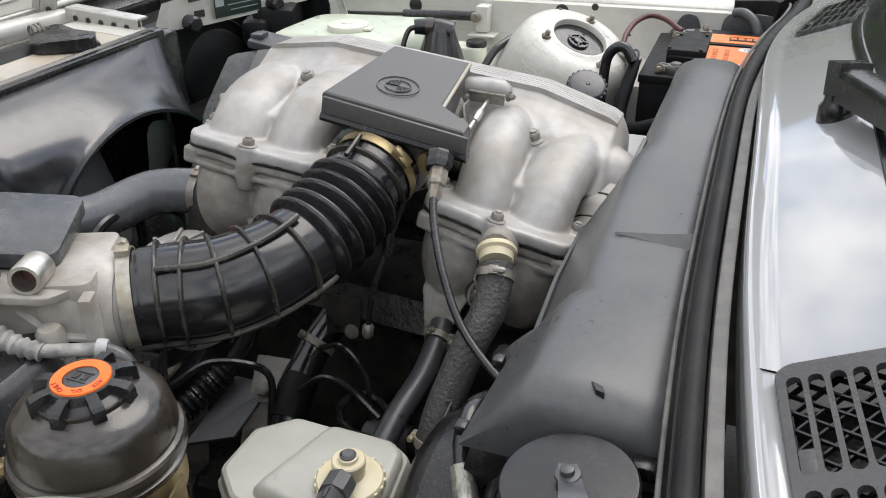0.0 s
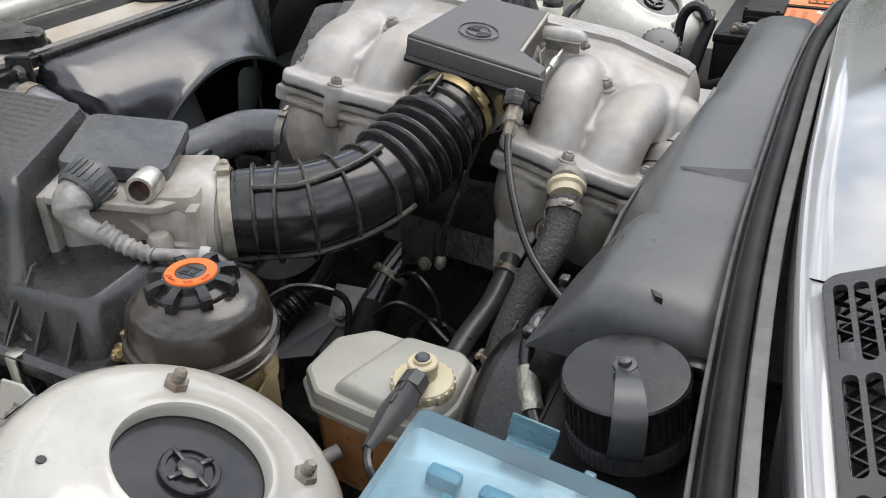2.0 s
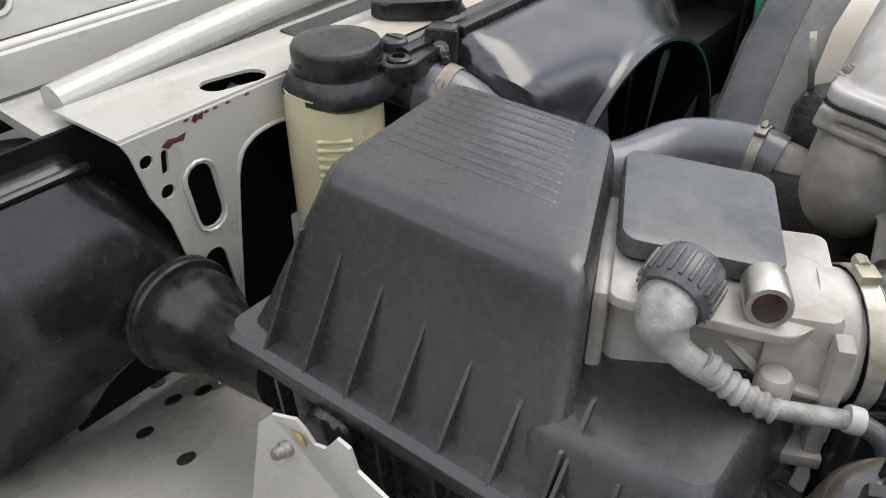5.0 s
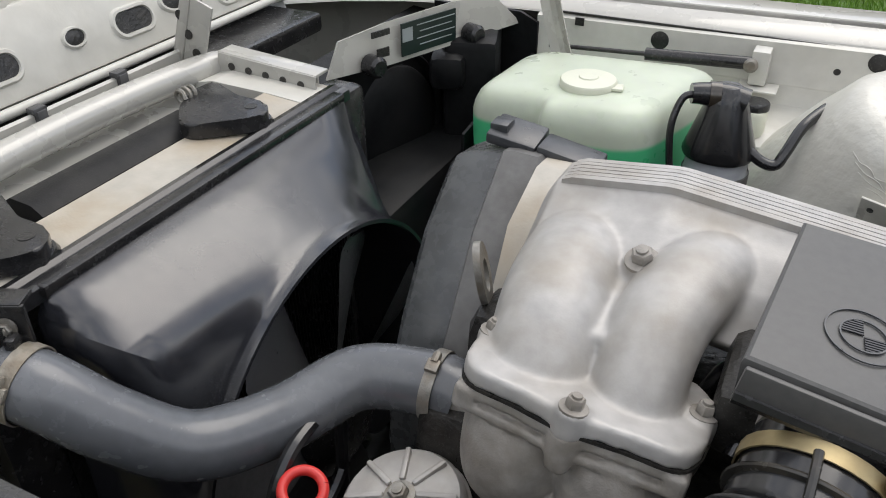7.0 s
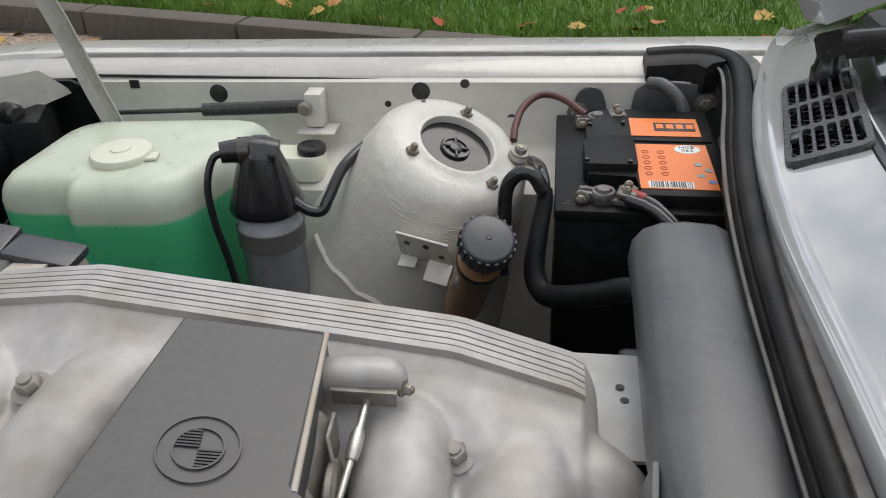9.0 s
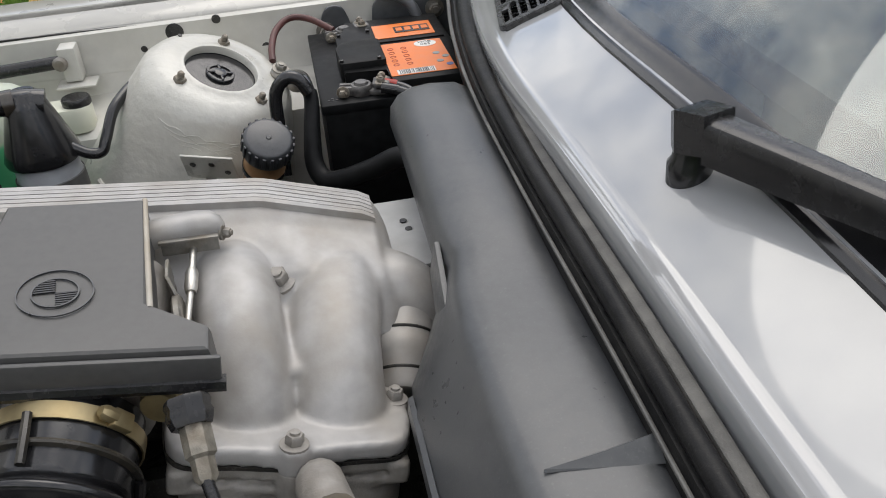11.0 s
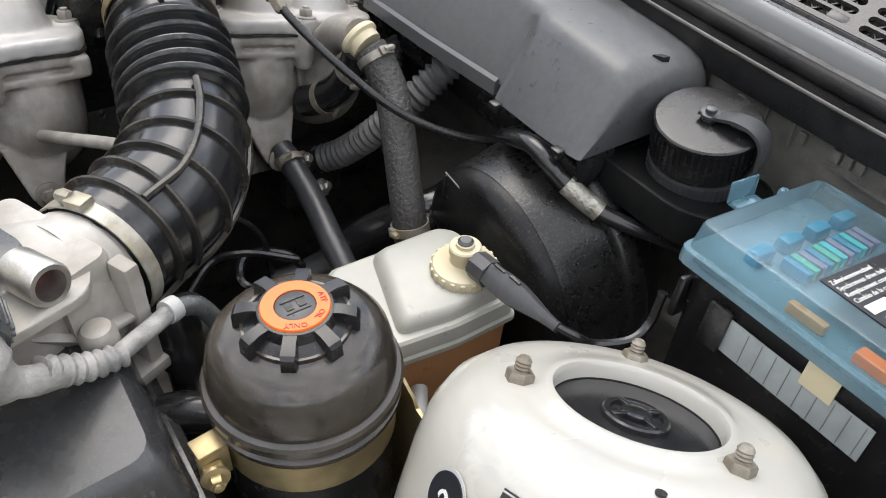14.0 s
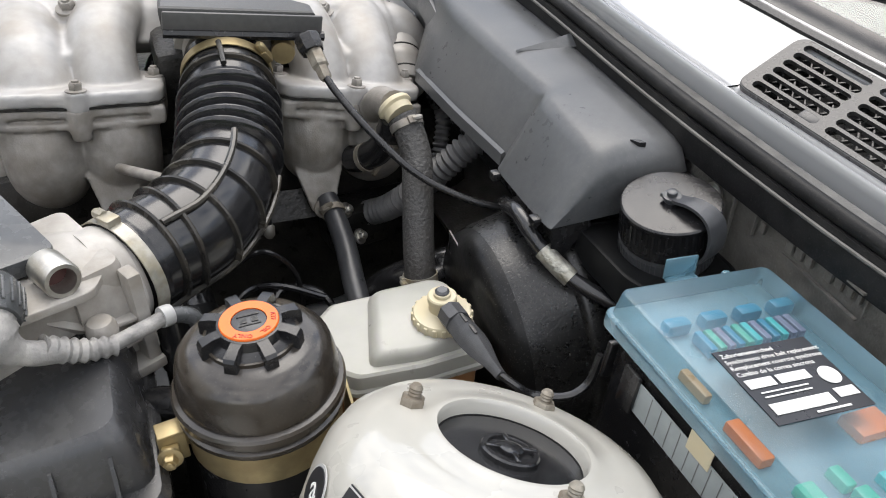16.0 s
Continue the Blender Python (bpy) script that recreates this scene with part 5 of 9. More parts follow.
part("collar", lathe([(0.044, -0.004), (0.0505, -0.003), (0.0515, 0), (0.0505, 0.002), (0.0485, 0.003), (0.0485, 0.005), (0.0505, 0.006), (0.051, 0.009), (0.044, 0.010)], 40, axis_pose((-0.612, -0.42, 0.694), (-1, 0.0, 0.0))), M["plastic"], snorkel, smooth=40)
part("scoop", stack([(0.09, 0.11, 0.03, 0.57, -0.05, -0.05), (0.105, 0.14, 0.035, 0.615, -0.035, -0.035), (0.13, 0.17, 0.04, 0.66, -0.015, -0.015), (0.142, 0.182, 0.042, 0.735), (0.115, 0.160, 0.04, 0.785, -0.012, -0.008), (0.085, 0.125, 0.03, 0.820, -0.026, -0.016), (0.08, 0.12, 0.028, 0.827, -0.028, -0.018), (0.07, 0.105, 0.026, 0.830, -0.03, -0.02)], 6, pose(-0.692, -0.478, 0)), M["plastic"], snorkel, smooth=50)
part("scoop_rib", box(0.008, 0.12, 0.010, pose(-0.676, -0.494, 0.822) @ pose(0, 0, 0, 0, 25, 0), 0.003), M["plastic"], snorkel)

# air flow meter, turned towards the boot
AF = Matrix.Translation((-0.215, -0.312, 0.0)) @ pose(0, 0, 0, 0, 0, AFM_A)
meter = thing("air_flow_meter", "cast aluminium air flow meter with a black cover", "air flow meter", (-0.215, -0.312, 0.765))
part("housing", stack([(0.122, 0.086, 0.008, 0.772), (0.124, 0.090, 0.010, 0.778), (0.124, 0.090, 0.010, 0.855), (0.120, 0.086, 0.008, 0.860)], 4, AF @ pose(0, 0.006, 0)), M["afm"], meter)
part("rear_flange", box(0.010, 0.104, 0.100, AF @ pose(-0.066, 0.006, 0.815), 0.004), M["afm"], meter)
part("foot_block", stack([(0.072, 0.026, 0.004, 0.764), (0.072, 0.028, 0.004, 0.790), (0.068, 0.022, 0.004, 0.804), (0.060, 0.016, 0.003, 0.812)], 3, AF @ pose(-0.030, -0.044, 0)), M["afm"], meter)
part("foot_rail", box(0.128, 0.022, 0.009, AF @ pose(0.002, -0.047, 0.7765), 0.002), M["afm"], meter)
part("top_plate", prism(round_poly([(-0.062, -0.052), (0.034, -0.052), (0.060, -0.022), (0.064, 0.012), (0.056, 0.030), (0.038, 0.040), (0.024, 0.054), (-0.062, 0.052)], 0.008, 3), -0.006, 0.0, AF @ pose(-0.02, 0, 0.8635) @ pose(0, 0, 0, 0, 6, 0) @ pose(0.02, 0, 0), 0.0012), M["afm"], meter, "pale alloy top plate")
shape = [(math.copysign(abs(math.cos(2 * math.pi * k / 48)) ** 0.38, math.cos(2 * math.pi * k / 48)), math.copysign(abs(math.sin(2 * math.pi * k / 48)) ** 0.38, math.sin(2 * math.pi * k / 48)), math.cos(2 * math.pi * k / 48), math.sin(2 * math.pi * k / 48)) for k in range(48)]
part("front_cone", loft([[AF @ Vector((x, 0.002 * (1 - w) + (0.047 * a * (1 - w) + 0.0425 * c * w), 0.820 + (0.0415 * b * (1 - w) + 0.0425 * d * w))) for a, b, c, d in shape] for x, w in ((0.022, 0.0), (0.034, 0.12), (0.046, 0.5), (0.056, 0.9), (0.064, 1.0))]), M["afm"], meter, "smooth cast cone", smooth=50)
part("front_plate", box(0.008, 0.096, 0.050, AF @ pose(0.0600, 0.0, 0.799), 0.003), M["afm"], meter)
part("frame_post", box(0.010, 0.016, 0.080, AF @ pose(0.060, -0.046, 0.816), 0.002), M["afm"], meter)
part("neck", lathe([(0.0425, -0.010), (0.0418, 0.004), (0.0405, 0.008), (0.0385, 0.012)], 36, AF @ pose(0.060, 0.0, 0.821, 0, 90, 0)), M["afm"], meter)
part("outlet", lathe([(0.037, 0), (0.037, 0.008), (0.036, 0.010)], 30, AF @ pose(0.066, 0.0, 0.821, 0, 90, 0)), M["alu"], meter)
part("web", plate([AF @ Vector((0.026, -0.047, 0.822)), AF @ Vector((0.002, -0.040, 0.840)), AF @ Vector((0.026, -0.040, 0.812))], 0.005), M["afm"], meter)
part("web", box(0.032, 0.014, 0.004, AF @ pose(0.045, -0.044, 0.820) @ pose(0, 0, 0, 0, 8, 0), 0.001), M["afm"], meter)
part("web", box(0.032, 0.014, 0.004, AF @ pose(0.045, -0.044, 0.800), 0.001), M["afm"], meter)
part("boss", lathe([(0.0095, 0), (0.0105, 0.004), (0.0105, 0.024), (0.008, 0.028), (0.004, 0.029)], 18, AF @ pose(0.030, -0.053, 0.806)), M["afm"], meter)
part("screw_hole", lathe([(0.0065, 0), (0.0065, 0.0012)], 18, AF @ pose(-0.02, 0, 0.8635) @ pose(0, 0, 0, 0, 6, 0) @ pose(0.066, 0.006, -0.0004)), M["dark"], meter)
AC = pose(-0.241, -0.293, 0.883) @ pose(0, 0, 0, 0, 0, 27) @ pose(0, 0, 0, 6, 7, 0) @ pose(0, 0, -0.883)
part("cover_skirt", stack([(0.084, 0.082, 0.008, 0.856), (0.086, 0.084, 0.010, 0.872)], 5, AC), M["plastic"], meter)
part("cover", stack([(0.087, 0.085, 0.009, 0.869), (0.0925, 0.0905, 0.011, 0.871), (0.0925, 0.0905, 0.011, 0.881), (0.0905, 0.0885, 0.010, 0.8832), (0.084, 0.082, 0.008, 0.8838)], 6, AC), M["dusty"], meter, "flat dusty black plastic cover")
part("tamper_port", lathe([(0.0125, 0), (0.0125, 0.026), (0.0115, 0.0275), (0.0088, 0.0275), (0.0085, 0.01)], 24, axis_pose((-0.190, -0.322, 0.868), (0.45, -1, 0.12))), M["steel"], meter, "open steel tube port")
part("port_bore", lathe([(0.0086, 0), (0.0086, 0.012)], 20, axis_pose((-0.190, -0.322, 0.868), (0.45, -1, 0.12))), M["brown_cable"], meter)
for du, dz in ((-0.052, 0.784), (-0.016, 0.781)):
    part("screw_boss", lathe([(0.009, -0.012), (0.009, 0.008), (0.0075, 0.009), (0.005, 0.009), (0.005, 0.003)], 16, axis_pose(AF @ Vector((du, -0.054, dz)), AF.to_3x3() @ Vector((0, -1, 0)))), M["afm"], meter)
part("post", lathe([(0.004, 0), (0.004, 0.010), (0.0048, 0.011), (0.0048, 0.014)], 10, AF @ pose(-0.010, -0.038, 0.860)), M["dull_steel"], meter)

plug = thing("sensor_plug", "grey elbow plug on a ribbed black ring", "plug", (-0.22, -0.37, 0.82))
rd = Vector((-0.02, -0.95, -0.28)).normalized()
ring_at = Vector((-0.222, -0.348, 0.876))
part("ring", lathe([(0.0180, -0.004), (0.0195, 0), (0.0205, 0.003), (0.0205, 0.020), (0.0185, 0.024)], 30, axis_pose(ring_at, rd)), M["dusty"], plug)
for k in range(22):
    part("ridge", box(0.003, 0.0026, 0.018, axis_pose(ring_at, rd) @ pose(0, 0, 0, 0, 0, 360 / 22 * k) @ pose(0.0205, 0, 0.011), 0.0008), M["dusty"], plug)
el = [ring_at + rd * 0.020, ring_at + rd * 0.030 + Vector((0.001, 0, -0.001)), ring_at + rd * 0.037 + Vector((0.007, 0.001, -0.009)), ring_at + rd * 0.038 + Vector((0.020, 0.004, -0.019)), ring_at + rd * 0.036 + Vector((0.034, 0.008, -0.027))]
part("elbow", tube(el, lambda w: 0.0162 - 0.002 * w if w < 0.32 else max(0.0080, 0.0156 - 0.030 * (w - 0.32)), 20, 10), M["powder"], plug)
end = el[-1]
part("boot", tube([end - Vector((0.010, 0.002, -0.006)), end + Vector((0.012, 0.004, -0.008)), end + Vector((0.03, 0.009, -0.014))], lambda w: 0.0088 - 0.0022 * w + 0.0009 * math.cos(w * 44), 14, 18), M["powder"], plug)
part("cable", tube([end + Vector((0.026, 0.008, -0.013)), end + Vector((0.045, 0.02, -0.016)), end + Vector((0.065, 0.032, -0.018))], 0.0055, 10, 6), M["powder"], plug)
part("cable_tail", tube([end + Vector((0.064, 0.032, -0.018)), end + Vector((0.080, 0.035, -0.026)), end + Vector((0.092, 0.032, -0.05))], 0.0062, 10, 6), M["dusty"], plug)
part("tie", lathe([(0.0075, -0.004), (0.0078, 0), (0.0075, 0.004)], 14, axis_pose(end + Vector((0.064, 0.032, -0.018)), (1, 0.5, -0.2))), M["grey_plastic"], plug)

# power steering pot
pot = thing("power_steering_reservoir", "worn black fluid reservoir with an orange-ringed cap and brass band", "reservoir", (-0.075, -0.41, 0.62))
PC = pose(-0.075, -0.41, 0)
CAPS = pose(-0.075, -0.41, 0) @ Matrix.Diagonal((0.92, 0.92, 1, 1)) @ pose(0.075, 0.41, 0)
part("lower_body", lathe([(0.040, 0.60), (0.050, 0.62), (0.0505, 0.70), (0.0505, 0.795)], 40, PC), M["plastic"], pot)
part("band", lathe([(0.0508, 0.762), (0.0524, 0.763), (0.0524, 0.787), (0.0508, 0.788)], 40, PC, cap=False), M["brass"], pot, "yellow zinc band")
part("upper_body", lathe([(0.0505, 0.788), (0.0550, 0.789), (0.0560, 0.791), (0.0560, 0.794), (0.0535, 0.7955), (0.0530, 0.7975), (0.0555, 0.799), (0.0572, 0.801), (0.0572, 0.8055), (0.0558, 0.8075), (0.0528, 0.8085), (0.0534, 0.812), (0.0532, 0.817), (0.0520, 0.824),
                          (0.0500, 0.832), (0.0450, 0.838), (0.038, 0.842), (0.032, 0.843), (0.030, 0.844), (0.030, 0.847)], 44, PC), M["bronze"], pot, smooth=34)
cap = lathe([(0.0315, 0.8405), (0.032, 0.842), (0.0315, 0.8465), (0.0285, 0.8485), (0.0245, 0.850), (0.0228, 0.8535), (0.0222, 0.8558), (0.0205, 0.8562)], 44, PC)
bmesh.ops.transform(cap, matrix=CAPS, verts=cap.verts)
capo = part("cap", cap, M["plastic"], pot)
for k in range(8):
    rib = loft([[(0.019, -0.0052, 0.842), (0.019, 0.0052, 0.842), (0.019, 0.0040, 0.8558), (0.019, -0.0040, 0.8558)],
                [(0.0270, -0.0056, 0.841), (0.0270, 0.0056, 0.841), (0.0275, 0.0038, 0.8553), (0.0275, -0.0038, 0.8553)],
                [(0.0345, -0.0052, 0.8395), (0.0345, 0.0052, 0.8395), (0.0350, 0.0042, 0.8535), (0.0350, -0.0042, 0.8535)],
                [(0.0368, -0.0044, 0.8400), (0.0368, 0.0044, 0.8400), (0.0368, 0.0036, 0.8512), (0.0368, -0.0036, 0.8512)]])
    bmesh.ops.transform(rib, matrix=CAPS @ PC @ pose(0, 0, 0, 0, 0, 45 * k + 12), verts=rib.verts)
    part("grip_rib", rib, M["plastic"], capo, smooth=30)
part("orange_ring", lathe([(0.0113, 0.855), (0.0113, 0.8575), (0.0183, 0.8575), (0.0189, 0.8565), (0.0189, 0.855)], 40, PC, cap=False), M["orange"], capo, "bright orange warning ring")
part("centre_disc", lathe([(0.0110, 0.854), (0.0110, 0.8568), (0.0104, 0.8572)], 30, PC), M["plastic_grey"], capo)
mark = bmesh.new()
for dx, dy, sx, sy, a in ((0, 0.0045, 0.014, 0.0012, 0), (0, -0.0045, 0.014, 0.0012, 0), (-0.0035, 0, 0.0042, 0.0050, 0), (0.0035, 0, 0.0042, 0.0050, 0)):
    add(mark, box(sx, sy, 0.0008, PC @ pose(dx, dy, 0.8574, 0, 0, a)))
part("maker_mark", mark, M["dark"], capo)
for word, a in (("ONLY", 116), ("OIL", 173), ("ATF", 222)):
    part("ring_lettering", text_mesh(word, 0.0046, PC @ pose(0, 0, 0.8577, 0, 0, a + 40) @ pose(0, 0.0150, 0), 0.0002), M["red_cable"], capo)
part("band_clamp", join(box(0.020, 0.003, 0.024, pose(-0.135, -0.4135, 0.778, 0, 0, 8), 0.001), box(0.018, 0.003, 0.024, pose(-0.137, -0.4235, 0.778, 0, 0, 4), 0.001), box(0.012, 0.009, 0.010, pose(-0.139, -0.4295, 0.779), 0.002), box(0.022, 0.014, 0.003, pose(-0.135, -0.4185, 0.7905, 0, 0, 6), 0.001)), M["brass"], pot, "folded yellow zinc clamp ears")
part("clamp_screw", hex_bolt((-0.140, -0.4335, 0.779), (-0.15, -1, 0.1), 0.0052, 0.006), M["brass"], pot)
part("outlet_hose", tube([(-0.115, -0.385, 0.765), (-0.145, -0.365, 0.762), (-0.17, -0.35, 0.735), (-0.18, -0.34, 0.66), (-0.18, -0.33, 0.58)], 0.013, 14, 6), M["rubber"], pot)
part("bracket", plate([(-0.0165, y, z) for y, z in ((-0.402, 0.786), (-0.437, 0.770), (-0.441, 0.764), (-0.448, 0.763), (-0.455, 0.777), (-0.470, 0.779), (-0.470, 0.65), (-0.402, 0.65))], 0.002), M["brass"], pot, "folded yellow zinc bracket")

pipe = thing("intake_drop_pipe", "black rubber hose dropping beside the flow meter", "hose", (-0.12, -0.34, 0.6))
part("hose", tube([(-0.118, -0.318, 0.80), (-0.118, -0.328, 0.77), (-0.12, -0.34, 0.72), (-0.125, -0.345, 0.62)], 0.0165, 16, 6), M["rubber"], pipe)
part("collar", lathe([(0.0185, 0), (0.0195, 0.004), (0.0185, 0.008), (0.0195, 0.012), (0.0185, 0.016)], 20, axis_pose((-0.118, -0.322, 0.775), (0, -0.3, -1))), M["rubber"], pipe)

# brake fluid reservoir with its float plug
br = thing("brake_fluid_reservoir", "milky plastic brake fluid reservoir with an amber fluid line", "reservoir", (0.04, -0.345, 0.66))
OUT = [(-0.027, -0.357), (-0.026, -0.310), (0.000, -0.286), (0.034, -0.287), (0.090, -0.289), (0.104, -0.298), (0.110, -0.350), (0.100, -0.386), (0.05, -0.387), (-0.003, -0.381)]


def shrink(poly, k, c=(0.047, -0.347)):
    return [(c[0] + (x - c[0]) * k, c[1] + (y - c[1]) * k) for x, y in poly]


def res_ring(k, z):
    return [(x, y, z) for x, y in round_poly(shrink(OUT, k), 0.004, 2)]


part("tank", loft([res_ring(0.86, 0.655), res_ring(0.93, 0.726), res_ring(0.98, 0.7285), res_ring(1.03, 0.730), res_ring(1.03, 0.734), res_ring(0.985, 0.736), res_ring(0.98, 0.744), res_ring(0.96, 0.7475), res_ring(0.91, 0.7495)]), M["brake_pot"], br, smooth=26)
BLK = [(0.032, -0.292), (0.090, -0.293), (0.101, -0.303), (0.106, -0.350), (0.097, -0.379), (0.050, -0.381), (0.008, -0.374)]
part("raised_block", loft([[(x, y, 0.744) for x, y in round_poly(BLK, 0.008, 3)], [(x, y, 0.753) for x, y in round_poly(shrink(BLK, 0.96, (0.078, -0.346)), 0.008, 3)], [(x, y, 0.758) for x, y in round_poly(shrink(BLK, 0.90, (0.08, -0.346)), 0.008, 3)], [(x, y, 0.760) for x, y in round_poly(shrink(BLK, 0.82, (0.08, -0.346)), 0.008, 3)]]), M["brake_pot"], br, smooth=45)
part("cap", lathe([(0.0238, 0.768), (0.0242, 0.771), (0.0242, 0.776), (0.0228, 0.778), (0.016, 0.779), (0.011, 0.781), (0.0105, 0.787), (0.0118, 0.789), (0.0118, 0.7935), (0.0108, 0.7945), (0.007, 0.7945), (0.0068, 0.797), (0.004, 0.7985)], 36, pose(0.079, -0.350, -0.0105)), M["cream"], br, "yellowed cream screw cap")
for k in range(20):
    part("cap_rib", box(0.0022, 0.0035, 0.007, pose(0.079, -0.350, -0.0105, 0, 0, 18 * k) @ pose(0.0240, 0, 0.7735), 0.0008), M["cream"], br)
part("float_pin", lathe([(0.0058, 0.794), (0.0058, 0.7985), (0.004, 0.800)], 14, pose(0.079, -0.350, -0.0105)), M["plastic_matt"], br)
part("feed_pipe", tube([(0.02, -0.385, 0.70), (0.0, -0.42, 0.695), (-0.015, -0.46, 0.70), (-0.02, -0.49, 0.70)], 0.006, 10, 6), M["grey_plastic"], br)
fp = thing("float_plug", "dark grey rubber plug and cable of the fluid sensor", "plug", (0.09, -0.4, 0.76))
dirp = Vector((0.006, -0.084, 0.006))
p0 = Vector((0.080, -0.362, 0.776))
part("body", tube([p0, p0 + dirp * 0.15, p0 + dirp * 0.5, p0 + dirp * 0.8, p0 + dirp], lambda w: 0.0085 + 0.0040 * math.sin(math.pi * min(1, w * 1.05)) ** 2 - 0.0045 * w, 12, 6, shape=lambda w, a: 1.0 + 0.12 * math.cos(4 * a)), M["plastic_grey"], fp)
part("collar", tube([p0 + dirp * 0.02, p0 + dirp * 0.12, p0 + dirp * 0.2], 0.0108, 8, 3), M["plastic_grey"], fp)
part("cable", tube([p0 + dirp * 0.97, p0 + dirp * 1.12 + Vector((0.006, 0, -0.003)), (0.104, -0.462, 0.772), (0.126, -0.472, 0.772), (0.142, -0.472, 0.780), (0.150, -0.470, 0.802)], 0.0032, 8, 6), M["rubber"], fp)
for k in range(2):
    part("slot", box(0.010, 0.002, 0.0015, Matrix.Translation(p0 + dirp * (0.3 + 0.18 * k) + Vector((0, 0, 0.0118))) @ pose(0, 0, 0, 0, 0, 94)), M["dark"], fp)

# brake servo
servo = thing("brake_servo", "large round black brake servo with chipped lacquer", "brake servo", (0.17, -0.37, 0.55))
SA = axis_pose((0.126, -0.316, 0.697), (1, -0.03, 0.06)) @ Matrix.Diagonal((0.92, 0.92, 1, 1))
part("front_shell", lathe([(0.03, -0.006), (0.07, -0.005), (0.090, -0.002), (0.098, 0.003), (0.1015, 0.009), (0.1035, 0.016), (0.1120, 0.062)], 72, SA), M["booster"], servo)
part("shoulder", lathe([(0.1038, 0.0145), (0.1058, 0.022), (0.1090, 0.042), (0.1130, 0.062)], 72, SA, cap=False), M["booster_edge"], servo, "chipped paint on the rounded shoulder")
part("rim", lathe([(0.112, 0.060), (0.119, 0.062), (0.1215, 0.065), (0.1215, 0.076), (0.119, 0.079)], 72, SA), M["booster_edge"], servo)
part("rear_shell", lathe([(0.118, 0.076), (0.115, 0.092), (0.09, 0.110), (0.05, 0.116)], 56, SA), M["booster"], servo)
part("spigot", tube([(0.124, -0.238, 0.708), (0.115, -0.240, 0.708), (0.100, -0.243, 0.706)], 0.011, 14, 4), M["plastic"], servo)
for u, v, su, sv in ((0.0, 0.011, 0.030, 0.0012), (0.0, -0.011, 0.030, 0.0012), (0.015, 0.0, 0.0012, 0.022), (-0.015, 0.0, 0.0012, 0.022)):
    part("embossed_line", box(0.0012, su, sv, Matrix.Translation((0.1215, -0.275 + u, 0.762 + v)) @ pose(0, 0, 0, 8, 0, 0)), M["plastic"], servo)
part("master_cylinder", lathe([(0.02, -0.13), (0.022, -0.11), (0.022, -0.02), (0.03, -0.005)], 24, SA), M["dull_steel"], servo)

loom = thing("wiring_loom", "thick black wiring loom with a silver tape band", "wiring", (0.16, -0.36, 0.7))
part("loom", tube([(0.170, -0.27, 0.80), (0.160, -0.295, 0.815), (0.157, -0.32, 0.824), (0.159, -0.343, 0.817), (0.166, -0.361, 0.805), (0.176, -0.379, 0.795), (0.194, -0.402, 0.787), (0.225, -0.43, 0.775), (0.26, -0.45, 0.755)], 0.0066, 12, 6), M["rubber"], loom)
part("tape", tube([(0.1632, -0.355, 0.809), (0.169, -0.367, 0.802), (0.1765, -0.380, 0.7945)], 0.0080, 14, 6), M["silver_clip"], loom)

# diagnostic socket with its cap
diag = thing("diagnostic_socket", "round black diagnostic socket with a strapped cap", "socket", (0.238, -0.405, 0.80))
DM = Matrix.Translation((0.238, -0.405, 0.8685)) @ pose(0, 0, 0, 3, -7, 0)
capd = part("cap", lathe([(0.0358, -0.031), (0.0363, -0.028), (0.0363, -0.0045), (0.0370, -0.0035), (0.0370, -0.0012), (0.0358, 0.0), (0.034, 0.0002)], 48, DM), M["plastic"], diag)
for k in range(48):
    part("knurl", box(0.0010, 0.0016, 0.022, DM @ pose(0, 0, 0, 0, 0, 7.5 * k) @ pose(0.0363, 0, -0.0165)), M["plastic"], capd, smooth=0)
part("neck", lathe([(0.034, -0.075), (0.034, -0.030)], 40, DM), M["plastic"], diag)
part("threaded_ring", lathe([(0.0355, -0.047), (0.0360, -0.046), (0.0360, -0.0335), (0.0355, -0.032)], 48, DM), M["plastic_grey"], diag)
part("base", loft([[(0.236 + (x - 0.236) * k, -0.404 + (y + 0.404) * k, z - 0.12 * (x - 0.238)) for x, y in round_poly([(0.190, -0.352), (0.262, -0.350), (0.288, -0.372), (0.288, -0.440), (0.262, -0.462), (0.206, -0.452), (0.192, -0.430)], 0.012, 5)]
                   for k, z in ((0.96, 0.790), (1.0, 0.793), (1.0, 0.8175), (0.985, 0.8195), (0.94, 0.8200), (0.93, 0.8185), (0.86, 0.8185))]), M["liner"], diag, smooth=30)
for k in range(60):
    part("thread", box(0.0008, 0.0018, 0.011, DM @ pose(0, 0, 0, 0, 0, 6 * k) @ pose(0.0361, 0, -0.0397)), M["plastic_grey"], diag, smooth=0)
part("hub", lathe([(0.0052, 0), (0.0052, 0.0035), (0.0072, 0.0042), (0.0068, 0.0058), (0.004, 0.0062), (0.0038, 0.0092), (0.0026, 0.0098)], 14, DM), M["plastic_matt"], capd)
sd = DM.to_3x3() @ Vector((0.30, -0.95, 0)).normalized()
line = [DM.translation + sd * d + Vector((0, 0, h)) for d, h in ((-0.007, 0.0042), (0.006, 0.0046), (0.018, 0.0075), (0.030, 0.0068), (0.039, 0.001), (0.0425, -0.010), (0.0415, -0.022), (0.038, -0.030))]
pth = spline(line, 6)
side = sd.cross(Vector((0, 0, 1)))
rg = []
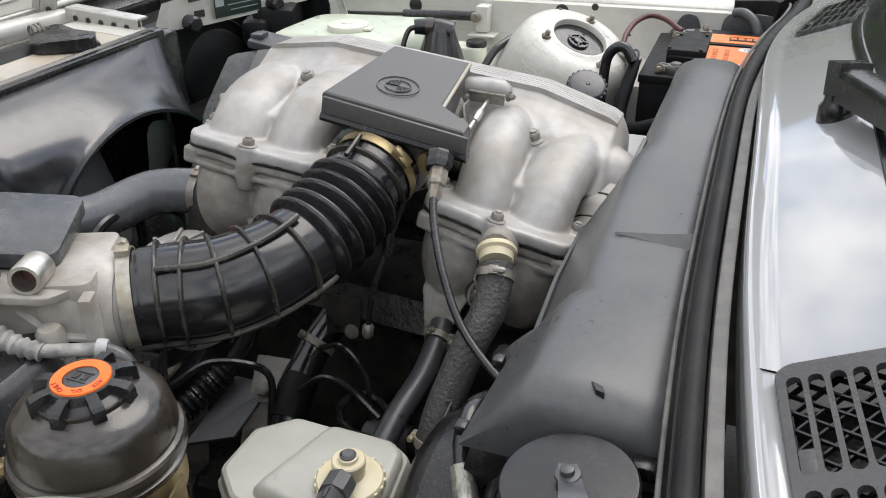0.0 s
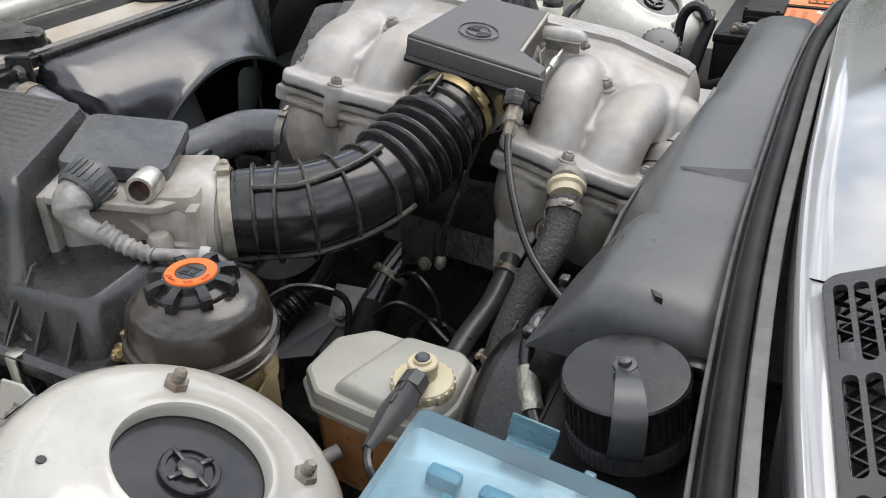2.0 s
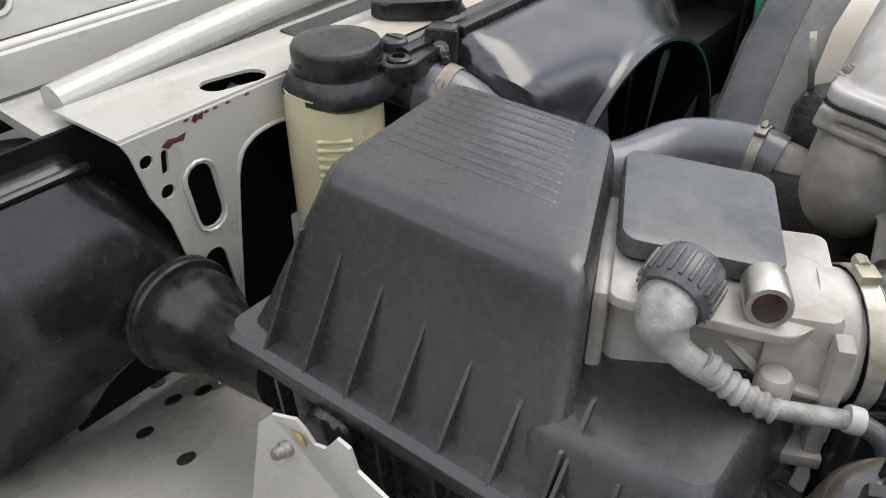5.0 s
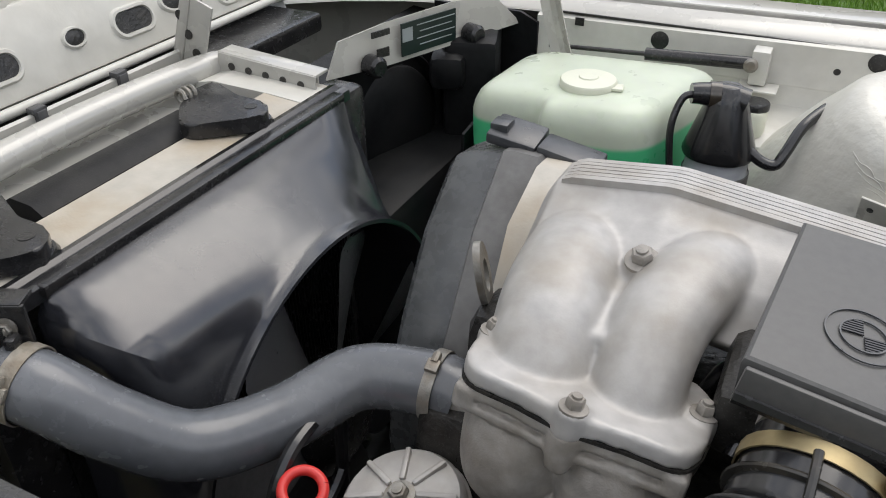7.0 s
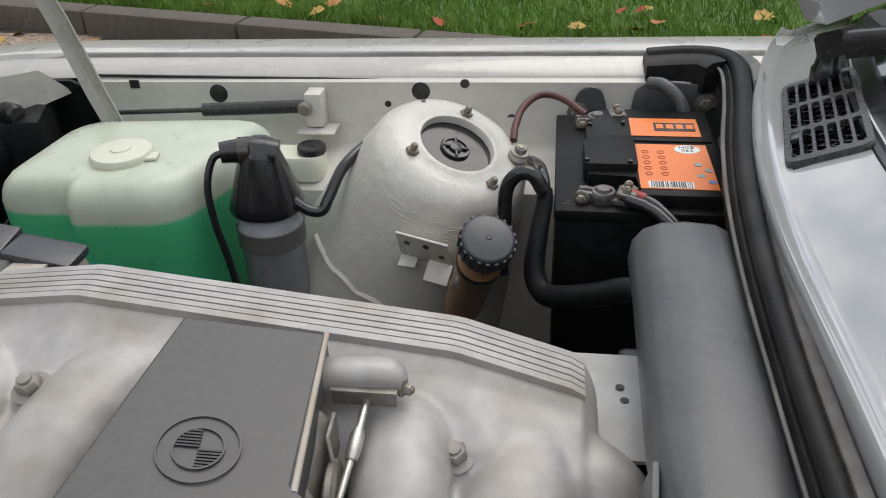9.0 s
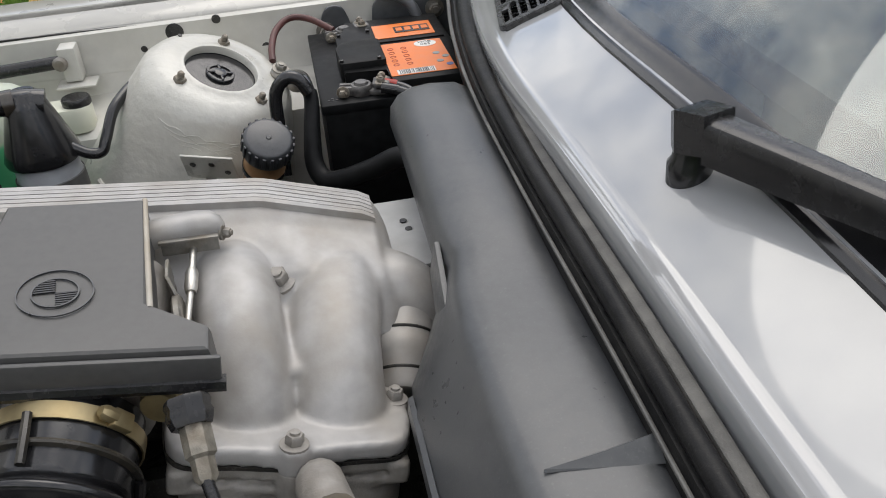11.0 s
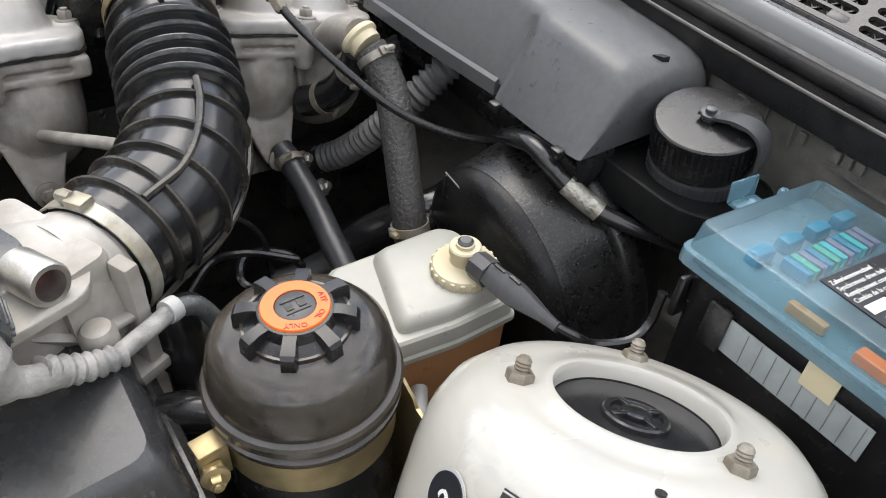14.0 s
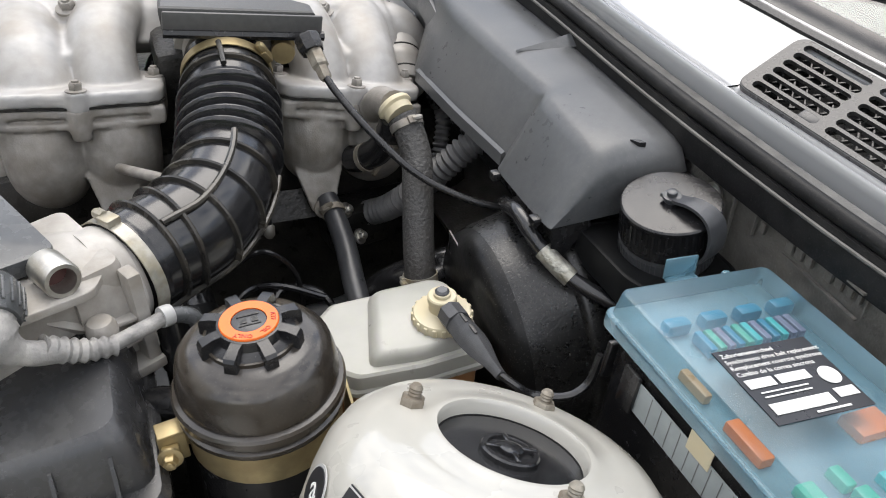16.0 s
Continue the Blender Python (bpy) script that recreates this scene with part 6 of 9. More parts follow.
for i, p in enumerate(pth):
    t = (pth[min(i + 1, len(pth) - 1)] - pth[max(i - 1, 0)]).normalized()
    nn = side.cross(t) * 0.0012
    w = 0.005 + 0.0045 * min(1, i / 24)
    rg.append([p - side * w - nn, p + side * w - nn, p + side * w + nn, p - side * w + nn])
part("strap", loft(rg), M["plastic_matt"], capd, "flat black retaining strap")

# fuse box with its clear blue lid
FM = Matrix.Translation((0.208, -0.575, 0.8545)) @ pose(0, 0, 0, 0, 8, 1.5)
fuse = thing("fuse_box", "black fuse box with a clear blue lid and paper labels", "fuse box", (0.208, -0.575, 0.70))
part("base", stack([(0.108, 0.17, 0.008, -0.14), (0.114, 0.18, 0.01, -0.026), (0.120, 0.186, 0.012, -0.022), (0.118, 0.184, 0.012, -0.0195)], 4, FM), M["plastic"], fuse)
lid_ob = part("lid", stack([(0.1255, 0.1915, 0.006, -0.0085), (0.1225, 0.1885, 0.006, 0.0068), (0.1212, 0.1872, 0.006, 0.0086), (0.118, 0.184, 0.005, 0.0095)], 4, FM), M["lid_blue"], fuse, "clear pale blue plastic lid", smooth=30)
lid_ob.visible_shadow = False
rim = part("lid_rim", stack([(0.131, 0.197, 0.007, -0.019), (0.132, 0.198, 0.008, -0.0175), (0.132, 0.198, 0.008, -0.0095), (0.130, 0.196, 0.007, -0.0085), (0.1262, 0.1922, 0.006, -0.008)], 4, FM), M["lid_rim"], lid_ob, "thick blue lid edge", smooth=30)
rim.visible_shadow = False
part("lid_tab", join(box(0.027, 0.0022, 0.015, FM @ pose(-0.001, 0.1085, 0.007) @ pose(0, 0, 0, -8, 0, 0), 0.001), box(0.025, 0.012, 0.003, FM @ pose(-0.001, 0.102, 0.0), 0.001)), M["lid_rim"], lid_ob)
part("lid_tab", box(0.007, 0.006, 0.007, FM @ pose(0.034, 0.100, 0.0), 0.002), M["lid_rim"], lid_ob)
FUSE_COL = {"blue": (0.03, 0.24, 0.38), "green": (0.08, 0.45, 0.32), "violet": (0.22, 0.2, 0.3), "orange": (0.8, 0.2, 0.04), "tan": (0.5, 0.3, 0.15), "teal": (0.05, 0.5, 0.5)}
FMAT = {k: mat("fuse_" + k, c, 0.3, 0, 0.05, 50) for k, c in FUSE_COL.items()}
part("fuse_panel", box(0.116, 0.182, 0.003, FM @ pose(0, 0, -0.017)), M["plastic_grey"], fuse)
names = ["blue", "green", "violet", "blue", "green", "teal", "violet", "blue", "teal", "violet", "violet"]
for k, nm in enumerate(names):
    part("blade_fuse", box(0.0052, 0.018, 0.008, FM @ pose(-0.026 + 0.0072 * k, 0.046, -0.004), 0.001), FMAT[nm], fuse)
for k in range(4):
    part("maxi_fuse", box(0.019, 0.010, 0.011, FM @ pose(-0.033 + 0.029 * k, 0.066, -0.005), 0.003), FMAT["blue"], fuse)
for x, y, nm, sx, sy in ((-0.054, -0.027, "orange", 0.010, 0.030), (0.026, -0.036, "orange", 0.028, 0.018), (-0.047, -0.066, "green", 0.012, 0.014), (-0.022, -0.062, "green", 0.008, 0.014), (-0.018, -0.076, "green", 0.010, 0.012), (-0.055, 0.018, "tan", 0.006, 0.024), (0.004, -0.072, "teal", 0.010, 0.012)):
    part("relay", box(sx, sy, 0.010, FM @ pose(x, y, -0.007), 0.0015), FMAT[nm], fuse)
LB = FM @ pose(-0.009, -0.0045, 0.0100, 0, 0, -2) @ Matrix.Scale(1.12, 4)
lab = part("service_label", box(0.062, 0.052, 0.0006, LB), M["label_black"], fuse, "black sticker with white print")
for k, line in enumerate(("Zahnriemenwechsel", "Synchronous drive belt replacement", "Remplacement courroie synchrone", "Cambio de la correa sincrona")):
    bm = text_mesh(line, 0.0042, LB, 0.0001)
    xs = [(LB.inverted() @ v.co).x for v in bm.verts]
    part("lettering", text_mesh(line, 0.0042, LB @ pose(-0.029 - min(xs), 0.0215 - 0.0046 * k, 0.0006), 0.0001), M["label_white"], lab, smooth=0)
for x, y, sx, sy in ((-0.020, 0.0005, 0.017, 0.006), (0.001, 0.0005, 0.02, 0.006), (-0.008, -0.017, 0.038, 0.007), (0.022, -0.015, 0.013, 0.006), (-0.01, -0.006, 0.03, 0.0008), (-0.01, -0.009, 0.03, 0.0008), (0.006, -0.0235, 0.022, 0.0012)):
    part("print_field", box(sx, sy, 0.0004, LB @ pose(x, y, 0.0007)), M["label_white"], lab, smooth=0)
part("round_mark", lathe([(0.0062, 0), (0.0062, 0.0005)], 24, LB @ pose(0.022, -0.003, 0.0005)), M["label_white"], lab)
part("side_label", box(0.0008, 0.10, 0.024, FM @ pose(-0.0588, 0.009, -0.046) @ pose(0, 0, 0, 0, -2.5, 0)), M["label_grey"], fuse, "faded grey paper label")
for k in range(9):
    part("ruled_line", box(0.0003, 0.0004, 0.022, FM @ pose(-0.0588, 0.009, -0.046) @ pose(0, 0, 0, 0, -2.5, 0) @ pose(-0.0006, 0.030 - 0.0095 * k, 0)), M["belt_cover"], fuse, smooth=0)
part("date_sticker", box(0.0008, 0.020, 0.018, FM @ pose(-0.0602, -0.006, -0.030) @ pose(0, 0, 0, 0, -2.5, 0)), M["cream"], fuse, "small cream sticker")
part("latch", box(0.012, 0.006, 0.03, FM @ pose(-0.05, 0.093, -0.05), 0.002), M["plastic"], fuse)
part("latch", box(0.004, 0.016, 0.03, FM @ pose(-0.0605, 0.06, -0.045), 0.0015), M["plastic"], fuse)

# sticker on the near tower
st = thing("round_sticker", "round red, black and white sticker on the strut tower", "sticker", (-0.04, -0.62, 0.80))
tc, tn = towers[-1][1], towers[-1][2]
out = Vector((-1.0, 0.05, 0))
out = (out - tn * out.dot(tn)).normalized()
nrm_s = (out * 0.98 + tn * 0.19).normalized()
up_s = Vector((0.62, 0.78, 0.3))
up_s = (up_s - nrm_s * up_s.dot(nrm_s)).normalized()
side_s = up_s.cross(nrm_s)
at_s = tc + out * 0.1030 - tn * 0.038
SM = Matrix(((side_s.x, up_s.x, nrm_s.x, at_s.x), (side_s.y, up_s.y, nrm_s.y, at_s.y), (side_s.z, up_s.z, nrm_s.z, at_s.z), (0, 0, 0, 1)))
part("backing", lathe([(0.0136, 0), (0.0136, 0.0006)], 34, SM), M["grey_plastic"], st)
part("disc", lathe([(0.0120, 0), (0.0120, 0.0012)], 34, SM), M["label_black"], st)
part("letter", text_mesh("a", 0.0200, SM @ pose(0, 0.001, 0.0015, 0, 0, 0), 0.0002), M["label_white"], st, smooth=0)
part("red_field", box(0.015, 0.011, 0.0008, SM @ pose(-0.008, -0.011, 0.0006)), M["red"], st)

small = thing("small_label", "small black rectangular label on the strut tower", "label", (-0.06, -0.57, 0.83))
ang = math.atan2(0.05, -1.0) + radians(17)
dirs = Vector((math.cos(ang), math.sin(ang), 0))
dirs = (dirs - tn * dirs.dot(tn)).normalized()
nrm_b = (dirs * 0.90 + tn * 0.43).normalized()
side_b = tn.cross(nrm_b).normalized()
up_b = nrm_b.cross(side_b)
at_b = tc + dirs * 0.1000 - tn * 0.0245
BM = Matrix(((side_b.x, up_b.x, nrm_b.x, at_b.x), (side_b.y, up_b.y, nrm_b.y, at_b.y), (side_b.z, up_b.z, nrm_b.z, at_b.z), (0, 0, 0, 1)))
part("sheet", box(0.012, 0.016, 0.0010, BM), M["label_black"], small)
part("edge_line", box(0.012, 0.0008, 0.0006, BM @ pose(0, 0.0068, 0.0006)), M["grey_plastic"], small)

# ---- far side of the bay ----
wt = thing("washer_tank", "milky plastic washer tank half full of green fluid", "tank", (-0.33, 0.5, 0.60))
WP = [(-0.474, 0.440), (-0.457, 0.625), (-0.186, 0.634), (-0.246, 0.428), (-0.366, 0.420), (-0.374, 0.442)]


def wring(k, z, dz=0.0):
    c = (-0.335, 0.525)
    return [(c[0] + (x - c[0]) * k, c[1] + (y - c[1]) * k, z + dz * (x + 0.45)) for x, y in round_poly(WP, 0.045, 6)]


part("tank", loft([wring(0.92, 0.60), wring(0.97, 0.68), wring(1.0, 0.78), wring(1.0, 0.806, 0.02), wring(0.985, 0.816, 0.02), wring(0.95, 0.826, 0.02), wring(0.90, 0.833, 0.02), wring(0.83, 0.8375, 0.02), wring(0.7, 0.840, 0.02)]), M["washer"], wt, smooth=45)
part("cap", lathe([(0.034, 0.840), (0.0345, 0.843), (0.0345, 0.849), (0.033, 0.851), (0.012, 0.8525), (0.011, 0.854)], 34, pose(-0.333, 0.500, 0)), M["cap_white"], wt, "white snap cap")
part("cap_tab", box(0.014, 0.018, 0.004, pose(-0.296, 0.497, 0.846, 0, 0, 10), 0.0015), M["cap_white"], wt)
part("neck_wing", stack([(0.10, 0.044, 0.018, 0.770), (0.10, 0.044, 0.018, 0.797), (0.094, 0.040, 0.016, 0.801)], 5, pose(-0.182, 0.614, 0)), M["cap_white"], wt, "milky filler neck")
part("small_cap", lathe([(0.016, 0.806), (0.018, 0.808), (0.018, 0.815), (0.0165, 0.817), (0.002, 0.817)], 26, pose(-0.149, 0.616, -0.007)), M["plastic"], wt, "small black filler plug")
part("level_plug", join(*[box(0.007, 0.016, 0.014, pose(-0.362 + 0.009 * k, 0.424, 0.742), 0.002) for k in range(3)]), mat("blue_plug", (0.02, 0.12, 0.25), 0.4), wt, "small blue connector")

fil = thing("fluid_pump_can", "grey can with a black rubber boot and cable", "filter", (-0.17, 0.49, 0.6))
part("can", lathe([(0.036, 0.60), (0.036, 0.742), (0.0375, 0.744), (0.0375, 0.766), (0.036, 0.768), (0.036, 0.804)], 34, pose(-0.170, 0.497, 0)), mat("blue_grey_plastic", (0.34, 0.355, 0.375), 0.4, 0, 0.1, 60, dirt=(0.2, 0.2, 0.2), dirt_amount=0.5, dirt_scale=20), fil)
part("can_band", lathe([(0.0378, 0.744), (0.0388, 0.745), (0.0388, 0.767), (0.0378, 0.768)], 34, pose(-0.170, 0.497, 0), cap=False), M["loop"], fil, "grey band round the can")
part("boot", loft([[(-0.170 + (x) * k, 0.497 + y * k2, z) for x, y in rrect(0.078, 0.077, 0.034, 5)] for k, k2, z in ((1.02, 1.02, 0.788), (1.06, 1.06, 0.793), (0.98, 1.0, 0.803), (0.78, 0.80, 0.828), (0.57, 0.58, 0.854), (0.47, 0.48, 0.865), (0.32, 0.33, 0.870))]), M["rubber"], fil)
part("nozzle", tube([(-0.150, 0.497, 0.852), (-0.172, 0.494, 0.858), (-0.196, 0.486, 0.860), (-0.208, 0.481, 0.860)], lambda w: 0.0165 - 0.005 * w, 16, 5), M["rubber"], fil)
part("nozzle_collar", lathe([(0.0155, -0.006), (0.0155, 0.006)], 20, axis_pose((-0.184, 0.490, 0.859), (-1, -0.25, 0))), M["bronze"], fil)
part("cable", tube([(-0.204, 0.482, 0.860), (-0.216, 0.476, 0.854), (-0.222, 0.464, 0.826), (-0.217, 0.455, 0.787), (-0.207, 0.45, 0.742), (-0.200, 0.45, 0.68)], 0.0042, 10, 7), M["rubber"], fil)
part("lead", tube([(-0.14, 0.49, 0.802), (-0.120, 0.487, 0.790), (-0.105, 0.49, 0.788), (-0.098, 0.50, 0.80), (-0.085, 0.53, 0.825), (-0.06, 0.58, 0.835), (-0.04, 0.62, 0.82)], 0.0065, 10, 7), M["rubber"], fil)

ps = thing("hydraulic_reservoir", "slim brown fluid pot with a black knurled cap", "reservoir", (0.07, 0.4, 0.64))
PA = axis_pose((0.092, 0.372, 0.832), (0.25, -0.55, 0.95))
part("cap", lathe([(0.026, -0.024), (0.0265, -0.022), (0.0265, -0.004), (0.0245, -0.001), (0.022, 0.0), (0.003, 0.0), (0.002, 0.001)], 36, PA), M["plastic_matt"], ps)
for k in range(20):
    part("grip", box(0.0025, 0.004, 0.018, PA @ pose(0, 0, 0, 0, 0, 18 * k) @ pose(0.0268, 0, -0.012), 0.001), M["plastic_matt"], ps)
part("body", lathe([(0.021, -0.16), (0.0215, -0.155), (0.0215, -0.060), (0.023, -0.058), (0.023, -0.050), (0.0215, -0.048), (0.0215, -0.024)], 30, PA), M["fluid"], ps, "brown translucent pot")
part("band", lathe([(0.0235, -0.058), (0.024, -0.057), (0.024, -0.050), (0.0235, -0.049)], 30, PA, cap=False), M["plastic"], ps)
BK = pose(0.016, 0.449, 0.768) @ pose(0, 0, 0, 28, 6, -14)
part("bracket", join(box(0.060, 0.003, 0.046, BK, 0.001), box(0.028, 0.024, 0.003, BK @ pose(0.018, -0.012, -0.022) @ pose(0, 0, 0, 18, 0, 0), 0.001), box(0.020, 0.018, 0.003, BK @ pose(-0.018, -0.009, -0.020) @ pose(0, 0, 0, -14, 0, 8), 0.001)), M["sealed"], ps, "white folded sheet bracket")
for u, w in ((-0.018, 0.008), (0.004, 0.010), (0.020, -0.004)):
    part("hole", lathe([(0.0035, 0), (0.0035, 0.001)], 12, BK @ axis_pose((u, -0.0016, w), (0, -1, 0))), M["dark"], ps)
part("bolt", hex_bolt((0.06, 0.40, 0.765), (-0.3, -0.8, 0.4), 0.006, 0.006), M["dull_steel"], ps)

# battery
BX0, BX1, BY0, BY1, BZ = 0.154, 0.332, 0.425, 0.665, 0.836
bat = thing("battery", "black car battery with orange labels and clamped terminals", "battery", (0.243, 0.545, 0.65))
part("case", box(BX1 - BX0, BY1 - BY0, 0.18, pose((BX0 + BX1) / 2, (BY0 + BY1) / 2, BZ - 0.095), 0.004), M["liner"], bat)
part("top_rim", box(BX1 - BX0 + 0.004, BY1 - BY0 + 0.004, 0.012, pose((BX0 + BX1) / 2, (BY0 + BY1) / 2, BZ - 0.006), 0.002), M["liner"], bat)
lidp = [(0.185, 0.475), (0.185, 0.60), (0.200, 0.622), (0.200, 0.655), (0.325, 0.655), (0.325, 0.435), (0.235, 0.435), (0.235, 0.475)]
part("lid", prism(lidp, BZ, BZ + 0.014, None, 0.002), M["liner"], bat)
part("lid_block", prism(round_poly([(0.181, 0.486), (0.236, 0.486), (0.236, 0.560), (0.193, 0.560), (0.181, 0.545)], 0.004, 3), BZ + 0.002, BZ + 0.022, None, 0.002), M["liner"], bat, "raised black terminal cover")
for x, y in ((0.184, 0.492), (0.228, 0.490), (0.190, 0.604), (0.228, 0.610)):
    part("lid_stud", box(0.005, 0.005, 0.003, pose(x, y, BZ + 0.0235 if y < 0.56 else BZ + 0.0155), 0.001), M["plastic"], bat)
for dx, dy in ((-0.0045, 0.0), (0.0, 0.0), (0.0, 0.005), (0.0045, 0.0)):
    part("moulded_mark", box(0.003, 0.0022, 0.0006, pose(0.166 + dx, 0.436 + dy, BZ + 0.0002)), M["dark"], bat)
part("label", box(0.076, 0.105, 0.0006, pose(0.274, 0.500, BZ + 0.0145)), M["label_orange"], bat, "orange label with a bar code")
part("label", box(0.076, 0.05, 0.0006, pose(0.273, 0.600, BZ + 0.0145)), M["label_orange"], bat, "orange label with dark fields")
part("lid_groove", box(0.115, 0.005, 0.003, pose(0.262, 0.562, BZ + 0.0145), 0.001), M["liner"], bat)
part("brand_field", box(0.045, 0.022, 0.0005, pose(0.284, 0.600, BZ + 0.0152)), M["label_black"], bat)
part("brand_mark", join(*[box(0.008, 0.012, 0.0004, pose(0.268 + 0.011 * k, 0.600, BZ + 0.0157)) for k in range(4)]), M["label_orange"], bat)
part("bar_code_field", box(0.044, 0.014, 0.0004, pose(0.266, 0.456, BZ + 0.0150)), M["label_white"], bat)
bc = bmesh.new()
xx = 0.247
rb = random.Random(9)
while xx < 0.286:
    w = rb.choice((0.0006, 0.001, 0.0014))
    add(bc, box(w, 0.012, 0.0003, pose(xx, 0.456, BZ + 0.0154)))
    xx += w + rb.choice((0.0007, 0.0012))
part("bar_code", bc, M["label_black"], bat, smooth=0)
part("round_field", lathe([(0.0125, 0), (0.0125, 0.0004)], 28, pose(0.291, 0.540, BZ + 0.0148) @ Matrix.Diagonal((1.1, 0.85, 1, 1))), M["label_white"], bat)
for k, tline in enumerate(("HCB", "063")):
    part("lettering", text_mesh(tline, 0.0085, pose(0.291, 0.5445 - 0.008 * k, BZ + 0.0154), 0.0001), M["label_black"], bat, smooth=0)
for i in range(5):
    for j in range(2):
        part("print_icon", lathe([(0.0038, 0), (0.0038, 0.0003), (0.0029, 0.0003), (0.0029, 0)], 12, pose(0.2465 + 0.016 * j, 0.480 + 0.013 * i, BZ + 0.0149), cap=False), M["red_cable"], bat)
for i in range(4):
    part("warning_icon", lathe([(0.0042, 0), (0.0042, 0.0004)], 16, pose(0.307 - (i % 2) * 0.009, 0.464 + 0.013 * i, BZ + 0.0149)), mat("icon_blue", (0.15, 0.2, 0.4), 0.4) if i == 0 else M["label_grey"], bat)


M["lead"] = mat("dull_grey_lead", (0.15, 0.145, 0.14), 0.45, 0.45, 0.3, 160, 0.3, 500, dirt=(0.06, 0.055, 0.05), dirt_amount=0.7, dirt_scale=70)


def terminal(at, ang):
    """A split ring round the post, two ears with a cross bolt, and a cable saddle with two bolts."""
    m = Matrix.Translation(at) @ pose(0, 0, 0, 0, 0, ang) @ Matrix.Scale(0.9, 4)
    t = part("terminal_clamp", join(lathe([(0.0125, 0), (0.0140, 0.002), (0.0140, 0.013), (0.0125, 0.015), (0.0095, 0.015), (0.0092, 0.006)], 20, m, cap=False), lathe([(0.0090, 0.0), (0.0082, 0.017), (0.0074, 0.018)], 18, m),
                                    box(0.020, 0.0065, 0.012, m @ pose(-0.018, 0.0055, 0.0075), 0.0015), box(0.020, 0.0065, 0.012, m @ pose(-0.018, -0.0055, 0.0075), 0.0015),
                                    box(0.024, 0.022, 0.007, m @ pose(0.022, 0.0, 0.006), 0.002), box(0.022, 0.024, 0.006, m @ pose(0.026, 0.0, 0.0155), 0.002)), M["lead"], bat, "grey lead terminal clamp")
    part("bolt", join(tube([m @ Vector((-0.022, -0.014, 0.008)), m @ Vector((-0.022, 0.014, 0.008))], 0.0028, 8, 2), hex_bolt(m @ Vector((-0.022, -0.012, 0.008)), m.to_3x3() @ Vector((0, -1, 0)), 0.0048, 0.005)), M["stud"], t)
    for dy in (-0.007, 0.007):
        part("bolt", hex_bolt(m @ Vector((0.026, dy, 0.019)), (0, 0, 1), 0.0045, 0.005), M["stud"], t)


terminal((0.200, 0.447, BZ - 0.002), -12)
terminal((0.200, 0.640, BZ - 0.002), 8)
for k, (dy, ma) in enumerate(((0.0, "red_cable"), (-0.014, "rubber"))):
    part("cable_root", tube([(0.222, 0.445 + dy, BZ + 0.010), (0.240, 0.436 + dy, BZ + 0.008)], 0.0062, 10, 3), M[ma], bat)
    part("cable", tube([(0.238, 0.437 + dy, BZ + 0.008), (0.252, 0.426 + dy, BZ + 0.004), (0.272, 0.402 + dy, BZ - 0.01), (0.280, 0.37 + dy, BZ - 0.04), (0.275, 0.33, BZ - 0.1)], 0.0060, 10, 6), M["rubber"], bat)
earth = thing("earth_lead", "brown earth lead bolted to the strut tower", "cable", (0.13, 0.6, 0.8))
part("lead", tube([(0.186, 0.644, BZ + 0.010), (0.158, 0.664, BZ + 0.022), (0.132, 0.665, BZ + 0.026), (0.112, 0.645, BZ + 0.018), (0.104, 0.615, BZ + 0.006), (0.103, 0.595, BZ - 0.004)], 0.0045, 10, 7), M["brown_cable"], earth)
part("lug", lathe([(0.013, 0), (0.013, 0.012), (0.009, 0.016)], 16, axis_pose((0.108, 0.57, 0.815), (0.3, -0.3, 1))), M["dull_steel"], earth)
part("lug", lathe([(0.011, 0), (0.011, 0.012), (0.008, 0.016)], 16, axis_pose((0.126, 0.555, 0.81), (0.3, -0.3, 1))), M["dull_steel"], earth)
part("bolt", hex_bolt((0.112, 0.567, 0.832), (0.3, -0.3, 1), 0.007, 0.006), M["dull_steel"], earth)
harness = thing("battery_harness", "black taped wiring harness beside the battery", "wiring", (0.13, 0.45, 0.6))
part("harness_branch", tube([(0.142, 0.447, 0.846), (0.142, 0.436, 0.836), (0.138, 0.415, 0.815), (0.135, 0.39, 0.785), (0.145, 0.372, 0.772), (0.165, 0.358, 0.778), (0.195, 0.340, 0.795), (0.222, 0.325, 0.812), (0.245, 0.30, 0.815)], lambda w: 0.0080 + 0.0035 * min(1.0, w * 2), 14, 7), M["liner"], harness, "matt taped cable bundle")
part("harness_branch", tube([(0.126, 0.55, 0.828), (0.134, 0.51, 0.842), (0.139, 0.475, 0.849), (0.142, 0.447, 0.846)], 0.0062, 12, 6), M["rubber"], harness)
part("harness_branch", tube([(0.100, 0.42, 0.76), (0.102, 0.435, 0.81), (0.104, 0.44, 0.848), (0.116, 0.44, 0.866), (0.130, 0.438, 0.866), (0.141, 0.435, 0.85)], 0.0075, 12, 7), M["rubber"], harness)
hinge = thing("bonnet_latch_bracket", "grey bolted bracket on the inner wing behind the battery", "bracket", (0.28, 0.68, 0.8))
M["hinge"] = mat("satin_grey_black_steel", (0.075, 0.08, 0.086), 0.35, 0.1, 0.15, 90, 0.06, 900, dirt=(0.13, 0.13, 0.125), dirt_amount=0.5, dirt_scale=20)
HW = Matrix(((1, 0, 0, 0), (0, 0, -1, 0.694), (0, 1, 0, 0), (0, 0, 0, 1)))
